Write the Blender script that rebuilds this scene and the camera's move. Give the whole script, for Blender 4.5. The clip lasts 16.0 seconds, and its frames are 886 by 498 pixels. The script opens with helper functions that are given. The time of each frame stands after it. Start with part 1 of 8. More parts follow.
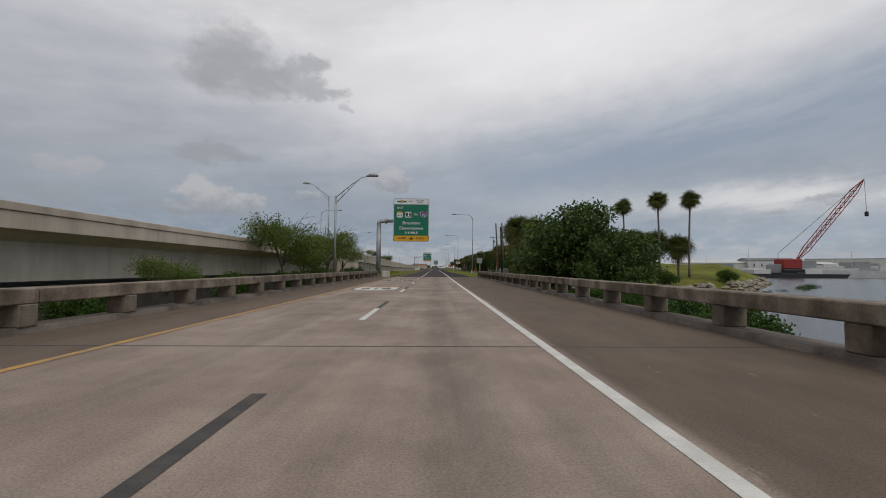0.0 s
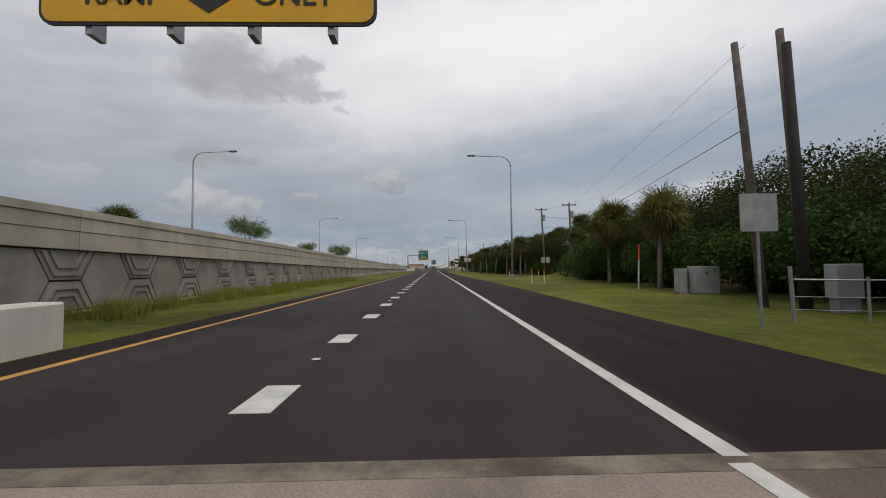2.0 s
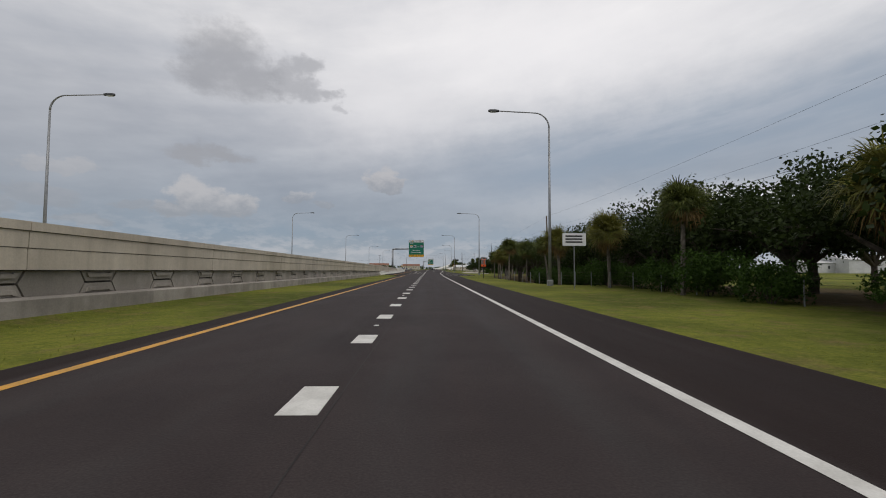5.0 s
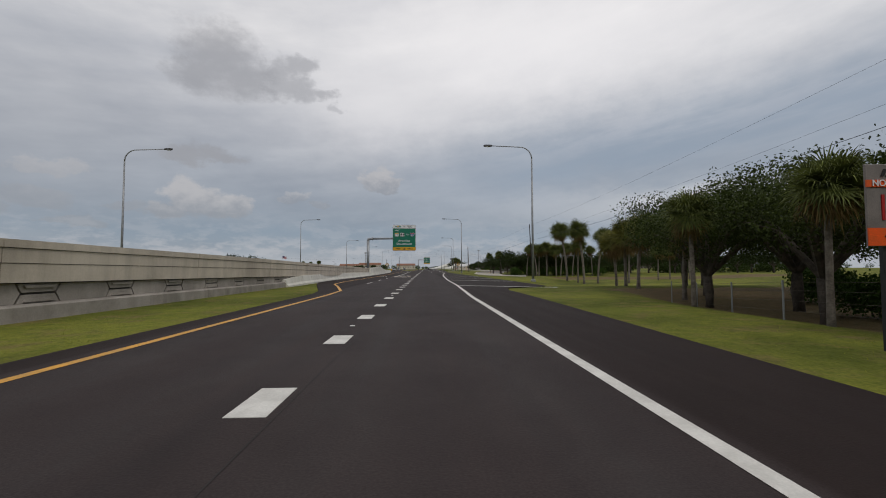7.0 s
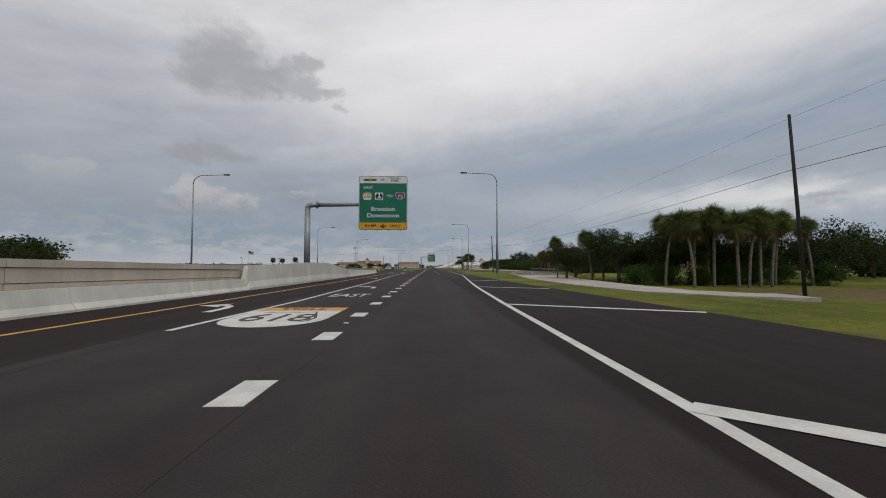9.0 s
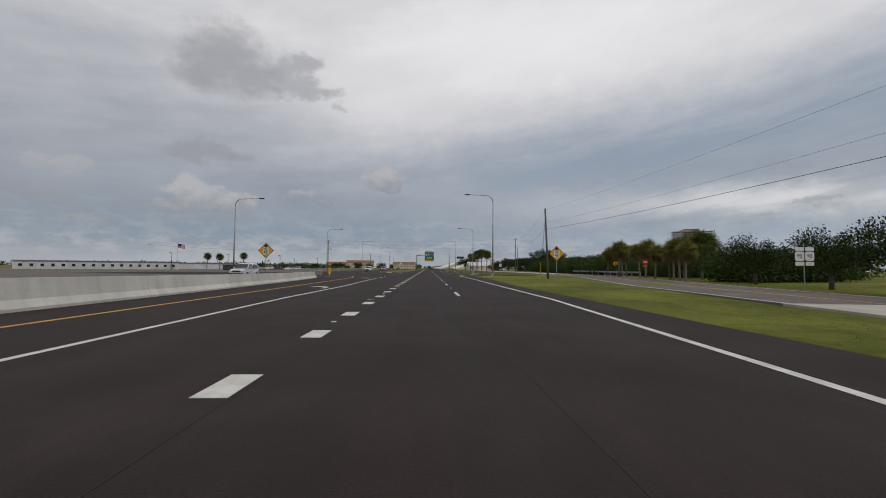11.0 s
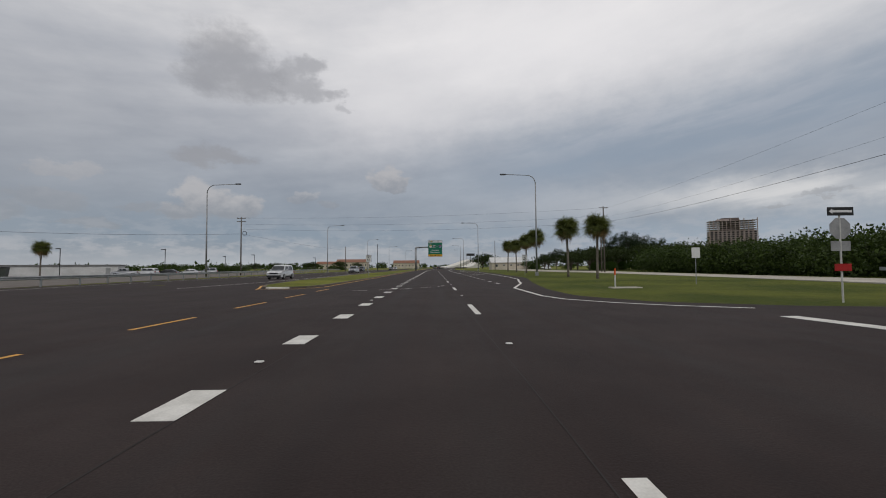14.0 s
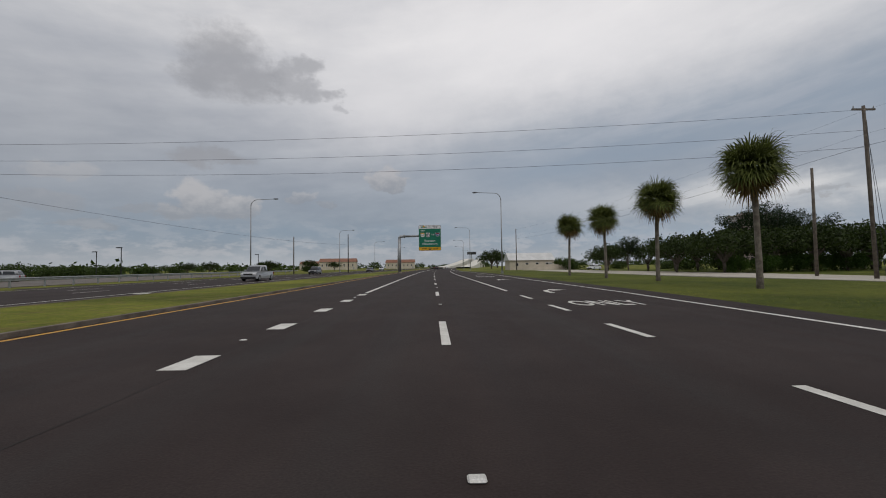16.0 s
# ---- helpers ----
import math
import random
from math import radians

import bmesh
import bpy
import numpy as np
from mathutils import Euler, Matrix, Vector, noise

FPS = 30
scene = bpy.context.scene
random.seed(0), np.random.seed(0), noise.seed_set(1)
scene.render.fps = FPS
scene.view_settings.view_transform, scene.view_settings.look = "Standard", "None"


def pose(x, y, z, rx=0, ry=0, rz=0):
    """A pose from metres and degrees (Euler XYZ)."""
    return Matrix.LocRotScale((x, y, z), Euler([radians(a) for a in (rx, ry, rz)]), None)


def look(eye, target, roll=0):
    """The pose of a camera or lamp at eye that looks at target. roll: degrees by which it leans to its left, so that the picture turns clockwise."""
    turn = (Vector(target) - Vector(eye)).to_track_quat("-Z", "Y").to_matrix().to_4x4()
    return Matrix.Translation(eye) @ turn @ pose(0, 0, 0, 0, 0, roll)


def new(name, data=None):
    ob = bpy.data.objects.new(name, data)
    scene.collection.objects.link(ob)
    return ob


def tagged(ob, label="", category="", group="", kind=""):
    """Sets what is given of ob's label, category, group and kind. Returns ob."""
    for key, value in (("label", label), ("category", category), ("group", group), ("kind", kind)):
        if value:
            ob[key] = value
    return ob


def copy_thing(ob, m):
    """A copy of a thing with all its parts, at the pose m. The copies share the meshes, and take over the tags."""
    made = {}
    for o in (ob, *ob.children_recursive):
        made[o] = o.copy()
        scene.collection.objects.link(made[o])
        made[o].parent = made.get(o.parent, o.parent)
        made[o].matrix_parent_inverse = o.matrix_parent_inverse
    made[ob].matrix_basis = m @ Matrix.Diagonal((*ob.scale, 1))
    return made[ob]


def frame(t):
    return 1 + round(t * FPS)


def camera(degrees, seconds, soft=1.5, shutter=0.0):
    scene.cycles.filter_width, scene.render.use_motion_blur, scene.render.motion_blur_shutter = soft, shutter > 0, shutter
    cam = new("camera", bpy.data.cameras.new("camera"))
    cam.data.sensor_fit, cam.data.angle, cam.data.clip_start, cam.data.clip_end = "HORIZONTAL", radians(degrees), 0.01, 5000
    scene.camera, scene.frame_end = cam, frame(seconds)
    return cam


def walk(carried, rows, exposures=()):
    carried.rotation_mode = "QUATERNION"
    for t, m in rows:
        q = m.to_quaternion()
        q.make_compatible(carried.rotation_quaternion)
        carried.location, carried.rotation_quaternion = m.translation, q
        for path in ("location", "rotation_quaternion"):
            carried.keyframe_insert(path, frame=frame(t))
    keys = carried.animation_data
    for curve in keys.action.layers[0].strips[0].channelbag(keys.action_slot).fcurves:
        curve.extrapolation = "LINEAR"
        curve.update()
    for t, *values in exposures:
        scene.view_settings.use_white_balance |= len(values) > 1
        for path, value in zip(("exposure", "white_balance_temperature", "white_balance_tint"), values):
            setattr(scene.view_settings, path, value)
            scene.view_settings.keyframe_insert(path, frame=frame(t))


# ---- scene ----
cam = camera(92.6, 16.0, 1.0)
PATH = [
    (0, (-0.044, 0.000, 1.312), (-0.0057, 1.9977, 1.3998), 0.36),
    (0.5, (-0.048, 13.489, 1.312), (-0.0057, 15.4862, 1.4014), -0.05),
    (1, (-0.059, 27.296, 1.312), (-0.0124, 29.2938, 1.4024), -0.48),
    (1.5, (-0.061, 41.347, 1.312), (-0.0113, 43.3441, 1.4019), -0.72),
    (2, (-0.113, 55.497, 1.312), (-0.0629, 57.4946, 1.4003), -0.63),
    (2.5, (-0.217, 69.660, 1.312), (-0.1665, 71.6573, 1.4014), -0.27),
    (3, (-0.326, 83.786, 1.312), (-0.2767, 85.7835, 1.4035), 0.23),
    (3.5, (-0.393, 97.874, 1.312), (-0.3418, 99.8711, 1.4030), 0.50),
    (4, (-0.502, 111.903, 1.312), (-0.4476, 113.9001, 1.4026), 0.50),
    (4.5, (-0.604, 125.854, 1.312), (-0.5463, 127.8511, 1.4037), 0.39),
    (5, (-0.624, 139.722, 1.312), (-0.5573, 141.7191, 1.4051), 0.24),
    (5.5, (-0.563, 153.518, 1.312), (-0.4864, 155.5141, 1.4051), 0.12),
    (6, (-0.452, 167.253, 1.312), (-0.3655, 169.2492, 1.4040), 0.01),
    (6.5, (-0.321, 180.944, 1.312), (-0.2311, 182.9401, 1.4031), -0.09),
    (7, (-0.204, 194.604, 1.312), (-0.1196, 196.6004, 1.4033), -0.16),
    (7.5, (-0.108, 208.252, 1.312), (-0.0297, 210.2481, 1.4040), -0.12),
    (8, (-0.012, 221.903, 1.312), (0.0623, 223.8996, 1.4044), 0.00),
    (8.5, (0.087, 235.567, 1.312), (0.1563, 237.5640, 1.4026), 0.07),
    (9, (0.140, 249.240, 1.312), (0.2022, 251.2372, 1.3985), 0.04),
    (9.5, (0.166, 262.899, 1.312), (0.2234, 264.8959, 1.3979), 0.04),
    (10, (0.227, 276.557, 1.312), (0.2869, 278.5539, 1.4005), 0.13),
    (10.5, (0.310, 290.212, 1.312), (0.3753, 292.2087, 1.4023), 0.30),
    (11, (0.369, 303.858, 1.312), (0.4400, 305.8546, 1.4019), 0.48),
    (11.5, (0.374, 317.491, 1.312), (0.4436, 319.4877, 1.4005), 0.55),
    (12, (0.357, 331.101, 1.312), (0.4209, 333.0985, 1.4004), 0.41),
    (12.5, (0.389, 344.656, 1.312), (0.4457, 346.6535, 1.3996), 0.10),
    (13, (0.414, 358.169, 1.312), (0.4644, 360.1662, 1.3975), -0.24),
    (13.5, (0.481, 371.604, 1.312), (0.5267, 373.6016, 1.3969), -0.45),
    (14, (0.641, 384.914, 1.312), (0.6846, 386.9120, 1.3966), -0.51),
    (14.5, (0.787, 398.117, 1.312), (0.8328, 400.1145, 1.3974), -0.55),
    (15, (0.971, 411.250, 1.312), (1.0212, 413.2469, 1.4013), -0.60),
    (15.5, (1.250, 424.485, 1.312), (1.3022, 426.4823, 1.4023), -0.70),
    (16, (1.643, 437.855, 1.312), (1.6938, 439.8527, 1.3956), -0.78),
]
walk(cam, [(t, look(eye, target, roll)) for t, eye, target, roll in PATH],
     [(0, 0.0), (1.5, 0.08), (2.5, 0.17), (4.0, 0.12), (6.5, 0.04), (8.0, 0.02), (11.5, -0.03), (16, -0.05)])

# ---------------------------------------------------------------- sky and sun
world = bpy.data.worlds.new("overcast_sky")
scene.world = world
world.use_nodes = True


class Nodes:
    """Short names for shader nodes."""

    def __init__(self, tree):
        self.tree = tree

    def node(self, kind, **values):
        n = self.tree.nodes.new(kind)
        for key, value in values.items():
            setattr(n, key, value)
        return n

    def put(self, socket, value):
        if isinstance(value, bpy.types.NodeSocket):
            self.tree.links.new(value, socket)
        elif value is not None:
            socket.default_value = value

    def math(self, op, a, b=None, c=None):
        n = self.node("ShaderNodeMath", operation=op)
        for k, v in enumerate((a, b, c)):
            self.put(n.inputs[k], v)
        return n.outputs[0]

    def mix(self, fac, a, b, blend="MIX"):
        n = self.node("ShaderNodeMix", data_type="RGBA", blend_type=blend)
        self.put(n.inputs[0], fac)
        self.put(n.inputs[6], a if isinstance(a, bpy.types.NodeSocket) else (*a, 1))
        self.put(n.inputs[7], b if isinstance(b, bpy.types.NodeSocket) else (*b, 1))
        return n.outputs[2]

    def noise(self, vector, scale, detail=4.0, rough=0.55):
        n = self.node("ShaderNodeTexNoise")
        self.put(n.inputs["Vector"], vector)
        n.inputs["Scale"].default_value, n.inputs["Detail"].default_value, n.inputs["Roughness"].default_value = scale, detail, rough
        return n.outputs[0]

    def ramp(self, fac, stops, ease="LINEAR"):
        n = self.node("ShaderNodeValToRGB")
        n.color_ramp.interpolation = ease
        el = n.color_ramp.elements
        while len(el) < len(stops):
            el.new(0.5)
        for e, (at, col) in zip(el, stops):
            e.position, e.color = at, (*col, 1) if len(col) == 3 else col
        self.put(n.inputs[0], fac)
        return n.outputs[0]

    def span(self, v, a, b):
        n = self.node("ShaderNodeMapRange", interpolation_type="SMOOTHSTEP")
        for k, x in enumerate((v, a, b, 0.0, 1.0)):
            self.put(n.inputs[k], x)
        return n.outputs[0]

    def join(self, x, y, z=0.0):
        n = self.node("ShaderNodeCombineXYZ")
        for k, v in enumerate((x, y, z)):
            self.put(n.inputs[k], v)
        return n.outputs[0]


def build_sky():
    w = Nodes(world.node_tree)
    back = world.node_tree.nodes["Background"]
    spot = w.node("ShaderNodeTexCoord").outputs["Generated"]
    axes = w.node("ShaderNodeSeparateXYZ")
    w.put(axes.inputs[0], spot)
    x, y, z = axes.outputs
    u = w.math("MULTIPLY", w.math("ARCTAN2", x, y), 57.2958)
    v = w.math("MULTIPLY", w.math("ARCSINE", z), 57.2958)

    def field(across, up, scale, detail, rough, layer=0.0):
        return w.noise(w.join(w.math("MULTIPLY", u, across), w.math("MULTIPLY", v, up), layer), scale, detail, rough)

    # ragged edges: both coordinates wander a little with fractal noise
    rag1 = w.math("SUBTRACT", field(0.24, 0.36, 1.0, 8.0, 0.62), 0.5)
    rag2 = w.math("SUBTRACT", field(0.24, 0.36, 1.0, 8.0, 0.62, 7.0), 0.5)
    uu = w.math("MULTIPLY_ADD", rag1, 6.0, u)
    vv = w.math("MULTIPLY_ADD", rag2, 4.0, v)
    curl = w.math("SUBTRACT", field(0.62, 0.85, 1.0, 7.0, 0.62, 3.0), 0.5)

    def blob(az, el, ra, re):
        a = w.math("DIVIDE", w.math("SUBTRACT", uu, az), ra)
        b = w.math("DIVIDE", w.math("SUBTRACT", vv, el), re)
        r2 = w.math("ADD", w.math("MULTIPLY", a, a), w.math("MULTIPLY", b, b))
        return w.math("EXPONENT", w.math("MULTIPLY", r2, -1.0))

    def heap(puffs, rough=1.0):
        """Density of a cloud made of puffs (azimuth, elevation, half width, height above, depth below), with curled edges."""
        best = None
        for az, el, ra, up, down in puffs:
            a = w.math("DIVIDE", w.math("SUBTRACT", uu, az), ra)
            d = w.math("SUBTRACT", vv, el)
            b = w.math("MAXIMUM", w.math("DIVIDE", d, up), w.math("DIVIDE", d, -down))
            r = w.math("SUBTRACT", 1.0, w.math("ADD", w.math("MULTIPLY", a, a), w.math("MULTIPLY", b, b)))
            best = r if best is None else w.math("SMOOTH_MAX", best, r, 0.3)
        return w.math("MULTIPLY_ADD", curl, 1.5 * rough, best)

    deck = w.ramp(w.math("DIVIDE", w.math("ADD", v, 10.0), 100.0), [
        (0.0, (0.20, 0.22, 0.24)), (0.10, (0.40, 0.43, 0.47)), (0.13, (0.29, 0.335, 0.395)), (0.18, (0.30, 0.335, 0.385)), (0.27, (0.42, 0.44, 0.475)),
        (0.36, (0.59, 0.60, 0.62)), (0.46, (0.68, 0.68, 0.69)), (0.70, (0.64, 0.64, 0.65)), (1.0, (0.58, 0.58, 0.59))])
    # long streaks that run with the wind, fibres along them, and a finer mottle
    slant = w.math("SUBTRACT", v, w.math("MULTIPLY", u, 0.13))
    streak = w.noise(w.join(w.math("MULTIPLY", u, 0.022), w.math("MULTIPLY", slant, 0.11)), 1.5, 5.0, 0.55)
    fibre = w.noise(w.join(w.math("MULTIPLY", u, 0.05), w.math("MULTIPLY", slant, 0.30), 5.0), 1.2, 5.0, 0.55)
    fine = field(0.085, 0.20, 1.2, 6.0, 0.56)
    sky = w.mix(1.0, deck, w.ramp(streak, [(0.32, (0.84, 0.855, 0.88)), (0.5, (0.99, 0.99, 0.99)), (0.66, (1.15, 1.14, 1.12))]), "MULTIPLY")
    sky = w.mix(1.0, sky, w.ramp(fibre, [(0.3, (0.972, 0.975, 0.98)), (0.7, (1.028, 1.025, 1.022))]), "MULTIPLY")
    sky = w.mix(1.0, sky, w.ramp(fine, [(0.3, (0.88, 0.89, 0.91)), (0.7, (1.10, 1.09, 1.08))]), "MULTIPLY")
    # bright break across the upper middle
    sky = w.mix(w.math("MULTIPLY", blob(15.0, 28.0, 33.0, 9.5), 0.8), sky, (0.93, 0.915, 0.92))
    sky = w.mix(w.math("MULTIPLY", blob(-6.0, 20.5, 10.0, 5.0), 0.6), sky, (0.80, 0.79, 0.80))
    # blue-grey bank that sinks from the right towards the middle, streaked by fibres
    bank = w.math("SUBTRACT", vv, w.math("MULTIPLY_ADD", u, 0.09, 12.2))
    bank = w.math("EXPONENT", w.math("MULTIPLY", w.math("MULTIPLY", bank, bank), -0.040))
    bank = w.math("MULTIPLY", w.math("MULTIPLY", bank, w.span(u, -14.0, 20.0)), w.math("MULTIPLY_ADD", w.span(fibre, 0.35, 0.65), -0.16, 0.78))
    sky = w.mix(bank, sky, (0.262, 0.328, 0.412))
    band = w.math("MULTIPLY", w.span(fibre, 0.46, 0.60), w.math("MULTIPLY", blob(28.0, 17.5, 26.0, 3.2), 0.16))
    sky = w.mix(band, sky, (0.60, 0.61, 0.66))
    # pale gap under the bank, broken by dark wisps, and blue air below it
    gap = w.math("MULTIPLY", blob(40.0, 7.6, 15.0, 1.9), w.math("MULTIPLY_ADD", w.span(fibre, 0.36, 0.6), 0.55, 0.4))
    sky = w.mix(gap, sky, (0.70, 0.70, 0.70))
    sky = w.mix(w.math("MULTIPLY", blob(16.0, 8.0, 12.0, 2.2), 0.4), sky, (0.50, 0.52, 0.56))
    low = w.math("MULTIPLY", blob(30.0, 3.6, 28.0, 1.9), 0.65)
    sky = w.mix(low, sky, (0.32, 0.39, 0.48))
    sky = w.mix(w.math("MULTIPLY", blob(-24.0, 4.3, 26.0, 1.1), 0.62), sky, (0.20, 0.275, 0.365))
    sky = w.mix(w.math("MULTIPLY", blob(-46.0, 11.0, 16.0, 9.0), 0.4), sky, (0.31, 0.32, 0.345))
    sky = w.mix(w.math("MULTIPLY", blob(-28.0, 4.6, 30.0, 3.0), 0.5), sky, (0.235, 0.285, 0.350))
    # low ragged cloud, darker than the deck: soft body, crisp right-hand edge
    for puffs, lo, hi, k in (
            (((-26.0, 24.3, 4.6, 3.4, 3.2), (-23.6, 22.4, 4.0, 2.6, 2.4), (-28.0, 21.8, 3.2, 2.2, 1.8)), -0.8, 1.05, 0.72),
            (((-18.6, 23.4, 3.0, 2.3, 2.6), (-16.6, 24.9, 2.2, 1.3, 1.4), (-16.6, 22.2, 2.8, 1.4, 1.5), (-13.6, 21.9, 1.7, 0.9, 0.9)), -0.35, 0.95, 0.60),
            (((-11.6, 20.4, 1.1, 0.6, 0.6),), -0.2, 1.0, 0.4),
            (((-29.0, 13.1, 3.4, 1.3, 1.0), (-25.6, 13.2, 3.0, 1.0, 0.9)), -0.5, 0.9, 0.8),
            (((43.0, 7.0, 3.0, 0.35, 0.3), (39.5, 6.2, 2.0, 0.3, 0.3)), -0.1, 1.0, 0.5)):
        sky = w.mix(w.math("MULTIPLY", w.span(heap(puffs), lo, hi), k), sky, (0.315, 0.318, 0.335))
    # pale heaped clouds with shaded feet
    for puffs, foot, head, k in (
            (((-29.0, 8.2, 2.4, 2.6, 2.4), (-27.0, 7.6, 3.0, 1.9, 1.6), (-24.2, 7.8, 2.4, 1.3, 1.6), (-31.0, 6.5, 2.4, 0.9, 0.9)), 6.0, 9.6, 0.72),
            (((-42.5, 7.0, 4.0, 1.2, 1.0), (-38.5, 4.9, 3.0, 0.8, 0.6), (-46.0, 5.6, 3.0, 1.0, 0.8), (-34.6, 6.8, 1.6, 0.7, 0.6), (-40.5, 10.2, 3.0, 0.9, 0.8)), 6.0, 13.0, 0.5),
            (((-6.6, 11.7, 2.2, 1.9, 1.6), (-4.6, 11.1, 1.6, 1.1, 1.1)), 9.8, 13.0, 0.7),
            (((-16.8, 9.2, 1.9, 0.9, 0.7), (-14.0, 8.2, 1.6, 0.6, 0.5)), 8.2, 10.2, 0.45)):
        tone = w.mix(w.span(w.math("MULTIPLY_ADD", curl, 4.5, v), foot, head), (0.272, 0.282, 0.308), (0.50, 0.485, 0.483))
        sky = w.mix(w.math("MULTIPLY", w.span(heap(puffs, 0.8), -0.15, 0.6), k), sky, tone)
    # small heaps in rows along the horizon
    row = field(0.30, 0.75, 1.0, 7.0, 0.62, 3.0)
    for at, tight, k in ((2.4, 0.5, 0.45), (5.0, 0.3, 0.16)):
        here = w.math("MULTIPLY", w.span(row, 0.44, 0.62), w.math("EXPONENT", w.math("MULTIPLY", w.math("POWER", w.math("SUBTRACT", v, at), 2.0), -tight)))
        sky = w.mix(w.math("MULTIPLY", here, k), sky, (0.50, 0.50, 0.53))
    clear = w.node("ShaderNodeTexSky", sky_type="NISHITA", sun_disc=False, sun_elevation=radians(50), sun_rotation=radians(150))
    thin = w.mix(1.0, clear.outputs[0], (0.09, 0.09, 0.09), "MULTIPLY")
    w.put(back.inputs[0], w.mix(1.0, w.mix(0.92, thin, sky), (1.012, 1.0, 0.998), "MULTIPLY"))
    back.inputs[1].default_value = 1.0


build_sky()
sun = new("sun", bpy.data.lights.new("sun", "SUN"))
sun.data.energy, sun.data.angle, sun.data.color = 0.9, radians(25), (1.0, 0.96, 0.9)
sun.matrix_world = look((0, 0, 50), (-0.32 * 50, 0.56 * 50, 50 - 0.77 * 50))


# ---------------------------------------------------------------- materials
def surface(name, color, rough=0.8, metal=0.0, second=None, scale=2.0, bump=0.15, grain=60.0, spread=(0.35, 0.68), isle=0.0, piece=0.0, coat=0.0, spec=0.4, speck=1.0, rain=0.0):
    """A procedural surface: two colours in large patches, fine grain in colour and relief."""
    m = bpy.data.materials.new(name)
    m.use_nodes = True
    n = Nodes(m.node_tree)
    bsdf = m.node_tree.nodes["Principled BSDF"]
    spot = n.node("ShaderNodeTexCoord").outputs["Object"]
    second = second or tuple(c * 0.72 for c in color)
    col = n.mix(n.span(n.noise(spot, scale, 5.0, 0.6), *spread), second, color)
    fine = n.noise(spot, grain, 3.0, 0.6)
    col = n.mix(1.0, col, n.ramp(fine, [(0.3, (1 - 0.18 * speck,) * 3), (0.7, (1 + 0.15 * speck,) * 3)]), "MULTIPLY")
    if rain:
        axes = n.node("ShaderNodeSeparateXYZ")
        n.put(axes.inputs[0], spot)
        runs = n.noise(n.join(n.math("MULTIPLY", axes.outputs[0], 1.6), n.math("MULTIPLY", axes.outputs[1], 1.6), n.math("MULTIPLY", axes.outputs[2], 0.16)), 1.0, 7.0, 0.65)
        col = n.mix(1.0, col, n.ramp(runs, [(0.32, (1 - rain, 1 - rain, 1 - rain)), (0.55, (1.0, 1.0, 1.0)), (0.75, (1 + rain * 0.4,) * 3)]), "MULTIPLY")
    if isle:
        rnd = n.node("ShaderNodeNewGeometry").outputs["Random Per Island"]
        col = n.mix(1.0, col, n.ramp(rnd, [(0.0, (1 - isle,) * 3), (1.0, (1 + isle, 1 + isle * 1.05, 1 + isle * 0.6))]), "MULTIPLY")
    if piece:
        rnd = n.node("ShaderNodeObjectInfo").outputs["Random"]
        col = n.mix(1.0, col, n.ramp(rnd, [(0.0, (1 - piece,) * 3), (1.0, (1 + piece,) * 3)]), "MULTIPLY")
    n.put(bsdf.inputs["Base Color"], col)
    bsdf.inputs["Roughness"].default_value, bsdf.inputs["Metallic"].default_value = rough, metal
    bsdf.inputs["Specular IOR Level"].default_value = spec
    bsdf.inputs["Coat Weight"].default_value = coat
    if bump:
        b = n.node("ShaderNodeBump")
        b.inputs["Strength"].default_value, b.inputs["Distance"].default_value = bump, 0.02
        n.put(b.inputs["Height"], fine)
        n.put(bsdf.inputs["Normal"], b.outputs[0])
    return m


def leaf_surface(name, color, isle=0.35, rough=0.55):
    """Leaves: colour varies leaf by leaf, and some light comes through them."""
    m = bpy.data.materials.new(name)
    m.use_nodes = True
    n = Nodes(m.node_tree)
    out = m.node_tree.nodes["Material Output"]
    bsdf = m.node_tree.nodes["Principled BSDF"]
    rnd = n.node("ShaderNodeNewGeometry").outputs["Random Per Island"]
    spot = n.node("ShaderNodeTexCoord").outputs["Object"]
    col = n.mix(n.noise(spot, 0.9, 3.0), tuple(c * 0.6 for c in color), tuple(c * 1.35 for c in color))
    col = n.mix(1.0, col, n.ramp(rnd, [(0.0, (1 - isle,) * 3), (1.0, (1 + isle * 1.1, 1 + isle, 1.0))]), "MULTIPLY")
    n.put(bsdf.inputs["Base Color"], col)
    bsdf.inputs["Roughness"].default_value = rough
    bsdf.inputs["Specular IOR Level"].default_value = 0.12
    glow = n.node("ShaderNodeBsdfTranslucent")
    n.put(glow.inputs[0], col)
    both = n.node("ShaderNodeMixShader")
    both.inputs[0].default_value = 0.25
    n.put(both.inputs[1], bsdf.outputs[0])
    n.put(both.inputs[2], glow.outputs[0])
    n.put(out.inputs[0], both.outputs[0])
    return m


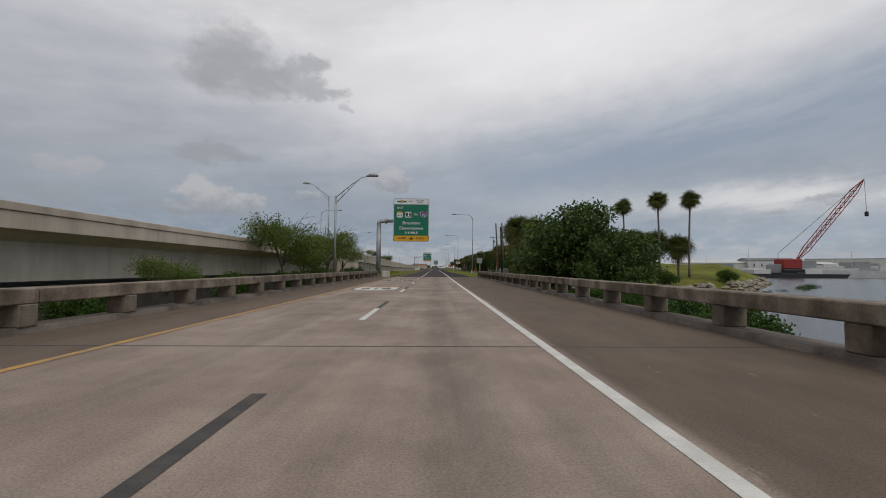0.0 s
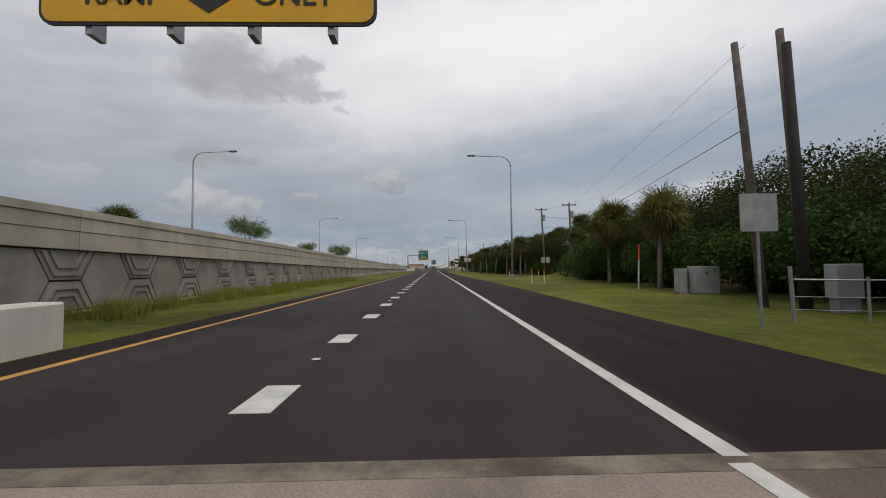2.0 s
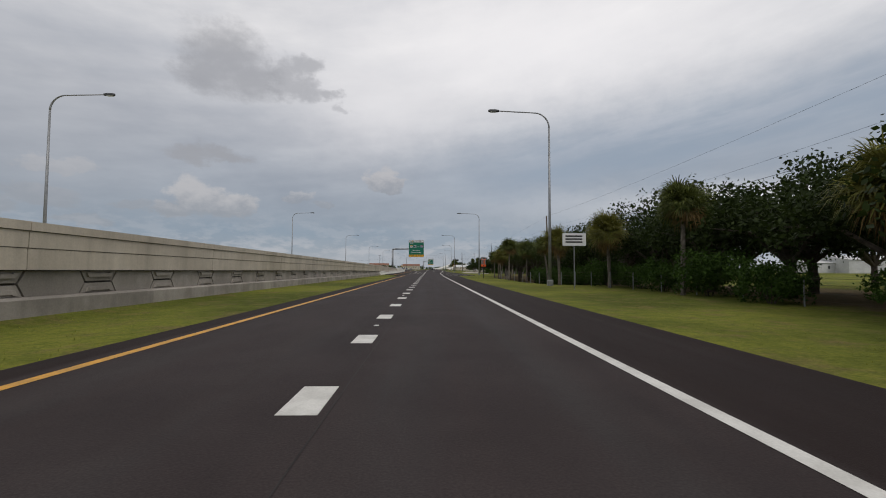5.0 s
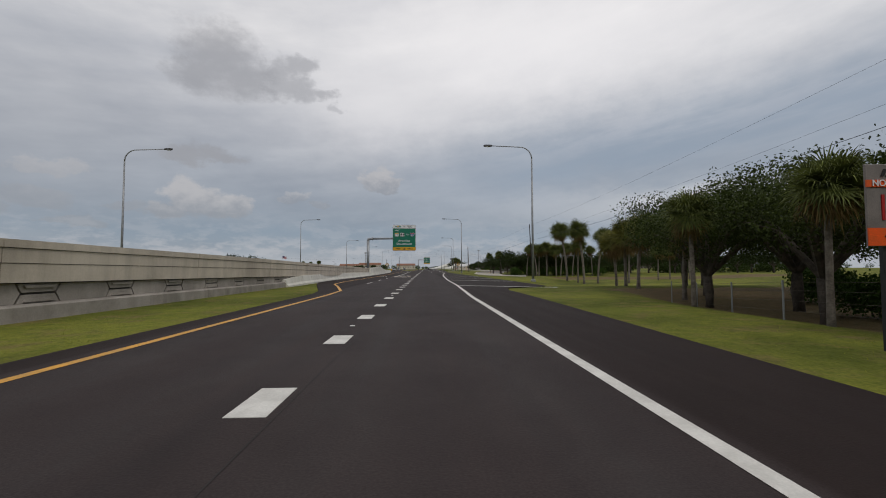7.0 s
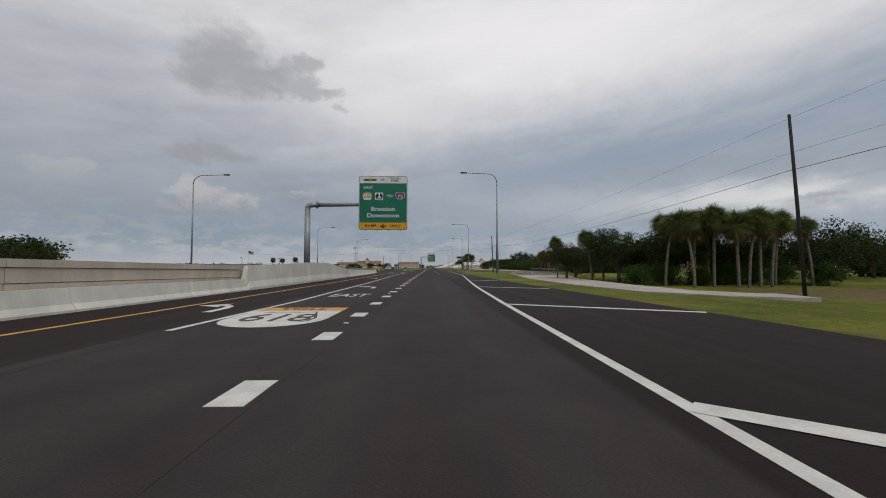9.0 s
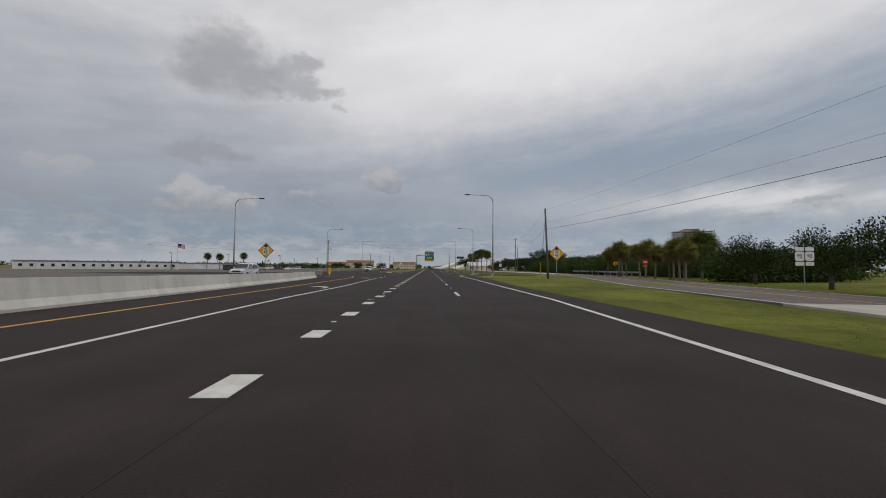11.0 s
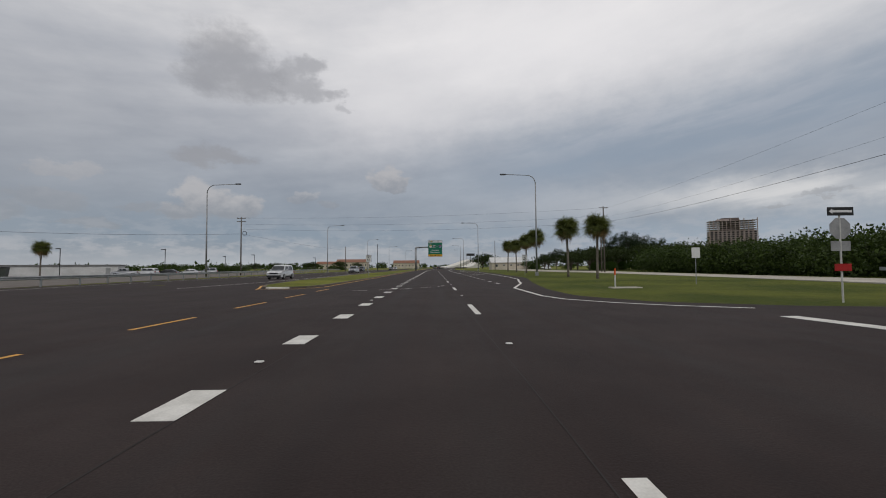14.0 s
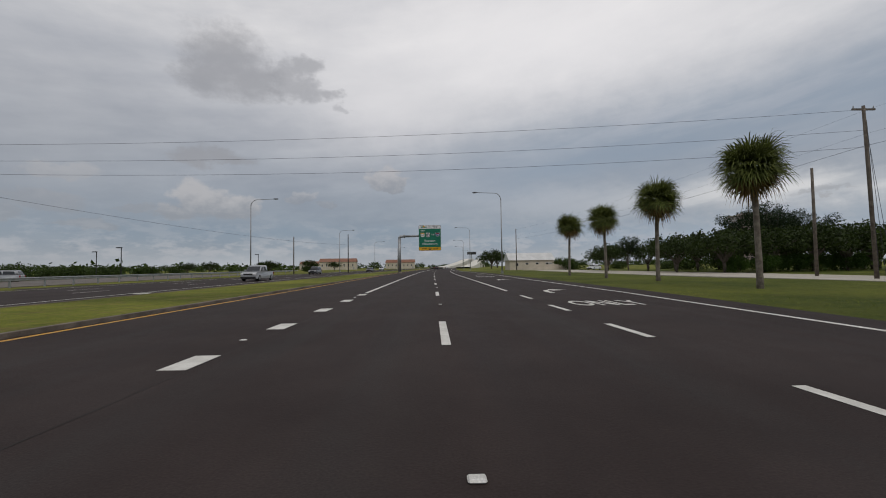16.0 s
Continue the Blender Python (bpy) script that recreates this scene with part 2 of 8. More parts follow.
def road_surface(name, color, worn, lanes, dirt, shoulder=None, edge=(-1e4, 1e4), blotch=0.12):
    """Pavement: wheel tracks along y, patches, streaks, chips and grain."""
    m = bpy.data.materials.new(name)
    m.use_nodes = True
    n = Nodes(m.node_tree)
    bsdf = m.node_tree.nodes["Principled BSDF"]
    spot = n.node("ShaderNodeTexCoord").outputs["Object"]
    axes = n.node("ShaderNodeSeparateXYZ")
    n.put(axes.inputs[0], spot)
    x, y, _ = axes.outputs
    col = n.mix(n.span(n.noise(spot, 0.35, 6.0, 0.65), 0.35, 0.65), color, worn)
    long = n.noise(n.join(n.math("MULTIPLY", x, 2.2), n.math("MULTIPLY", y, 0.05)), 1.0, 5.0, 0.6)
    col = n.mix(1.0, col, n.ramp(long, [(0.3, (0.84, 0.84, 0.85)), (0.7, (1.14, 1.13, 1.12))]), "MULTIPLY")
    wander = n.math("ADD", x, n.math("MULTIPLY", n.math("SUBTRACT", n.noise(n.join(0.0, n.math("MULTIPLY", y, 0.12)), 1.0), 0.5), 0.5))
    for at, wide, amount in lanes:
        a = n.math("DIVIDE", n.math("SUBTRACT", wander, at), wide)
        k = n.math("EXPONENT", n.math("MULTIPLY", n.math("MULTIPLY", a, a), -1.0))
        k = n.math("MULTIPLY", k, n.math("MULTIPLY", n.span(n.noise(n.join(n.math("MULTIPLY", x, 0.8), n.math("MULTIPLY", y, 0.3)), 1.0, 5.0, 0.7), 0.25, 0.7), amount))
        col = n.mix(k, col, dirt)
    if shoulder:
        out = n.math("SUBTRACT", 1.0, n.math("MULTIPLY", n.span(x, edge[0] - 0.1, edge[0] + 0.1), n.math("SUBTRACT", 1.0, n.span(x, edge[1] - 0.1, edge[1] + 0.1))))
        col = n.mix(n.math("MULTIPLY", out, 0.85), col, n.mix(n.noise(spot, 0.5, 6.0), tuple(c * 0.85 for c in shoulder), tuple(c * 1.2 for c in shoulder)))
    blot = n.noise(n.join(n.math("MULTIPLY", x, 1.0), n.math("MULTIPLY", y, 0.45)), 1.1, 7.0, 0.68)
    col = n.mix(1.0, col, n.ramp(blot, [(0.32, (1 - blotch,) * 3), (0.5, (1.0, 1.0, 1.0)), (0.7, (1 + blotch, 1 + blotch * 0.95, 1 + blotch * 0.9))]), "MULTIPLY")
    scuff = n.noise(n.join(n.math("MULTIPLY", x, 3.2), n.math("MULTIPLY", y, 0.9)), 1.3, 4.0, 0.7)
    col = n.mix(n.math("MULTIPLY", n.span(scuff, 0.66, 0.74), blotch * 1.6), col, tuple(min(1.0, c * 1.7) for c in worn))
    grit = n.noise(spot, 45.0, 2.0, 0.7)
    col = n.mix(1.0, col, n.ramp(grit, [(0.3, (0.78, 0.78, 0.78)), (0.7, (1.22, 1.22, 1.22))]), "MULTIPLY")
    n.put(bsdf.inputs["Base Color"], col)
    n.put(bsdf.inputs["Roughness"], n.math("MULTIPLY_ADD", long, 0.25, 0.62))
    bsdf.inputs["Specular IOR Level"].default_value = 0.09
    b = n.node("ShaderNodeBump")
    b.inputs["Strength"].default_value, b.inputs["Distance"].default_value = 0.4, 0.012
    n.put(b.inputs["Height"], grit)
    n.put(bsdf.inputs["Normal"], b.outputs[0])
    return m


def ground_surface():
    m = bpy.data.materials.new("grass_ground")
    m.use_nodes = True
    n = Nodes(m.node_tree)
    bsdf = m.node_tree.nodes["Principled BSDF"]
    spot = n.node("ShaderNodeTexCoord").outputs["Object"]
    big = n.noise(spot, 0.11, 5.0, 0.6)
    mid = n.noise(spot, 0.9, 6.0, 0.65)
    col = n.mix(n.span(big, 0.35, 0.65), (0.076, 0.092, 0.016), (0.172, 0.184, 0.032))
    col = n.mix(n.math("MULTIPLY", n.span(mid, 0.48, 0.68), 0.75), col, (0.165, 0.130, 0.058))
    col = n.mix(n.math("MULTIPLY", n.span(n.noise(spot, 0.5, 7.0, 0.7), 0.60, 0.72), 0.6), col, (0.17, 0.125, 0.07))
    axes = n.node("ShaderNodeSeparateXYZ")
    n.put(axes.inputs[0], spot)
    x, y, _ = axes.outputs
    rag = n.math("MULTIPLY", n.math("SUBTRACT", n.noise(spot, 0.4, 5.0, 0.65), 0.5), 5.0)
    xr, yr = n.math("ADD", x, rag), n.math("ADD", y, rag)

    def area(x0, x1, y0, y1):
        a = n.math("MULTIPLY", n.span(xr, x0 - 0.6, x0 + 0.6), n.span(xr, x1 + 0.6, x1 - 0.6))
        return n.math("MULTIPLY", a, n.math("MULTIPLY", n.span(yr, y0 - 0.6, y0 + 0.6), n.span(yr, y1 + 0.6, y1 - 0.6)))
    lush = n.mix(n.span(big, 0.3, 0.7), (0.048, 0.066, 0.014), (0.095, 0.106, 0.022))
    col = n.mix(n.math("MULTIPLY", area(7.0, 120.0, 398.0, 560.0), 0.8), col, lush)
    # bare brown field first; the other three areas brown the ground under trees
    brown_ground = n.mix(n.noise(spot, 1.7, 5.0, 0.7), (0.10, 0.07, 0.045), (0.18, 0.125, 0.085))
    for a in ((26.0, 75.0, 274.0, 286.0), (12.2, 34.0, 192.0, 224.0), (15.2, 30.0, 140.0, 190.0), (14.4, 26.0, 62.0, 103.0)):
        col = n.mix(n.math("MULTIPLY", area(*a), 0.85), col, brown_ground)
    clump = n.noise(spot, 2.6, 6.0, 0.7)
    col = n.mix(1.0, col, n.ramp(clump, [(0.32, (0.74, 0.80, 0.70)), (0.5, (1.0, 1.0, 1.0)), (0.68, (1.22, 1.16, 1.15))]), "MULTIPLY")
    fine = n.noise(spot, 14.0, 5.0, 0.75)
    col = n.mix(1.0, col, n.ramp(fine, [(0.3, (0.62, 0.66, 0.55)), (0.7, (1.38, 1.34, 1.3))]), "MULTIPLY")
    n.put(bsdf.inputs["Base Color"], col)
    bsdf.inputs["Roughness"].default_value = 0.95
    bsdf.inputs["Specular IOR Level"].default_value = 0.1
    b = n.node("ShaderNodeBump")
    b.inputs["Strength"].default_value, b.inputs["Distance"].default_value = 0.8, 0.06
    n.put(b.inputs["Height"], fine)
    n.put(bsdf.inputs["Normal"], b.outputs[0])
    return m


def water_surface():
    m = bpy.data.materials.new("bay_water")
    m.use_nodes = True
    n = Nodes(m.node_tree)
    bsdf = m.node_tree.nodes["Principled BSDF"]
    spot = n.node("ShaderNodeTexCoord").outputs["Object"]
    bsdf.inputs["Base Color"].default_value = (0.05, 0.065, 0.07, 1)
    bsdf.inputs["Roughness"].default_value = 0.16
    b = n.node("ShaderNodeBump")
    b.inputs["Strength"].default_value, b.inputs["Distance"].default_value = 0.6, 0.15
    n.put(b.inputs["Height"], n.noise(spot, 1.6, 5.0, 0.6))
    n.put(bsdf.inputs["Normal"], b.outputs[0])
    return m


MAT_DECK = road_surface("bridge_concrete", (0.245, 0.196, 0.160), (0.325, 0.266, 0.222), ((0.1, 0.42, 0.55), (-3.6, 0.5, 0.3), (3.9, 1.5, 0.9), (-7.0, 0.8, 0.85), (5.6, 0.5, 0.9)), (0.105, 0.083, 0.066), (0.118, 0.090, 0.068), (-5.3, 2.0), 0.15)
MAT_ASPHALT = road_surface("asphalt", (0.0345, 0.0268, 0.0262), (0.0435, 0.0345, 0.0335), ((-0.9, 0.4, 0.5), (1.0, 0.4, 0.5), (-4.5, 0.4, 0.5), (-2.8, 0.4, 0.4)), (0.052, 0.047, 0.0455), (0.0178, 0.0116, 0.0104), (-5.5, 2.15))
MAT_ASPHALT_WIDE = road_surface("asphalt_wide", (0.0295, 0.0218, 0.0204), (0.038, 0.029, 0.0272), ((-0.9, 0.4, 0.5), (1.0, 0.4, 0.5), (-4.5, 0.4, 0.5), (4.4, 0.5, 0.4)), (0.038, 0.034, 0.0325))
MAT_SIDE = road_surface("side_road_asphalt", (0.12, 0.105, 0.095), (0.16, 0.145, 0.13), (), (0.1, 0.09, 0.08))
MAT_PALE_ROAD = road_surface("pale_concrete_road", (0.36, 0.33, 0.28), (0.45, 0.42, 0.37), (), (0.2, 0.18, 0.15))
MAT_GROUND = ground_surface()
MAT_WATER = water_surface()
MAT_WHITE = surface("white_road_paint", (0.66, 0.645, 0.60), 0.6, second=(0.52, 0.505, 0.465), scale=2.2, grain=45, bump=0.06, speck=0.45)
MAT_YELLOW = surface("yellow_road_paint", (0.68, 0.33, 0.028), 0.6, second=(0.46, 0.25, 0.05), scale=3.0, grain=30, bump=0.1)
MAT_YELLOW_WORN = surface("worn_yellow_road_paint", (0.50, 0.27, 0.05), 0.7, second=(0.30, 0.20, 0.10), scale=2.2, grain=18, bump=0.1)
MAT_BLACK_MARK = surface("black_contrast_paint", (0.045, 0.042, 0.04), 0.8, second=(0.075, 0.068, 0.06), scale=4.0)
MAT_OLD_CONCRETE = surface("old_rail_concrete", (0.275, 0.228, 0.176), 0.9, second=(0.110, 0.085, 0.062), scale=1.3, grain=25, bump=0.4, piece=0.12, speck=0.8, rain=0.4)
MAT_CURB = surface("stained_curb_concrete", (0.21, 0.175, 0.145), 0.9, second=(0.085, 0.07, 0.058), scale=0.8, grain=25, bump=0.4)
MAT_WALL_TOP = surface("pale_wall_concrete", (0.58, 0.512, 0.422), 0.85, second=(0.45, 0.392, 0.318), scale=0.35, grain=20, bump=0.15, piece=0.06, speck=0.35, rain=0.18)
MAT_PANEL = surface("grey_wall_panel", (0.36, 0.325, 0.285), 0.9, second=(0.25, 0.225, 0.195), scale=0.8, grain=22, bump=0.25, piece=0.10, speck=0.5, rain=0.14)
# dark panel joints; also the shade painted under the flyover deck
MAT_JOINT_AND_SHADE = surface("dark_panel_joint_and_void_shade", (0.11, 0.10, 0.088), 0.95)
MAT_GIRDER = surface("cream_girder_concrete", (0.58, 0.525, 0.44), 0.9, second=(0.45, 0.405, 0.34), scale=0.3, grain=20, speck=0.4, rain=0.2)
MAT_BARRIER = surface("whitewashed_barrier", (0.66, 0.64, 0.575), 0.8, second=(0.56, 0.54, 0.48), scale=0.3, grain=20, bump=0.1, speck=0.3, rain=0.15)
MAT_GALV = surface("galvanised_steel", (0.36, 0.37, 0.38), 0.5, 0.6, second=(0.27, 0.28, 0.29), scale=1.5, grain=40, bump=0.08)
MAT_LAMP_POLE = surface("aluminium_pole", (0.33, 0.335, 0.34), 0.5, 0.5, second=(0.25, 0.255, 0.26), scale=2.0, grain=40, bump=0.06)
MAT_LAMP_HEAD = surface("dark_lamp_housing", (0.09, 0.09, 0.095), 0.5, 0.2)
MAT_GREEN_SIGN = surface("green_sign_sheeting", (0.006, 0.155, 0.092), 0.45, second=(0.005, 0.135, 0.08), scale=0.8, bump=0.02)
MAT_SIGN_WHITE = surface("white_sign_sheeting", (0.72, 0.72, 0.72), 0.45, second=(0.66, 0.66, 0.66), scale=1.0, bump=0.02)
MAT_SIGN_YELLOW = surface("yellow_sign_sheeting", (0.70, 0.36, 0.012), 0.45, second=(0.62, 0.32, 0.012), scale=1.0, bump=0.02)
MAT_SIGN_BLACK = surface("black_sign_sheeting", (0.02, 0.02, 0.02), 0.5, bump=0.02)
MAT_SIGN_BLUE = surface("blue_sign_sheeting", (0.012, 0.04, 0.22), 0.45, bump=0.02)
MAT_SIGN_RED = surface("red_sign_sheeting", (0.42, 0.02, 0.02), 0.45, bump=0.02)
MAT_ORANGE = surface("orange_plastic", (0.80, 0.095, 0.010), 0.5, second=(0.6, 0.09, 0.015), scale=3.0, bump=0.05)
MAT_WHITE_PLASTIC = surface("white_post_plastic", (0.66, 0.65, 0.62), 0.5, second=(0.5, 0.49, 0.46), scale=4.0, bump=0.05)
MAT_SIGN_BACK = surface("bare_aluminium_sheet", (0.42, 0.42, 0.42), 0.45, 0.4, bump=0.05)
MAT_TIMBER = surface("weathered_pole_timber", (0.16, 0.135, 0.11), 0.9, second=(0.085, 0.07, 0.058), scale=3.0, grain=30, bump=0.5)
MAT_DARK_TIMBER = surface("creosoted_timber", (0.035, 0.03, 0.027), 0.8, second=(0.02, 0.018, 0.016), scale=3.0, grain=30, bump=0.4)
MAT_WIRE = surface("black_cable", (0.02, 0.02, 0.02), 0.6, bump=0.0)
MAT_CABINET = surface("grey_cabinet_paint", (0.34, 0.35, 0.35), 0.5, second=(0.27, 0.275, 0.27), scale=1.5, bump=0.05)
MAT_PALM_TRUNK = surface("palm_trunk", (0.20, 0.175, 0.145), 0.95, second=(0.11, 0.092, 0.075), scale=4.0, grain=14, bump=0.8)
MAT_BARK = surface("bark", (0.115, 0.095, 0.075), 0.95, second=(0.06, 0.05, 0.04), scale=3.0, grain=18, bump=0.7)
MAT_PALM = leaf_surface("palm_frond", (0.115, 0.138, 0.050), 0.45)
MAT_PALM_PALE = leaf_surface("pale_palm_frond", (0.15, 0.15, 0.045), 0.4)
MAT_DEAD = leaf_surface("dead_frond", (0.17, 0.115, 0.062), 0.4, 0.8)
MAT_OAK = leaf_surface("oak_leaf", (0.030, 0.046, 0.014))
MAT_NEAR_OAK = leaf_surface("near_oak_leaf", (0.046, 0.064, 0.020), 0.45)
MAT_GRAPE = leaf_surface("sea_grape_leaf", (0.066, 0.108, 0.036), 0.45, 0.4)
MAT_SHRUB = leaf_surface("shrub_leaf", (0.048, 0.092, 0.020))
MAT_FEATHER = leaf_surface("feathery_leaf", (0.105, 0.148, 0.036))
MAT_MANGROVE = leaf_surface("mangrove_leaf", (0.040, 0.064, 0.017))
MAT_CONIFER = leaf_surface("conifer_needle", (0.022, 0.038, 0.018))
MAT_BLADE = leaf_surface("grass_blade", (0.215, 0.235, 0.050), 0.3, 0.8)
MAT_ROCK = surface("shore_rock", (0.30, 0.27, 0.22), 0.95, second=(0.16, 0.14, 0.115), scale=1.5, grain=12, bump=0.8, isle=0.3)
MAT_STUCCO = surface("cream_stucco", (0.55, 0.49, 0.40), 0.9, second=(0.46, 0.41, 0.33), scale=0.5)
MAT_TILE = surface("terracotta_roof", (0.25, 0.12, 0.075), 0.85, second=(0.19, 0.09, 0.06), scale=0.6)
MAT_METAL_WALL = surface("white_metal_wall", (0.60, 0.60, 0.59), 0.6, second=(0.50, 0.50, 0.49), scale=0.4)
MAT_GREY_ROOF = surface("grey_roofing", (0.20, 0.20, 0.20), 0.8)
MAT_PANE = surface("dark_window_glass", (0.02, 0.024, 0.028), 0.08, spec=0.6, bump=0.0)
MAT_RED = surface("red_crane_paint", (0.30, 0.03, 0.022), 0.55, second=(0.22, 0.025, 0.02), scale=1.0)
MAT_RAW_TOWER = surface("raw_tower_concrete", (0.42, 0.345, 0.315), 0.9, second=(0.34, 0.28, 0.26), scale=0.05, grain=0.6)
MAT_TYRE = surface("tyre_rubber", (0.018, 0.018, 0.018), 0.85)
MAT_RIM = surface("wheel_rim", (0.42, 0.42, 0.43), 0.3, 0.8)
MAT_LENS = surface("lamp_lens", (0.75, 0.76, 0.78), 0.12, spec=0.6, bump=0.0)
MAT_TAIL = surface("red_lens", (0.3, 0.01, 0.01), 0.2, bump=0.0)
MAT_TRIM = surface("black_plastic_trim", (0.025, 0.025, 0.026), 0.6)
MAT_FLAG_RED = surface("flag_red_cloth", (0.42, 0.06, 0.06), 0.9)
MAT_FLAG_WHITE = surface("flag_white_cloth", (0.68, 0.68, 0.68), 0.9)
MAT_FLAG_BLUE = surface("flag_blue_cloth", (0.03, 0.04, 0.14), 0.9)


def car_paint(name, color):
    return surface(name, color, 0.3, 0.25, second=tuple(c * 0.93 for c in color), scale=1.0, bump=0.0, coat=0.8)


# ---------------------------------------------------------------- building kit
def finish(name, bm, material, smooth=False):
    me = bpy.data.meshes.new(name)
    bmesh.ops.recalc_face_normals(bm, faces=bm.faces)
    bm.to_mesh(me)
    bm.free()
    for m in material if isinstance(material, (list, tuple)) else (material,):
        me.materials.append(m)
    if smooth:
        me.shade_smooth()
    return me


def soup(name, verts, faces, material, smooth=False):
    me = bpy.data.meshes.new(name)
    me.from_pydata(verts, [], faces)
    me.materials.append(material)
    if smooth:
        me.shade_smooth()
    return me


def part(name, bm, material, parent, label="", smooth=False):
    me = finish(name, bm, material, smooth) if isinstance(bm, bmesh.types.BMesh) else bm
    ob = new(name, me)
    ob.parent = parent
    if label:
        ob["label"] = label
    return ob


def thing(name, at, label, category, group="", turn=0.0, kind=""):
    ob = new(name)
    ob.empty_display_size = 0.3
    ob.matrix_basis = pose(*at, 0, 0, turn)
    return tagged(ob, label, category, group, kind)


def setting(name, bm, material, label, category, smooth=False):
    me = finish(name, bm, material, smooth) if isinstance(bm, bmesh.types.BMesh) else bm
    return tagged(new(name, me), label, category, kind="structure")


def box(bm, x0, x1, y0, y1, z0, z1, bevel=0.0):
    vs = [bm.verts.new(p) for p in ((x0, y0, z0), (x1, y0, z0), (x1, y1, z0), (x0, y1, z0), (x0, y0, z1), (x1, y0, z1), (x1, y1, z1), (x0, y1, z1))]
    fs = [bm.faces.new([vs[i] for i in q]) for q in ((3, 2, 1, 0), (4, 5, 6, 7), (0, 1, 5, 4), (1, 2, 6, 5), (2, 3, 7, 6), (3, 0, 4, 7))]
    if bevel:
        es = list({e for f in fs for e in f.edges})
        bmesh.ops.bevel(bm, geom=es, offset=bevel, segments=1, affect="EDGES")
    return bm


def tube(bm, points, radii, sides=8, cap=True):
    """A round bar along points, with a radius at each."""
    rings = []
    for k, p in enumerate(points):
        p = Vector(p)
        a = Vector(points[max(k - 1, 0)])
        b = Vector(points[min(k + 1, len(points) - 1)])
        q = (b - a).to_track_quat("Z", "Y")
        r = radii[k] if isinstance(radii, (list, tuple)) else radii
        rings.append([bm.verts.new(p + q @ Vector((r * math.cos(2 * math.pi * s / sides), r * math.sin(2 * math.pi * s / sides), 0))) for s in range(sides)])
    for r0, r1 in zip(rings, rings[1:]):
        for s in range(sides):
            bm.faces.new((r0[s], r0[(s + 1) % sides], r1[(s + 1) % sides], r1[s]))
    if cap:
        bm.faces.new(rings[0][::-1])
        bm.faces.new(rings[-1])
    return bm


def prism(bm, outline, axis, lo, hi):
    """An outline of (a, b) pulled along an axis: x gives (y, z), y gives (x, z), z gives (x, y)."""
    def place(a, b, c):
        return {"x": (c, a, b), "y": (a, c, b), "z": (a, b, c)}[axis]
    low = [bm.verts.new(place(a, b, lo)) for a, b in outline]
    high = [bm.verts.new(place(a, b, hi)) for a, b in outline]
    bm.faces.new(low[::-1])
    bm.faces.new(high)
    n = len(outline)
    for k in range(n):
        bm.faces.new((low[k], low[(k + 1) % n], high[(k + 1) % n], high[k]))
    return bm


def along(table, y):
    """A value read off a table of (y, value)."""
    return float(np.interp(y, [a for a, _ in table], [b for _, b in table]))


def ribbon(bm, left, right, ys, z0, z1, bend=True):
    """A slab between two tables of x by y."""
    rows = []
    for y in ys:
        a, b = along(left, y), along(right, y)
        o = swing(y) if bend else 0.0
        rows.append([bm.verts.new((a + o, y, z0)), bm.verts.new((b + o, y, z0)), bm.verts.new((b + o, y, z1)), bm.verts.new((a + o, y, z1))])
    for p, q in zip(rows, rows[1:]):
        for k in range(4):
            bm.faces.new((p[k], p[(k + 1) % 4], q[(k + 1) % 4], q[k]))
    bm.faces.new(rows[0])
    bm.faces.new(rows[-1][::-1])
    return bm


def swing(y):
    """Beyond the junction the carriageway bends gently to the right."""
    return max(0.0, y - 490.0) ** 2 / 6500.0


def lettering(text, size, material, parent, at, wide=1.0, tall=1.0, lie=False, align="CENTER", depth=0.004, turn=0.0):
    """Words in the built-in font: upright facing -y, or lying on the ground to be read from -y."""
    cu = bpy.data.curves.new("letters", "FONT")
    cu.body, cu.size, cu.align_x, cu.align_y, cu.extrude = text, size, align, "CENTER", depth
    cu.offset = size * (0.003 if lie else 0.01)
    tmp = bpy.data.objects.new("letters", cu)
    scene.collection.objects.link(tmp)
    me = bpy.data.meshes.new_from_object(tmp.evaluated_get(bpy.context.evaluated_depsgraph_get()))
    bpy.data.objects.remove(tmp)
    me.materials.clear()
    me.materials.append(material)
    place = pose(*at, 0 if lie else 90, 0, turn) @ Matrix.Diagonal((wide, tall, 1, 1))
    word = bmesh.new()
    word.from_mesh(me)
    left = set(word.verts)
    while left:
        edge, seen = [left.pop()], set()
        while edge:
            v = edge.pop()
            seen.add(v)
            for e in v.link_edges:
                o = e.other_vert(v)
                if o in left:
                    left.remove(o)
                    edge.append(o)
        index = {v: k for k, v in enumerate(seen)}
        faces = {f for v in seen for f in v.link_faces}
        ob = part("letter", soup("letter", [tuple(v.co) for v in index], [[index[v] for v in f.verts] for f in faces], material), None, parent)
        ob.matrix_basis = place
    word.free()
    bpy.data.meshes.remove(me)


# ---------------------------------------------------------------- land and water
def ease(v):
    v = min(max(v, 0.0), 1.0)
    return v * v * (3 - 2 * v)


def shore_y(x):
    return 46.0 + 0.22 * max(x - 8.0, 0.0) + 0.9 * max(x - 40.0, 0.0)


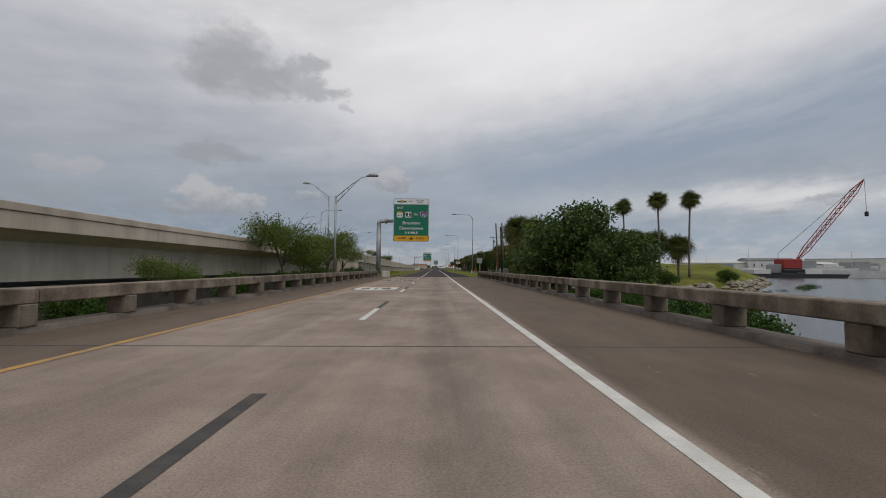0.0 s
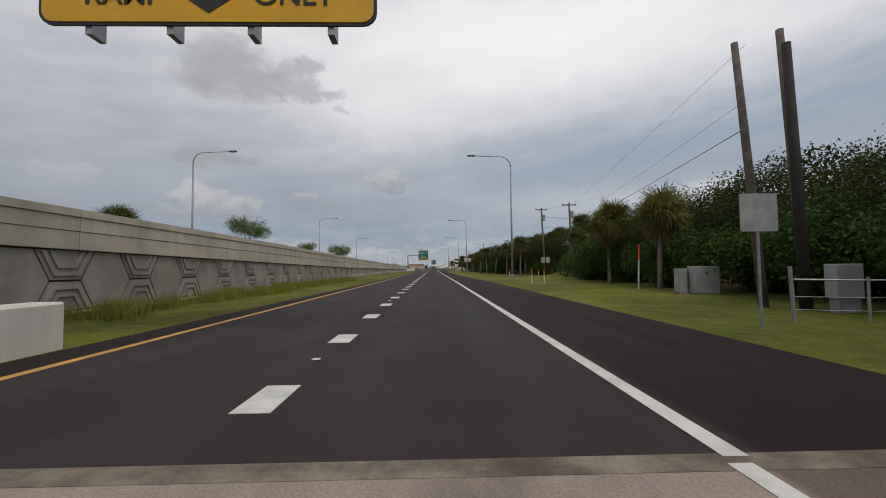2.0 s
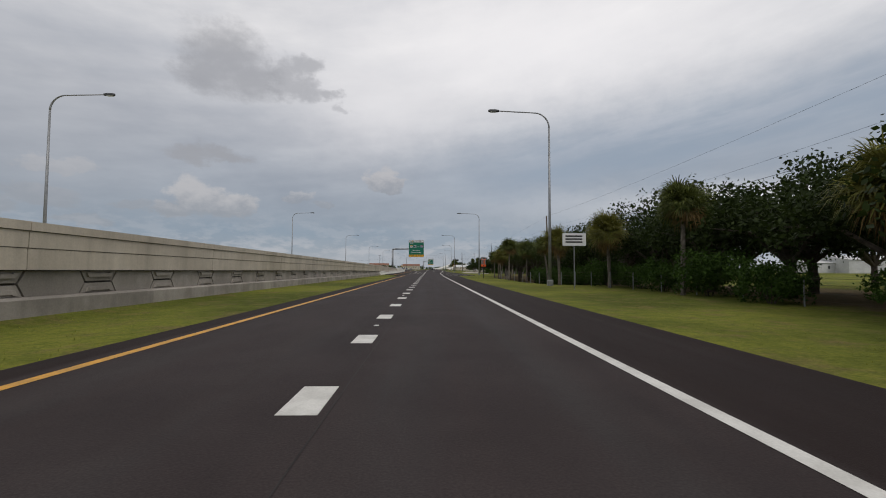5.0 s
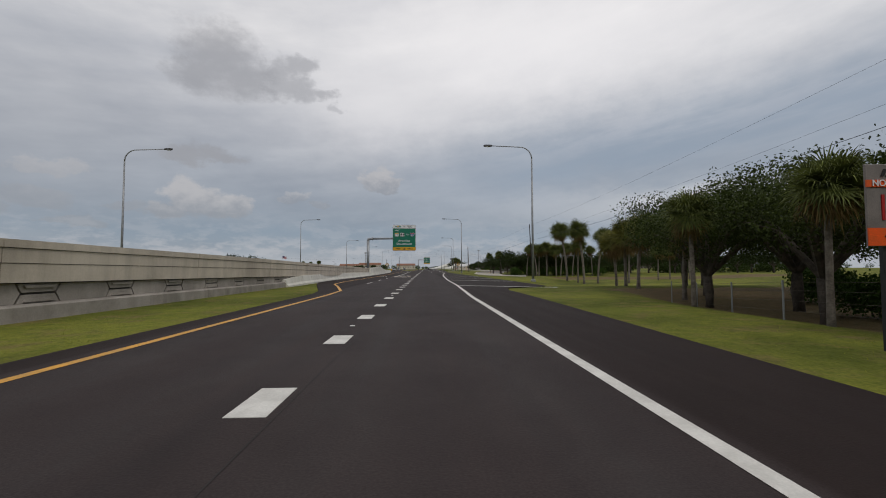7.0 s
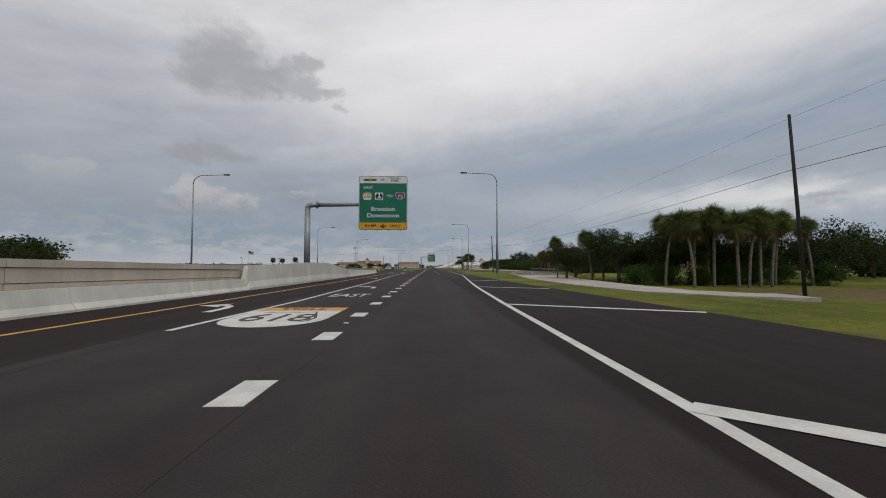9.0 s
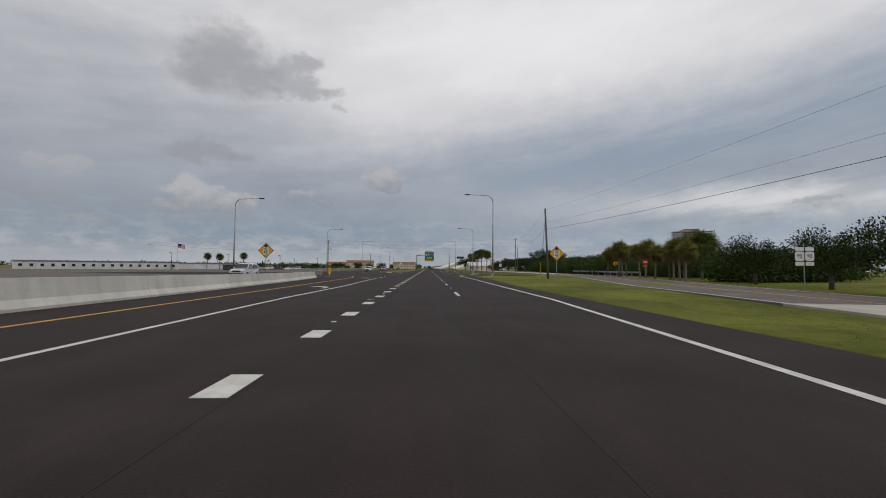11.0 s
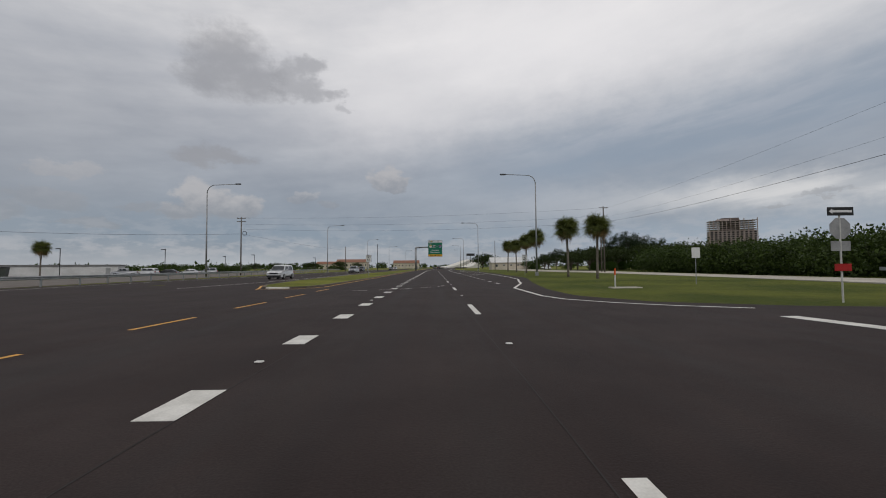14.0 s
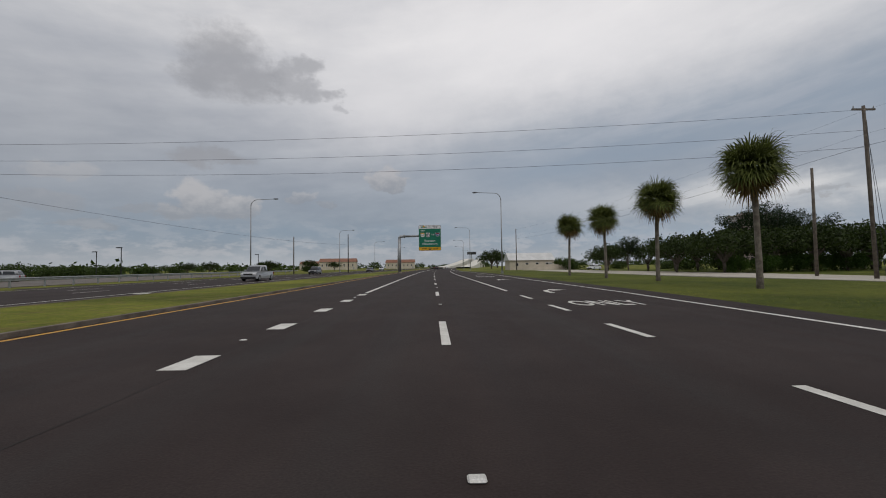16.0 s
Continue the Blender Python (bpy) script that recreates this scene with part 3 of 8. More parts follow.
def land(x, y):
    """Height of the ground."""
    shore = shore_y(x) if x > -9 else 40.0
    z = -0.06 - 3.4 * ease((shore + 6.0 - y) / 9.0) * (1.0 if x > -9 else 0.5)
    z -= 3.4 * ease((x - 66 - 0.25 * (y - 60)) / 8) * ease((322 - y) / 30)
    z += 2.6 * math.exp(-(((x - 60) / 26) ** 2 + ((y - 84) / 18) ** 2)) * ease((y - shore - 3) / 10)
    z += 1.9 * ease((x - 17) / 8) * ease((y - 88) / 14) * ease((160 - y) / 18) * ease((70 - x) / 20)
    z -= 0.7 * ease((x - 9.5) / 4) * ease((y - 176) / 12) * ease((226 - y) / 14) * ease((60 - x) / 30)
    z -= 0.85 * ease((x - 10) / 7) * ease((y - 226) / 12) * ease((300 - y) / 20) * ease((80 - x) / 30)
    z += 0.84 * ease((x - 10) / 6.5) * ease((26 - x) / 6) * ease((y - 255) / 10) * ease((284 - y) / 8)
    if x > 9 or x < -15:
        z += 0.10 * noise.noise((x * 0.12, y * 0.12, 0.0))
    if -45 < x < -11 and 60 < y < 226:
        z += 0.9 * ease((226 - y) / 120)
    return z


def build_ground():
    xs = [-3200, -1500, -700, -350, -200] + list(range(-120, -40, 10)) + list(range(-40, -6, 3)) + [-6, -2, 2, 5] + list(range(7, 40, 2)) + list(range(40, 130, 6)) + [140, 170, 220, 300, 450, 700, 1500, 3200]
    ys = [-800, -300, -120, -60, -20] + list(range(0, 70, 3)) + list(range(70, 260, 4)) + list(range(260, 560, 10)) + [600, 660, 750, 900, 1100, 1500, 2200, 3200, 4600]
    vs = [(x, y, land(x, y)) for y in ys for x in xs]
    w = len(xs)
    fs = [(r * w + c, r * w + c + 1, (r + 1) * w + c + 1, (r + 1) * w + c) for r in range(len(ys) - 1) for c in range(w - 1)]
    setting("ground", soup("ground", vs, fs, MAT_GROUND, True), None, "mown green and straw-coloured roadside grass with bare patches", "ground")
    bm = bmesh.new()
    box(bm, -60, 1500, -700, 340, -2.6, -1.9)
    setting("water", bm, MAT_WATER, "rippled grey bay water below the bridge", "water")


build_ground()

# ---------------------------------------------------------------- bridge
bm = bmesh.new()
box(bm, -8.6, 6.7, -80, 58.2, -0.9, 0.0)
bridge_deck = setting("road_bridge", bm, MAT_DECK, "worn brown-grey concrete bridge deck with dark tyre stains", "bridge deck")
for y in (-14.3, 7.1, 28.55, 50.0):
    bm = bmesh.new()
    box(bm, -7.75, 5.75, y - 0.025, y + 0.025, -0.01, 0.003)
    part("expansion_joint", bm, MAT_BLACK_MARK, bridge_deck, "thin dark joint across the deck")
bm = bmesh.new()
box(bm, -6.3, 5.1, 58.2, 58.45, -0.3, 0.004)
part("end_joint", bm, MAT_OLD_CONCRETE, bridge_deck, "pale joint where the deck meets the asphalt")
for x in (-4.5, 3.0):
    bm = bmesh.new()
    box(bm, x - 1, x + 1, 20, 21.5, -6, -0.9)
    part("pier", bm, MAT_OLD_CONCRETE, bridge_deck)


def rail(name, x, side, posts, y0, y1):
    """Concrete open-post parapet: kerb, posts and a deep top beam in bays."""
    ob = thing(name, (0, 0, 0), "stained old concrete open-post bridge parapet with deep top beam", "bridge rail", "bridge parapets", kind="structure")
    a, b = sorted((x, x + 0.55 * side))
    bm = bmesh.new()
    prism(bm, [(x, -0.02), (x + 0.04 * side, 0.13), (x + 0.62 * side, 0.13), (x + 0.62 * side, -0.5)], "y", y0, y1)
    part("kerb", bm, MAT_CURB, ob, "dirty stained concrete kerb")
    bays = [y for y in posts if y0 <= y <= y1]
    bm = bmesh.new()
    box(bm, a + 0.06, b, -0.2, 0.2, 0.13, 0.56, 0.02)
    block = finish("post", bm, MAT_OLD_CONCRETE)
    for y in bays:
        p = part("post", block, None, ob)
        p.location = (0, y, 0)
    joints = [y0] + [y + 0.24 for y in bays[3::4]] + [y1]
    for p, q in zip(joints, joints[1:]):
        bm = bmesh.new()
        box(bm, a + 0.04, b - 0.02, p + 0.012, q - 0.012, 0.56, 0.87, 0.025)
        part("top_beam", bm, MAT_OLD_CONCRETE, ob)
    return ob


rail_right = rail("bridge_rail", 5.85, 1, [5.9 + 2.95 * k for k in range(-25, 18)], -70, 57.3)
rail_left = rail("bridge_rail", -7.8, -1, [8.3 + 2.75 * k for k in range(-27, 18)], -70, 57.0)
for ob, x0, x1, y0 in ((rail_right, 5.85, 6.42, 57.3), (rail_left, -8.4, -7.8, 57.0)):
    bm = bmesh.new()
    box(bm, x0, x1, y0, y0 + 1.3, -0.3, 0.87, 0.03)
    part("end_block", bm, MAT_OLD_CONCRETE, ob)
box_ob = thing("barrier_block", (-6.3, 58.9, 0), "low white concrete crash block at the sign post", "concrete block")
bm = bmesh.new()
box(bm, -1.0, -0.4, -0.35, 4.4, -0.1, 0.78, 0.04)
part("block", bm, MAT_BARRIER, box_ob)

# ---------------------------------------------------------------- carriageways
MAIN_L = [(58.3, -6.4), (96, -6.0), (196, -6.1), (217, -6.1), (220, -6.5), (228, -8.6), (233, -9.9), (237, -10.7), (243, -10.95), (262, -10.45), (280, -10.3), (329, -11.6), (342, -12.2), (355, -13.3), (900, -13.3)]
MAIN_R = [(58.3, 5.2), (95, 5.1), (101, 4.85), (114, 4.5), (195, 4.4), (215, 4.9), (222.5, 4.8), (226, 8.8), (238, 8.8), (250, 8.5), (262, 8.3), (276, 7.9), (300, 7.4), (335, 7.1), (353, 7.9), (376.2, 8.4), (380.5, 9.2), (383.3, 11.0), (384.8, 12.6), (386.0, 15.0), (387.0, 22.0), (396, 22.0), (397.5, 13.0), (400, 8.6), (403.5, 6.9), (409, 7.1), (418, 8.4), (430, 10.6), (436, 11.3), (447, 11.5), (458, 12.2), (520, 12.6), (560, 9.5), (900, 9.0)]
ROWS_A = [58.45] + list(range(62, 216, 6)) + list(range(217, 300, 3)) + [300]
ROWS_B = [300] + list(range(306, 378, 4)) + list(range(378, 440, 1)) + list(range(441, 560, 6)) + list(range(560, 901, 17))
road = setting("road_asphalt", ribbon(bmesh.new(), MAIN_L, MAIN_R, ROWS_A, -0.4, 0.0), MAT_ASPHALT, "dark smooth asphalt carriageway with browner shoulders", "road")
road_far = setting("road_junction", ribbon(bmesh.new(), MAIN_L, MAIN_R, ROWS_B, -0.4, 0.0), MAT_ASPHALT_WIDE, "dark worn asphalt carriageway widening at a junction", "road")
OPP_R = [(228, -11.6), (262, -11.2), (280, -11.2), (329, -12.2), (342, -12.9), (355, -13.3), (900, -13.3)]
OPP_L = [(228, -30), (372, -31), (375, -60), (402, -60), (405, -31), (900, -31)]
road_opposite = setting("road_opposite", ribbon(bmesh.new(), OPP_L, OPP_R, list(range(228, 560, 4)) + list(range(560, 901, 20)), -0.4, -0.003), MAT_ASPHALT_WIDE, "dark asphalt of the oncoming carriageway", "road")

bm = bmesh.new()
prism(bm, [(-31.5, 404), (-31.5, 340), (-150, 340), (-150, 540), (-46, 560), (-41, 520), (-37, 480), (-34, 440)], "z", -0.4, -0.012)
lot = setting("parking_lot", bm, MAT_SIDE, "faded grey asphalt lot behind the guard rail", "parking lot")

MEDIAN = thing("median", (0, 0, 0), "low kerbed grass median with a yellow edge line", "median", kind="structure")
bm = bmesh.new()
rows_r = [(412.7, -9.0), (413.4, -8.0), (416, -7.35), (440, -7.0), (900, -7.0)]
rows_l = [(412.7, -9.4), (413.4, -10.6), (417, -11.8), (428, -12.9), (445, -13.2), (900, -13.2)]
ribbon(bm, rows_l, rows_r, [412.7, 413.4, 415, 417, 422, 428, 436, 445] + list(range(455, 560, 10)) + list(range(560, 901, 20)), -0.3, 0.10)
part("grass_strip", bm, MAT_GROUND, MEDIAN, "mown green grass")
KERB_ROWS = [412.7, 413.4, 415, 417, 422, 428, 436, 445] + list(range(455, 560, 10)) + list(range(560, 901, 20))
for rows, out in ((rows_l, -0.16), (rows_r, 0.16)):
    bm = bmesh.new()
    lo, hi = sorted((0.0, out))
    ribbon(bm, [(y, x + lo) for y, x in rows], [(y, x + hi) for y, x in rows], KERB_ROWS, -0.3, 0.112)
    part("kerb", bm, MAT_CURB, MEDIAN, "dirty concrete kerb")
bm = bmesh.new()
prism(bm, [(-10.1, 412.25), (-9.8, 412.0), (-8.9, 412.2), (-8.75, 412.69), (-9.6, 412.69), (-9.85, 412.85), (-10.05, 413.0)], "z", -0.2, 0.10)
part("nose", bm, MAT_BARRIER, MEDIAN, "pale painted concrete nose")


def strip(points, width, material, parent, name, z=0.005, bend=True, label=""):
    """A painted line along points."""
    bm = bmesh.new()
    prev = None
    for k, (x, y) in enumerate(points):
        a, b = points[max(k - 1, 0)], points[min(k + 1, len(points) - 1)]
        d = Vector((b[0] - a[0], b[1] - a[1])).normalized()
        n = Vector((-d.y, d.x)) * width / 2
        o = swing(y) if bend else 0.0
        row = [bm.verts.new((x + s * n.x + o, y + s * n.y, z)) for s in (1, -1)]
        if prev:
            bm.faces.new((prev[0], prev[1], row[1], row[0]))
        prev = row
    return part(name, bm, material, parent, label)


def smooth_line(knots, step=3.0):
    """Points along a table of (y, x), eased between the knots."""
    out = []
    for (y0, x0), (y1, x1) in zip(knots, knots[1:]):
        n = max(1, round((y1 - y0) / step))
        out += [(x0 + (x1 - x0) * k / n, y0 + (y1 - y0) * k / n) for k in range(n)]
    return out + [(knots[-1][1], knots[-1][0])]


# bridge lines
strip([(-5.35, -80), (-5.4, 30), (-5.45, 58.3)], 0.16, MAT_YELLOW_WORN, bridge_deck, "edge_line", label="worn yellow edge line")
strip([(1.8, -80), (1.82, 30), (1.9, 58.3)], 0.17, MAT_WHITE, bridge_deck, "edge_line", label="white edge line")
for k in range(-6, 5):
    y = 34.66 + 12.05 * k
    if y + 3 < 58:
        strip([(-1.85, y), (-1.85, y + 3.0)], 0.16, MAT_WHITE, bridge_deck, "lane_dash")
        strip([(-1.84, y + 3.0), (-1.84, y + 5.95)], 0.16, MAT_BLACK_MARK, bridge_deck, "contrast_dash", label="black contrast dash")
# main lines
strip(smooth_line([(58.4, -5.45), (100, -5.25), (196, -5.2), (216, -5.05), (220, -5.2), (226, -6.6), (231, -7.9), (238, -8.3), (262, -8.0), (290, -8.1), (320, -8.6), (333, -8.7), (353, -9.1), (359, -9.35), (364, -10.1), (367, -11.2), (367.4, -12.0)]), 0.17, MAT_YELLOW, road, "edge_line", label="yellow edge line")
strip([(-12.0, 367.4), (-13.2, 366.3), (-14.5, 362), (-15.0, 352), (-14.4, 335), (-13.6, 300)], 0.15, MAT_WHITE, road_opposite, "edge_line")
strip(smooth_line([(58.4, 1.95), (97, 2.05), (196, 1.95), (214, 1.95), (228, 2.28), (243, 2.3), (254, 2.6), (265, 2.85), (278, 3.3), (295, 4.2), (310, 5.1), (322, 5.75), (335, 5.75), (352, 5.9), (372, 5.75), (376.7, 5.85)]), 0.18, MAT_WHITE, road, "edge_line", label="white edge line")
strip([(5.85, 376.6), (6.0, 378.4), (6.5, 379.7), (7.6, 381.2), (10.1, 383.0), (12.8, 384.3)], 0.24, MAT_WHITE, road_far, "edge_line", label="white curved stop line edge")
strip([(10.2, 397.4), (8.4, 398.5), (7.0, 399.8), (5.8, 401.6), (5.4, 403.6), (5.5, 410.5)], 0.18, MAT_WHITE, road_far, "edge_line", label="white edge line round the corner")
strip(smooth_line([(410.5, 5.5), (417.5, 7.35), (421, 7.9), (428, 9.2), (434, 9.6), (447, 10.15), (458, 10.6), (500, 10.9), (530, 10.0), (570, 7.6), (620, 7.2), (890, 7.2)], 6.0), 0.17, MAT_WHITE, road_far, "edge_line", label="white edge line")
strip(smooth_line([(258.2, -5.25), (266, -4.95), (285, -5.0), (322, -5.65), (334, -5.45), (352, -5.85), (366, -5.75)]), 0.16, MAT_WHITE, road, "turn_lane_line", label="solid white turn lane line")
strip([(-10.5, 411.7), (-8.6, 411.8), (-7.5, 412.9), (-6.9, 414.2)], 0.16, MAT_YELLOW, road_far, "edge_line", label="yellow line round the median nose")
strip(smooth_line([(414, -6.9), (440, -6.6), (890, -6.55)], 8.0), 0.16, MAT_YELLOW, road_far, "edge_line", label="yellow median line")
strip([(-10.5, 411.7), (-10.9, 413.2), (-12.3, 417), (-13.3, 428), (-13.5, 440), (-13.55, 600), (-13.55, 890)], 0.16, MAT_YELLOW, road_opposite, "edge_line", label="yellow median line")
strip(smooth_line([(414, -16.8), (425, -15.6), (445, -15.3), (500, -16.8), (890, -16.8)], 8.0), 0.14, MAT_WHITE, road_opposite, "lane_line", label="white turn lane line")
for k in range(40):
    y = 440 + 12.19 * k
    if y < 880:
        strip([(-20.4, y), (-20.4, y + 3.0)], 0.13, MAT_WHITE, road_opposite, "lane_dash")
        strip([(-24.0, y + 4), (-24.0, y + 7.0)], 0.13, MAT_WHITE, road_opposite, "lane_dash")
strip(smooth_line([(405, -28.2), (890, -28.2)], 8.0), 0.14, MAT_WHITE, road_opposite, "edge_line")
for k in range(6):
    y = 340 - 12.19 * k
    strip([(-20.4, y), (-20.4, y + 3.0)], 0.13, MAT_WHITE, road_opposite, "lane_dash")
# broad dotted lane-drop line
bm = bmesh.new()
box(bm, -0.19, 0.19, -0.46, 0.46, -0.01, 0.005)
dot_mesh = finish("lane_dot", bm, MAT_WHITE)
bm = bmesh.new()
box(bm, -0.06, 0.06, -0.05, 0.05, 0.0, 0.022, 0.012)
stud_mesh = finish("road_stud", bm, MAT_WHITE_PLASTIC)
for k in range(-53, 57):
    y = 253.8 + 3.658 * k
    host = road if y < 300 else road_far
    ob = part("lane_dot", dot_mesh, None, host)
    ob.location = (-1.8, y, 0)
    if k % 3 == 1:
        ob = part("road_stud", stud_mesh, None, host)
        ob.location = (-1.86 + 0.05 * (k % 2), y + 1.8, 0)
strip(smooth_line([(460, -1.8), (890, -1.8)], 8.0), 0.2, MAT_WHITE, road_far, "lane_line", label="solid white lane line")
for k in range(-8, 30):
    y = 420.8 + 12.1 * k
    strip([(1.86, y), (1.86, y + 3.05)], 0.16, MAT_WHITE, road_far, "lane_dash")
    ob = part("road_stud", stud_mesh, None, road_far)
    ob.location = (1.9, y + 7.6, 0)
for y in (232.0, 240.6, 249.4):
    strip([(-5.25, y), (-5.22, y + 3.0)], 0.15, MAT_WHITE, road, "lane_dash")
for k in range(8):
    y = 375.7 + 4.85 * k
    strip([(-5.97, y - 0.8), (-5.85, y + 1.5)], 0.13, MAT_YELLOW, road_far, "guide_dash")
for y in (416.6, 421.1, 425.9, 430.8, 435.6, 440.5, 445.4, 450.0, 454.6):
    strip([(5.55, y), (5.5, y + 1.8)], 0.16, MAT_WHITE, road_far, "lane_dash")
strip(smooth_line([(460, 5.5), (515, 5.5), (560, 6.0)], 6.0), 0.17, MAT_WHITE, road_far, "lane_line")
for a, b in (((-4.0, 409.0), (-3.2, 409.4)), ((-2.6, 409.7), (-1.9, 410.1)), ((-1.4, 410.4), (-0.7, 411.2)), ((-0.2, 411.9), (0.4, 412.8)), ((0.9, 413.5), (1.4, 414.6))):
    strip([a, b], 0.10, MAT_WHITE, road_far, "guide_dash")
for a, b in (((2.3, 227.0), (8.7, 222.8)), ((2.4, 241.7), (8.6, 236.8)), ((2.6, 253.2), (8.4, 248.4)), ((2.85, 264.3), (8.2, 261.4)), ((3.35, 277.7), (7.5, 275.2)), ((4.1, 292), (7.2, 290.3))):
    strip([a, b], 0.34, MAT_WHITE, road, "gore_stripe", 0.010, False)


MAT_SCUFF = surface("pale_tyre_scuff", (0.075, 0.066, 0.060), 0.8, second=(0.034, 0.028, 0.026), scale=9.0, grain=40, bump=0.1)
MAT_SEAM = surface("dark_paving_seam", (0.012, 0.010, 0.0095), 0.8, second=(0.022, 0.018, 0.017), scale=2.0, bump=0.1)


def scuff_marks():
    """Pale rubbed flecks where turning traffic crosses the lanes."""
    rng = random.Random(44)
    bm = bmesh.new()
    for k in range(240):
        t = rng.random()
        lane = rng.choice((0.0, 1.7))
        x = 2.4 + lane + 1.1 * t * t + rng.gauss(0, 0.16)
        y = 409.0 + 17.0 * t + rng.gauss(0, 0.3)
        r = rng.uniform(0.012, 0.05)
        ring = [(x + r * math.cos(1.257 * i) * rng.uniform(0.4, 1.3), y + 1.7 * r * math.sin(1.257 * i) * rng.uniform(0.5, 1.3), 0.0035 + 0.00003 * k) for i in range(5)]
        bm.faces.new([bm.verts.new(p) for p in ring])
    tagged(part("scuff_marks", bm, MAT_SCUFF, road_far, "pale rubbed scuffs on the asphalt"), kind="stuff")


scuff_marks()
wob = random.Random(12)
for x, y0, y1, host in ((1.66, 303, 412, road_far), (-1.58, 303, 452, road_far), (-1.52, 62, 298, road), (-5.05, 232, 298, road)):
    strip([(x + wob.uniform(-0.03, 0.03), y0 + (y1 - y0) * k / 60) for k in range(61)], 0.013, MAT_SEAM, host, "paving_seam", 0.0035, label="thin dark seam between paving runs")

# ---------------------------------------------------------------- words on the road
def patch(outline, material, parent, name, z, label=""):
    bm = bmesh.new()
    bm.faces.new([bm.verts.new((x, y, z)) for x, y in outline])
    return part(name, bm, material, parent, label)


def road_shield(x, y, host, border):
    """Painted route shield, stretched along the road."""
    w, h = 2.55, 4.5
    shape = []
    for k in range(13):
        a = math.pi * (1 + k / 12)
        shape.append((x + w / 2 * math.cos(a), y + 1.55 + 1.55 * math.sin(a)))
    shape += [(x + w / 2, y + h), (x - w / 2, y + h)]
    s = tagged(new("road_shield"), "painted route shield reading TOLL 618 on the road", "road marking", kind="structure")
    if border:
        patch([(x + (p - x) * 1.07, y + h / 2 + (q - y - h / 2) * 1.045) for p, q in shape], MAT_BLACK_MARK, s, "border", 0.004)
    patch(shape, MAT_WHITE, s, "field", 0.007, "white shield field")
    patch([(x - w / 2, y + h - 0.95), (x + w / 2, y + h - 0.95), (x + w / 2, y + h), (x - w / 2, y + h)], MAT_YELLOW, s, "band", 0.010, "yellow band")
    lettering("TOLL", 0.62, MAT_BLACK_MARK, s, (x, y + h - 0.5, 0.012), 1.0, 1.25, True)
    lettering("618", 1.15, MAT_BLACK_MARK, s, (x, y + 1.75, 0.012), 1.05, 1.9, True)
    line = [(-0.85, 2.95), (-0.3, 3.15), (0.15, 3.05), (0.6, 3.2), (0.72, 2.6), (0.95, 1.7), (0.9, 1.1), (0.75, 0.9)]
    strip([(x + a, y + b) for a, b in line], 0.07, MAT_BLACK_MARK, s, "outline_line", 0.011, False)
    return s


def arrow(x, y, host, left=True):
    """A curved turn arrow."""
    k = 1 if left else -1
    s = tagged(new("turn_arrow"), "white painted turn arrow on the road", "road marking", kind="structure")
    strip([(x + 0.45 * k, y - 1.2), (x + 0.42 * k, y), (x + 0.25 * k, y + 0.75), (x - 0.15 * k, y + 1.05)], 0.26, MAT_WHITE, s, "shaft", 0.006)
    o = swing(y)
    patch([(x + o - 0.05 * k, y + 0.45), (x + o - 0.05 * k, y + 1.75), (x + o - 0.9 * k, y + 0.95)], MAT_WHITE, s, "head", 0.006)
    return s


road_shield(-3.6, 24.0, bridge_deck, True)
road_shield(-3.75, 258.6, road, False)
word = tagged(new("road_word"), "white painted word EAST on a black panel on the deck", "road marking", kind="structure")
patch([(-4.8, 41.9), (-2.3, 41.9), (-2.3, 44.4), (-4.8, 44.4)], MAT_BLACK_MARK, word, "panel", 0.004)
lettering("EAST", 0.92, MAT_WHITE, word, (-3.55, 43.1, 0.008), 0.92, 2.75, True)
word = tagged(new("road_word"), "white painted word EAST on the asphalt", "road marking", kind="structure")
lettering("EAST", 0.82, MAT_WHITE, word, (-3.6, 269.2, 0.006), 0.95, 3.2, True)
word = tagged(new("road_word"), "white painted word ONLY in the turn lane", "road marking", kind="structure")
lettering("ONLY", 0.95, MAT_WHITE, word, (7.55, 452.2, 0.006), 0.95, 2.6, True)
word = tagged(new("road_word"), "white painted word ONLY in the far turn lane", "road marking", kind="structure")
lettering("ONLY", 0.95, MAT_WHITE, word, (8.2, 490.0, 0.006), 0.95, 2.6, True)
for x, y, left in ((-6.8, 263.0, True), (-3.9, 277.0, True), (-6.6, 300.0, True), (-6.6, 331.6, True), (-7.3, 356.0, True), (7.8, 459.2, False), (8.3, 478.0, False), (8.4, 500.0, False), (-15.0, 462.0, True)):
    arrow(x, y, road, left)
for x, y in ((-1.85, 102.2), (-1.85, 227.4), (-1.95, 321.3), (-1.87, 337.8), (1.79, 429.3), (1.92, 364.1)):
    s = tagged(new("survey_mark"), "small white sprayed survey mark on the asphalt", "paint mark", kind="structure")
    strip([(x + 0.1 * math.cos(a * 0.63), y + 0.13 * math.sin(a * 0.63)) for a in range(11)], 0.03, MAT_WHITE, s, "ring", 0.006, False)
    strip([(x - 0.13, y - 0.16), (x + 0.13, y + 0.16)], 0.03, MAT_WHITE, s, "stroke", 0.007, False)

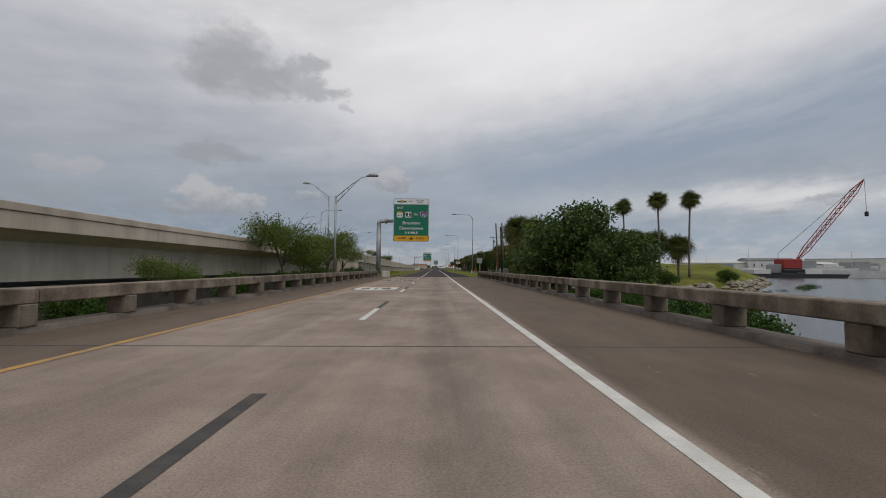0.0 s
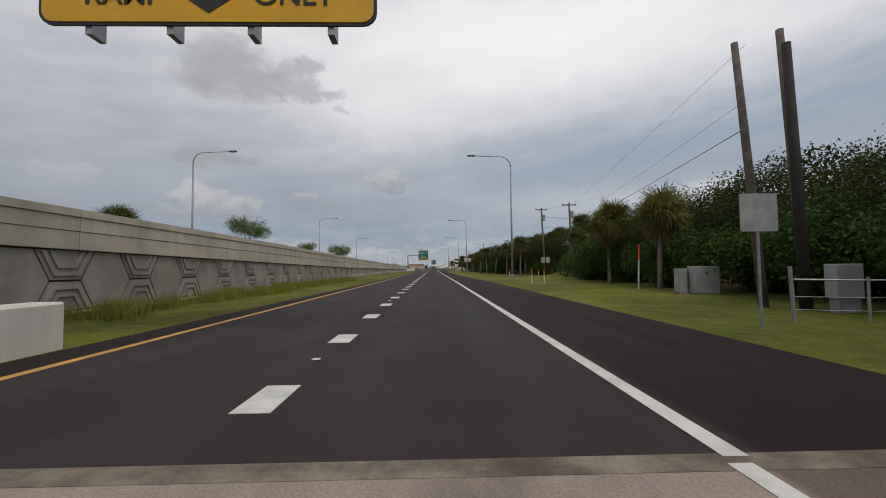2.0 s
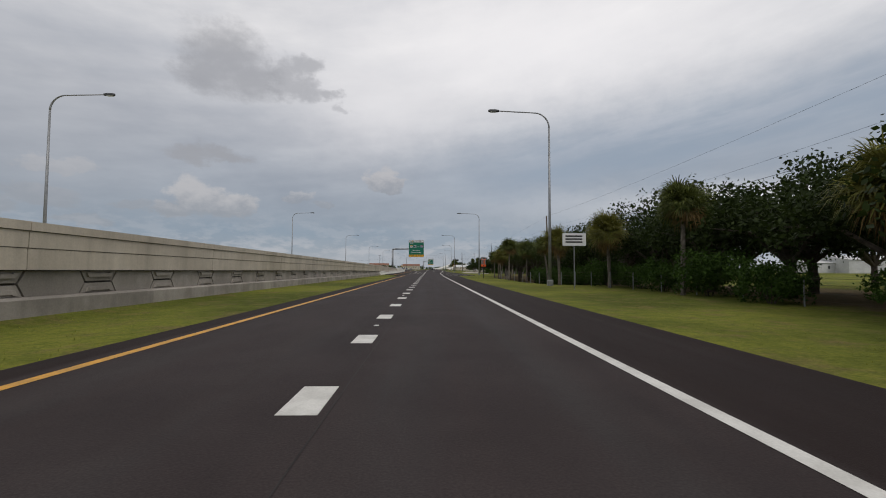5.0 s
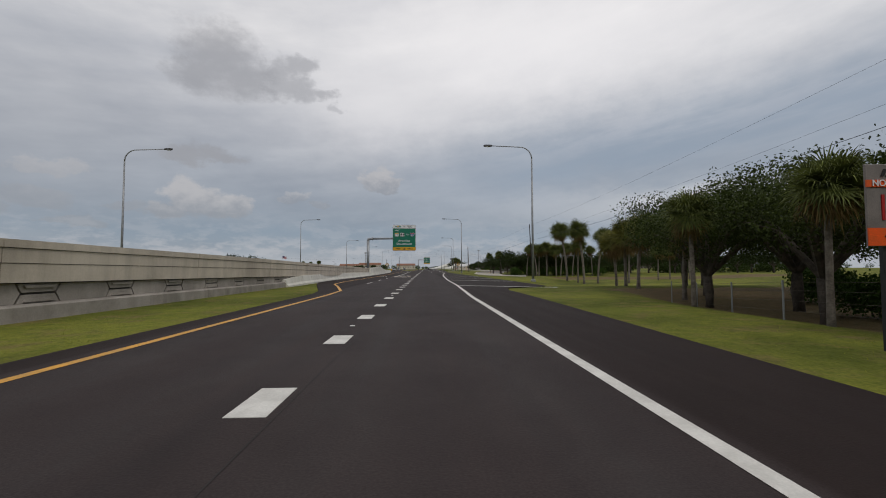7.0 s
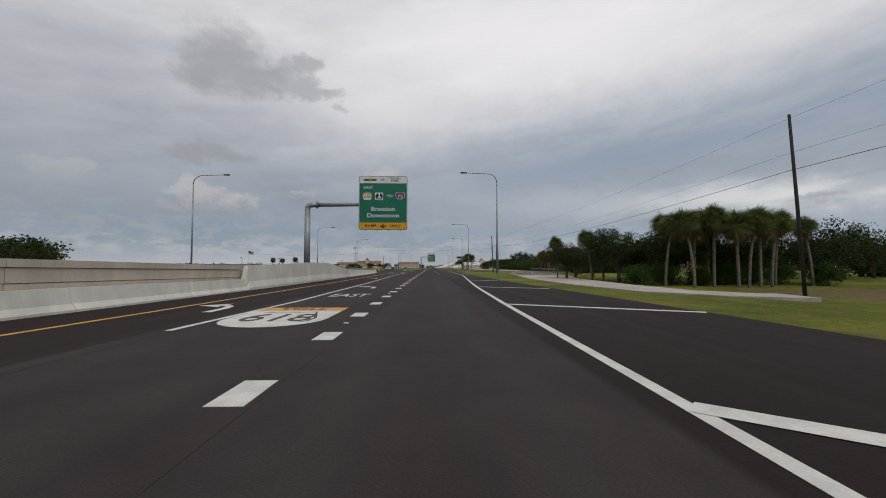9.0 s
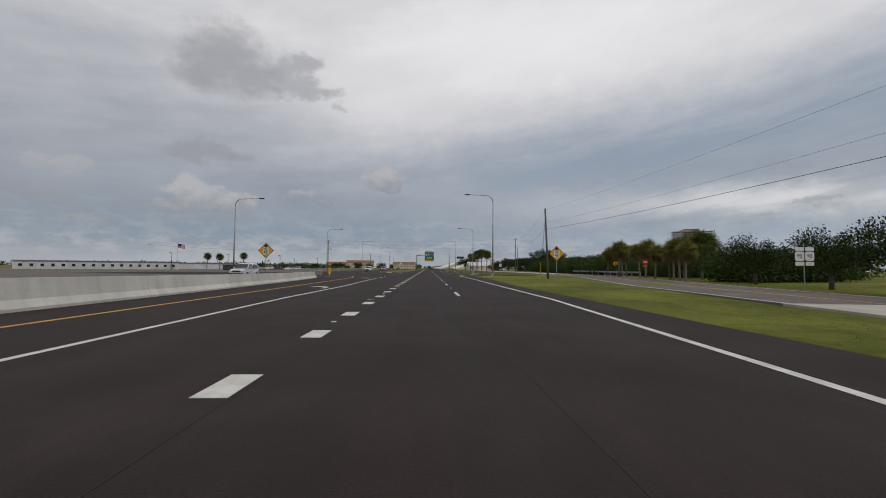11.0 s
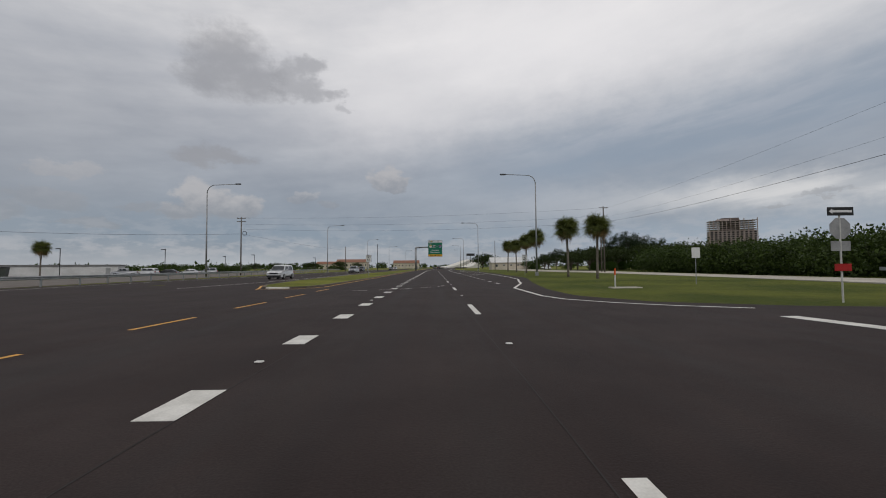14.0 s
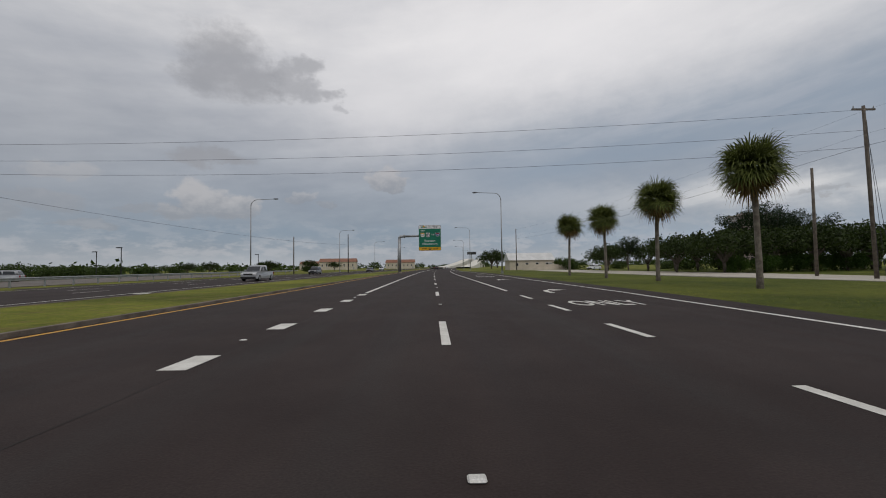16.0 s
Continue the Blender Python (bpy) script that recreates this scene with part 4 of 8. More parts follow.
# ---------------------------------------------------------------- frontage road on the right
SIDE = [(17.6, 268.9, 3.2), (16.6, 269.1, 3.3), (15.6, 269.6, 3.5), (13.7, 273.0, 3.6), (13.6, 282, 4.5), (15.0, 300, 6.0), (19.0, 320, 8.5), (21.8, 338, 9.5), (26.0, 356, 9.5), (31.0, 376, 10), (34.5, 394, 10), (35.0, 412, 8.5), (35.2, 435, 8), (36, 462, 9), (35, 490, 14), (34, 530, 12), (37, 600, 9)]


def spread(path, lo, hi, z0, z1, part_of=None):
    """A slab along a path of (x, y, width), between two shares of its width."""
    bm = bmesh.new()
    rows = []
    for k, (x, y, w) in enumerate(path):
        a, b = path[max(k - 1, 0)], path[min(k + 1, len(path) - 1)]
        d = Vector((b[0] - a[0], b[1] - a[1])).normalized()
        n = Vector((d.y, -d.x)) * w / 2
        rows.append([bm.verts.new((x + s * n.x, y + s * n.y, z)) for s, z in ((lo, z0), (hi, z0), (hi, z1), (lo, z1))])
    for p, q in zip(rows, rows[1:]):
        for k in range(4):
            bm.faces.new((p[k], p[(k + 1) % 4], q[(k + 1) % 4], q[k]))
    bm.faces.new(rows[0])
    bm.faces.new(rows[-1][::-1])
    return bm


side_road = setting("side_road", spread(SIDE[6:12], -1, 1, -0.4, -0.012), MAT_SIDE, "faded brown-grey frontage road asphalt", "road")
pale_road = setting("side_road_pale", spread(SIDE[:7], -1, 1, -0.4, -0.01), MAT_PALE_ROAD, "pale concrete drive joining the frontage road", "road")
far_side = setting("side_road_far", spread(SIDE[11:], -1, 1, -0.4, -0.01), MAT_PALE_ROAD, "pale frontage road beside the park", "road")
strip([(9.5, 395.4), (10.2, 389.3)], 0.5, MAT_WHITE, road_far, "stop_line", bend=False, label="broad white stop line")
for dy in (0.0, 0.3):
    strip([(10.8, 388.7 + dy), (15.3, 389.2 + dy), (21, 390.6 + dy), (29, 394.0 + dy)], 0.12, MAT_YELLOW, road_far, "centre_line", 0.006, False)
side_street = setting("side_street", spread([(20, 391.5, 9), (26, 394.5, 11), (34, 397, 13)], -1, 1, -0.4, -0.022), MAT_SIDE, "faded short street joining the junction and the frontage road", "road")
part("edge_line", spread(SIDE[6:12], -0.95, -0.92, -0.02, -0.004), MAT_WHITE, side_road, "white edge line")
part("edge_line", spread(SIDE[6:12], 0.92, 0.95, -0.02, -0.004), MAT_WHITE, side_road, "white edge line")
part("centre_line", spread(SIDE[6:12], -0.02, 0.015, -0.02, -0.004), MAT_YELLOW, side_road, "yellow centre line")

# ---------------------------------------------------------------- flyover and retaining wall on the left
flyover = thing("flyover", (0, 0, 0), "pale concrete flyover with a tall parapet above a cream girder", "flyover", kind="structure")
TOP_F = 3.25
for k, y in enumerate(range(-70, 57, 9)):
    y1 = min(y + 9, 57.4)
    bm = bmesh.new()
    box(bm, -13.2, -12.95, y + 0.012, y1 - 0.012, 2.42, TOP_F - 0.28, 0.015)
    part("fascia", bm, MAT_WALL_TOP, flyover)
    bm = bmesh.new()
    box(bm, -13.25, -12.9, y + 0.012, y1 - 0.012, TOP_F - 0.27, TOP_F, 0.02)
    part("coping", bm, MAT_WALL_TOP, flyover)
bm = bmesh.new()
prism(bm, [(-14.3, 0.75), (-14.0, 0.75), (-14.0, 2.1), (-13.25, 2.42), (-13.25, 2.7), (-27, 2.7), (-27, 2.42), (-14.3, 2.42)], "y", -70, 57.4)
part("girder", bm, MAT_GIRDER, flyover, "cream concrete girder")
# solid block whose dark colour stands in for shade below the girder
bm = bmesh.new()
box(bm, -26, -14.6, -70, 57.4, -3, 0.4)
part("underside_shade_block", bm, MAT_JOINT_AND_SHADE, flyover, "dark block coloured as the shade under the deck")

wall = thing("wall_left", (0, 0, 0), "long retaining wall of hexagonal grey panels under a pale coping", "retaining wall", kind="structure")
WALL_TOP = [(57, 3.24), (60, 3.22), (72, 3.18), (85, 3.08), (105, 2.83), (150, 2.48), (203, 2.12), (222, 1.98), (240, 1.74), (265, 1.5), (274, 1.41)]
WALL_LEDGE = [(57, 2.12), (60, 2.08), (83, 1.78), (105, 1.5), (150, 1.24), (203, 1.0), (221, 0.82), (240, 0.55), (265, 0.3), (274, 0.2)]
bm = bmesh.new()
box(bm, -13.3, -10.78, 57.4, 59.3, -1.5, 3.22, 0.03)
part("abutment", bm, MAT_WALL_TOP, wall, "square pale concrete abutment")
bm = bmesh.new()
box(bm, -10.98, -10.7, 56.9, 58.9, -1.5, 2.35, 0.03)
part("pilaster", bm, MAT_WALL_TOP, wall)
y = 59.32
while y < 274:
    y1 = min(y + 9.14, 274)
    bm = bmesh.new()
    for a, b, lo, hi in ((-10.98, -10.72, 0.0, 0.45), (-10.98, -10.70, 0.455, 0.80), (-11.02, -10.66, 0.805, 1.0)):
        vs = []
        for yy in (y + 0.012, y1 - 0.012):
            l, t = along(WALL_LEDGE, yy), along(WALL_TOP, yy)
            z0, z1 = l + (t - l) * lo, l + (t - l) * hi - 0.012
            vs.append([bm.verts.new(p) for p in ((a, yy, z0), (b, yy, z0), (b, yy, z1), (a, yy, z1))])
        for k in range(4):
            bm.faces.new((vs[0][k], vs[0][(k + 1) % 4], vs[1][(k + 1) % 4], vs[1][k]))
        bm.faces.new(vs[0])
        bm.faces.new(vs[1][::-1])
    part("coping_panel", bm, MAT_WALL_TOP, wall)
    y = y1
bm = bmesh.new()
vs = []
for yy in range(58, 236, 8):
    top = max(-0.1, (along(WALL_TOP, yy) - 0.9) * ease((232 - yy) / 60))
    vs.append([bm.verts.new(p) for p in ((-27.0, yy, -0.6), (-11.1, yy, -0.6), (-11.1, yy, top), (-27.0, yy, top))])
for p, q in zip(vs, vs[1:]):
    for k in range(4):
        bm.faces.new((p[k], p[(k + 1) % 4], q[(k + 1) % 4], q[k]))
bm.faces.new(vs[0])
bm.faces.new(vs[-1][::-1])
part("ramp_fill", bm, MAT_WALL_TOP, wall, "raised carriageway behind the retaining wall")
bm = bmesh.new()
ribbon(bm, [(59, -11.1), (275, -11.1)], [(59, -10.94), (275, -10.94)], [59.3, 274], -0.6, 0.15)
part("core_foot", bm, MAT_JOINT_AND_SHADE, wall)
bm = bmesh.new()
vs = []
for yy in (59.3, 85, 105, 150, 203, 221, 240, 265, 274):
    vs.append([bm.verts.new(p) for p in ((-11.1, yy, 0.1), (-10.93, yy, 0.1), (-10.93, yy, along(WALL_TOP, yy) - 0.1), (-11.1, yy, along(WALL_TOP, yy) - 0.1))])
for p, q in zip(vs, vs[1:]):
    for k in range(4):
        bm.faces.new((p[k], p[(k + 1) % 4], q[(k + 1) % 4], q[k]))
part("core", bm, MAT_JOINT_AND_SHADE, wall, "dark recessed joints between the panels")
WALL_FOOT = [(59, 0.12), (83, 0.18), (104, 0.36), (121, 0.62), (215, 0.36), (228, 0.32)]
y = 59.4
while y < 227:
    y1 = min(y + 12.0, 227.4)
    bm = bmesh.new()
    rows = [[bm.verts.new(p) for p in ((-10.93, yy, -0.4), (-10.56, yy, -0.4), (-10.56, yy, along(WALL_FOOT, yy) - 0.05), (-10.62, yy, along(WALL_FOOT, yy)), (-10.93, yy, along(WALL_FOOT, yy) + 0.02))] for yy in (y + 0.008, y1 - 0.008)]
    for k in range(5):
        bm.faces.new((rows[0][k], rows[0][(k + 1) % 5], rows[1][(k + 1) % 5], rows[1][k]))
    bm.faces.new(rows[0])
    bm.faces.new(rows[1][::-1])
    part("footing", bm, MAT_PANEL, wall, "low concrete footing")
    y = y1


def clip_poly(poly, axis, limit, keep_below):
    out = []
    for p, q in zip(poly, poly[1:] + poly[:1]):
        a, b = (p[axis] <= limit) == keep_below, (q[axis] <= limit) == keep_below
        if a:
            out.append(p)
        if a != b:
            t = (limit - p[axis]) / (q[axis] - p[axis])
            out.append(tuple(p[i] + t * (q[i] - p[i]) for i in (0, 1)))
    return out


def hex_panels():
    """Hexagons whose middle row shows whole; ribs follow the edges of the cut ones above and below."""
    r = 1.05
    high = r * math.sqrt(3)
    for c in range(107):
        yc = 60.3 + 1.5 * r * c
        foot, ledge = along(WALL_FOOT, yc) + 0.02, along(WALL_LEDGE, yc) - 0.03
        mid = (foot + ledge) / 2
        for up in (0,) if c % 2 == 0 else (-1, 1):
            zc = mid + up * high / 2

            def trim(poly, low, top):
                poly = clip_poly(poly, 0, 59.38, False)
                poly = clip_poly(poly, 1, low, False) if len(poly) > 2 else poly
                return clip_poly(poly, 1, top, True) if len(poly) > 2 else poly
            ring = trim([(yc + (r - 0.035) * math.cos(math.radians(60 * k)), zc + (r - 0.035) * math.sin(math.radians(60 * k))) for k in range(6)], foot, ledge)
            if len(ring) < 3 or max(p[1] for p in ring) - min(p[1] for p in ring) < 0.06:
                continue
            bm = bmesh.new()
            prism(bm, ring, "x", -10.94, -10.84)
            if up:
                for r0, r1 in ((0.84, 0.72), (0.60, 0.49)):
                    for k in range(3):
                        a0 = (180 if up > 0 else 0) + 60 * k
                        rib = trim([(yc + r * q * math.cos(math.radians(w)), zc + r * q * math.sin(math.radians(w))) for q, w in ((r0, a0), (r0, a0 + 60), (r1, a0 + 60), (r1, a0))], foot + 0.04, ledge - 0.04)
                        if len(rib) > 2:
                            prism(bm, rib, "x", -10.845, -10.785)
            part("hex_panel", bm, MAT_PANEL, wall)


hex_panels()

barrier = thing("barrier_white", (0, 0, 0), "whitewashed concrete traffic barrier curving along the exit lane", "barrier", kind="structure")
BAR_X = [(226.6, -10.45), (228, -10.45), (236, -10.55), (243, -10.75), (262, -10.3), (280, -10.15), (300, -10.6), (329, -11.45), (342, -12.05), (356, -13.2)]
BAR_TOP = [(226.6, 0.50), (230, 0.74), (243, 0.76), (262, 0.70), (273.6, 0.62), (274, 1.41), (288, 1.75), (297, 1.8), (304, 1.05), (326, 0.84), (342, 0.76), (356, 0.74)]
stops = [226.6, 228, 231, 234, 237, 243, 250, 256, 262, 268, 273.6, 274, 280, 287, 294, 301, 308, 315, 322, 329, 336, 342, 349, 356]
for y0, y1 in zip(stops, stops[1:]):
    bm = bmesh.new()
    vs = []
    for y in (y0 + 0.01, y1 - 0.01):
        x, t = along(BAR_X, y), along(BAR_TOP, y)
        vs.append([bm.verts.new((x + a, y, b * t)) for a, b in ((0.12, -0.2), (0.12, 0.1), (-0.02, 0.35), (-0.12, 1.0), (-0.34, 1.0), (-0.52, 0.35), (-0.6, -0.2))])
    for k in range(7):
        bm.faces.new((vs[0][k], vs[0][(k + 1) % 7], vs[1][(k + 1) % 7], vs[1][k]))
    bm.faces.new(vs[0])
    bm.faces.new(vs[1][::-1])
    part("barrier_section", bm, MAT_BARRIER, barrier)


# ---------------------------------------------------------------- street lamps
def curve_arm(x0, z0, reach, rise, n=9):
    """The bend of a lamp pole: a quarter turn, then a straight slightly rising arm."""
    pts = []
    r = 1.25
    for k in range(n):
        a = (math.pi / 2) * 0.93 * k / (n - 1)
        pts.append((x0 + r * (1 - math.cos(a)), 0, z0 + r * math.sin(a)))
    end = pts[-1]
    pts.append((x0 + reach, 0, end[2] + rise))
    return pts


def street_lamp():
    """Tall tapered pole with a bent arm and a flat lamp head, arm along +x."""
    ob = thing("street_lamp", (0, 0, 0), "tall tapered aluminium street lamp with a long curved arm", "street lamp", "street lamps along the road")
    bm = bmesh.new()
    box(bm, -0.22, 0.22, -0.22, 0.22, -0.3, 0.42, 0.04)
    part("base", bm, MAT_LAMP_POLE, ob)
    bm = bmesh.new()
    tube(bm, [(0, 0, 0.4), (0, 0, 6.0), (0, 0, 13.3)], [0.135, 0.11, 0.075], 10)
    part("pole", bm, MAT_LAMP_POLE, ob, smooth=True)
    bm = bmesh.new()
    pts = curve_arm(0, 13.3, 4.3, 0.12)
    tube(bm, pts, [0.075 - 0.03 * k / len(pts) for k in range(len(pts))], 8)
    part("arm", bm, MAT_LAMP_POLE, ob, smooth=True)
    e = pts[-1]
    bm = bmesh.new()
    prism(bm, [(e[0] - 0.05, -0.06), (e[0] + 0.25, -0.17), (e[0] + 0.75, -0.15), (e[0] + 0.9, 0), (e[0] + 0.75, 0.15), (e[0] + 0.25, 0.17), (e[0] - 0.05, 0.06)], "z", e[2] - 0.08, e[2] + 0.1)
    bmesh.ops.bevel(bm, geom=bm.edges[:], offset=0.03, segments=1, affect="EDGES")
    head = part("lamp_head", bm, MAT_LAMP_HEAD, ob, "dark flat lamp head")
    bm = bmesh.new()
    box(bm, e[0] + 0.25, e[0] + 0.7, -0.11, 0.11, e[2] - 0.11, e[2] - 0.08)
    part("lens", bm, MAT_LENS, head)
    return ob


lamp = street_lamp()
spots = [(9.35, 105.6, 0, 180), (9.5, 174.8, 0, 180), (11.2, 239.0, -0.3, 180), (9.6, 308.5, 0, 180), (12.1, 380.0, 0, 180), (15.5, 445.8, 0, 180), (14.2, 514, 0, 180), (14.6, 583, 0, 180), (17.5, 652, 0, 180), (22, 720, 0, 180), (32, 790, 0, 180),
         (-28.7, 106.5, 0.9, 0), (-31.8, 175, 0.9, 0), (-33.5, 242.5, 0, 0), (-34, 311, 0, 0), (-34.6, 381.5, -1.0, 0), (-34.2, 450.5, -0.3, 0), (-32.8, 519, 0, 0), (-31, 588, 0, 0), (-28, 657, 0, 0), (-22, 726, 0, 0)]
for k, (x, y, z, turn) in enumerate(spots):
    m = pose(x, y, z, 0, 0, turn)
    if k:
        copy_thing(lamp, m)
    else:
        lamp.matrix_basis = m


def truss_lamp(at, turn, tall, reach):
    """Older lamp on the bridge: a mast with a two-bar rising arm."""
    ob = thing("truss_lamp", at, "older galvanised lamp mast with a double-bar rising arm", "street lamp", "older lamps by the bridge", turn)
    bm = bmesh.new()
    tube(bm, [(0, 0, 0), (0, 0, tall)], [0.12, 0.075], 10)
    part("mast", bm, MAT_GALV, ob, smooth=True)
    bm = bmesh.new()
    pts = [(0.05, 0, tall - 0.1), (reach * 0.5, 0, tall + 0.95), (reach * 0.8, 0, tall + 1.5), (reach, 0, tall + 1.62)]
    tube(bm, pts, 0.035, 6)
    part("upper_bar", bm, MAT_GALV, ob, smooth=True)
    bm = bmesh.new()
    tube(bm, [(0.05, 0, tall - 0.55), (reach * 0.35, 0, tall + 0.35), (reach * 0.72, 0, tall + 1.36)], 0.03, 6)
    part("lower_bar", bm, MAT_GALV, ob, smooth=True)
    for s in (0.2, 0.38, 0.55):
        bm = bmesh.new()
        tube(bm, [(reach * s, 0, tall - 0.1 + 2.1 * s), (reach * s, 0, tall - 0.55 + 2.6 * s)], 0.02, 5)
        part("tie", bm, MAT_GALV, ob)
    bm = bmesh.new()
    tube(bm, [(reach - 0.15, 0, tall + 1.6), (reach + 0.15, 0, tall + 1.68), (reach + 0.55, 0, tall + 1.7), (reach + 0.8, 0, tall + 1.62)], [0.06, 0.15, 0.17, 0.05], 10)
    part("lamp_head", bm, MAT_GALV, ob, "cobra-head lamp", True)
    return ob


truss_lamp((-8.0, 33.8, 0.6), 0, 6.4, 2.6)
truss_lamp((-14.0, 55.5, 2.7), 180, 7.9, 2.6)
truss_lamp((-8.15, -28, 0.6), 0, 6.9, 2.6)


# ---------------------------------------------------------------- overhead signs
def sign_plate(ob, name, outline, y, material, label="", thick=0.02):
    bm = bmesh.new()
    prism(bm, outline, "y", y, y + thick)
    return part(name, bm, material, ob, label)


def rounded(x0, x1, z0, z1, r, top=True, bottom=True):
    out = []
    for cx, cz, a0, on in ((x1 - r, z1 - r, 0, top), (x0 + r, z1 - r, 90, top), (x0 + r, z0 + r, 180, bottom), (x1 - r, z0 + r, 270, bottom)):
        if on:
            out += [(cx + r * math.cos(math.radians(a0 + 22.5 * k)), cz + r * math.sin(math.radians(a0 + 22.5 * k))) for k in range(5)]
        else:
            out.append((cx + math.copysign(r, math.cos(math.radians(a0 + 45))), cz + math.copysign(r, math.sin(math.radians(a0 + 45)))))
    return out


def shield_outline(cx, cz, w, h):
    return [(cx + w * a, cz + h * b) for a, b in ((-0.5, 0.42), (-0.25, 0.5), (0, 0.42), (0.25, 0.5), (0.5, 0.42), (0.5, 0.0), (0.38, -0.25), (0.0, -0.5), (-0.38, -0.25), (-0.5, 0.0))]


def bold(text, size, material, ob, at, wide=1.0, tall=1.0):
    lettering(text, size, material, ob, at, wide, tall)


def guide_sign(at, w, h, post_x, arm_z, mile, label, group_label):
    """Cantilever mast with a tall green guide sign hung from its arm. at: lower left corner of the panel."""
    x, y, z = at
    ob = thing("guide_sign", (post_x, y + 0.55, 0), label, "road sign", group_label)
    ox, oy = post_x, y + 0.55

    def P(a, b, c):
        return (a - ox, b - oy, c)
    bm = bmesh.new()
    box(bm, -0.5, 0.5, -0.5, 0.5, -0.4, 0.25, 0.03)
    part("foundation", bm, MAT_OLD_CONCRETE, ob)
    bm = bmesh.new()
    tube(bm, [(0, 0, 0.2), (0, 0, arm_z - 0.3)], [0.36, 0.33], 14)
    part("mast", bm, MAT_GALV, ob, "thick galvanised steel mast", True)
    bm = bmesh.new()
    tube(bm, [(0, 0, arm_z - 0.5), (0.02, 0, arm_z - 0.12), (0.2, 0, arm_z + 0.08), (0.6, 0, arm_z + 0.12), (1.1, 0, arm_z + 0.13)], [0.33, 0.32, 0.31, 0.29, 0.27], 14)
    part("elbow", bm, MAT_GALV, ob, "", True)
    bm = bmesh.new()
    tube(bm, [(1.1, 0, arm_z + 0.13), (x + w - 0.5 - ox, 0, arm_z + 0.28)], [0.25, 0.19], 12)
    part("arm", bm, MAT_GALV, ob, "", True)
    bm = bmesh.new()
    tube(bm, [(1.02, 0, arm_z + 0.13), (1.2, 0, arm_z + 0.13)], 0.42, 14)
    part("flange", bm, MAT_GALV, ob)
    for k in range(4):
        bx = x + w * (0.14 + 0.24 * k) - ox
        bm = bmesh.new()
        box(bm, bx - 0.05, bx + 0.05, -0.5, -0.2, z - 0.12, z + h - 0.2)
        part("hanger", bm, MAT_GALV, ob)
    f = y - oy
    c = x + w / 2 - ox
    x0, x1 = x - ox, x + w - ox
    top, low = 0.135 * h, 0.135 * h
    sign_plate(ob, "panel", rounded(x0, x1, z, z + h, 0.22), f + 0.01, MAT_SIGN_BLACK, "black-edged sign panel", 0.04)
    sign_plate(ob, "top_strip", rounded(x0 + 0.05, x1 - 0.05, z + h - top, z + h - 0.05, 0.18, True, False), f - 0.004, MAT_SIGN_WHITE, "white toll strip")
    sign_plate(ob, "green_field", [(x0 + 0.02, z + low), (x1 - 0.02, z + low), (x1 - 0.02, z + h - top - 0.02), (x0 + 0.02, z + h - top - 0.02)], f - 0.004, MAT_GREEN_SIGN, "green retroreflective field")
    for a in (x0 + 0.03, x1 - 0.07):
        sign_plate(ob, "border_line", [(a, z + low), (a + 0.04, z + low), (a + 0.04, z + h - top - 0.02), (a, z + h - top - 0.02)], f - 0.012, MAT_SIGN_WHITE)
    sign_plate(ob, "yellow_strip", rounded(x0 + 0.05, x1 - 0.05, z + 0.05, z + low - 0.01, 0.18, False, True), f - 0.004, MAT_SIGN_YELLOW, "yellow exit strip")
    s = w / 4.65
    g = f - 0.016
    zt = z + h - top / 2
    # toll strip: a plain mark in place of the logo, then the words
    sign_plate(ob, "toll_mark", [(x0 + 0.45 * s, zt - 0.12), (x0 + 1.05 * s, zt - 0.16), (x0 + 1.7 * s, zt - 0.12), (x0 + 1.7 * s, zt + 0.08), (x0 + 1.05 * s, zt + 0.12), (x0 + 0.45 * s, zt + 0.06)], g, MAT_GREEN_SIGN, "green toll brand mark")
    disc = [(x0 + 1.08 * s + 0.17 * math.cos(0.4 * k), zt + 0.06 + 0.17 * math.sin(0.4 * k)) for k in range(16)]
    sign_plate(ob, "toll_disc", disc, g - 0.004, MAT_SIGN_YELLOW, "orange disc of the mark")
    bold("OR", 0.27 * s, MAT_SIGN_BLACK, ob, (x0 + 2.25 * s, g, zt))
    bold("TOLL-BY-", 0.26 * s, MAT_SIGN_BLACK, ob, (x0 + 3.45 * s, g, zt + 0.14))
    bold("PLATE", 0.26 * s, MAT_SIGN_BLACK, ob, (x0 + 3.45 * s, g, zt - 0.15))
    body0, body1 = z + low, z + h - top
    bh = body1 - body0
    bold("EAST", 0.36 * s, MAT_SIGN_WHITE, ob, (x0 + 0.9 * s, g, body1 - 0.11 * bh), 1.15)
    zs = body1 - 0.33 * bh
    sw = 0.78 * s
    sign_plate(ob, "route_shield", rounded(x0 + 0.42 * s, x0 + 0.42 * s + sw, zs - 0.44, zs + 0.42, 0.2), g, MAT_SIGN_WHITE, "white toll route shield")
    sign_plate(ob, "shield_band", [(x0 + 0.44 * s, zs + 0.2), (x0 + 0.40 * s + sw, zs + 0.2), (x0 + 0.40 * s + sw, zs + 0.4), (x0 + 0.44 * s, zs + 0.4)], g - 0.006, MAT_SIGN_YELLOW)
    bold("618", 0.4 * s, MAT_SIGN_BLACK, ob, (x0 + 0.42 * s + sw / 2, g - 0.008, zs - 0.1))
    sign_plate(ob, "expressway_mark", [(x0 + 1.55 * s, zs - 0.44), (x0 + 2.32 * s, zs - 0.44), (x0 + 2.32 * s, zs + 0.42), (x0 + 1.55 * s, zs + 0.42)], g, MAT_SIGN_WHITE, "white square expressway mark")
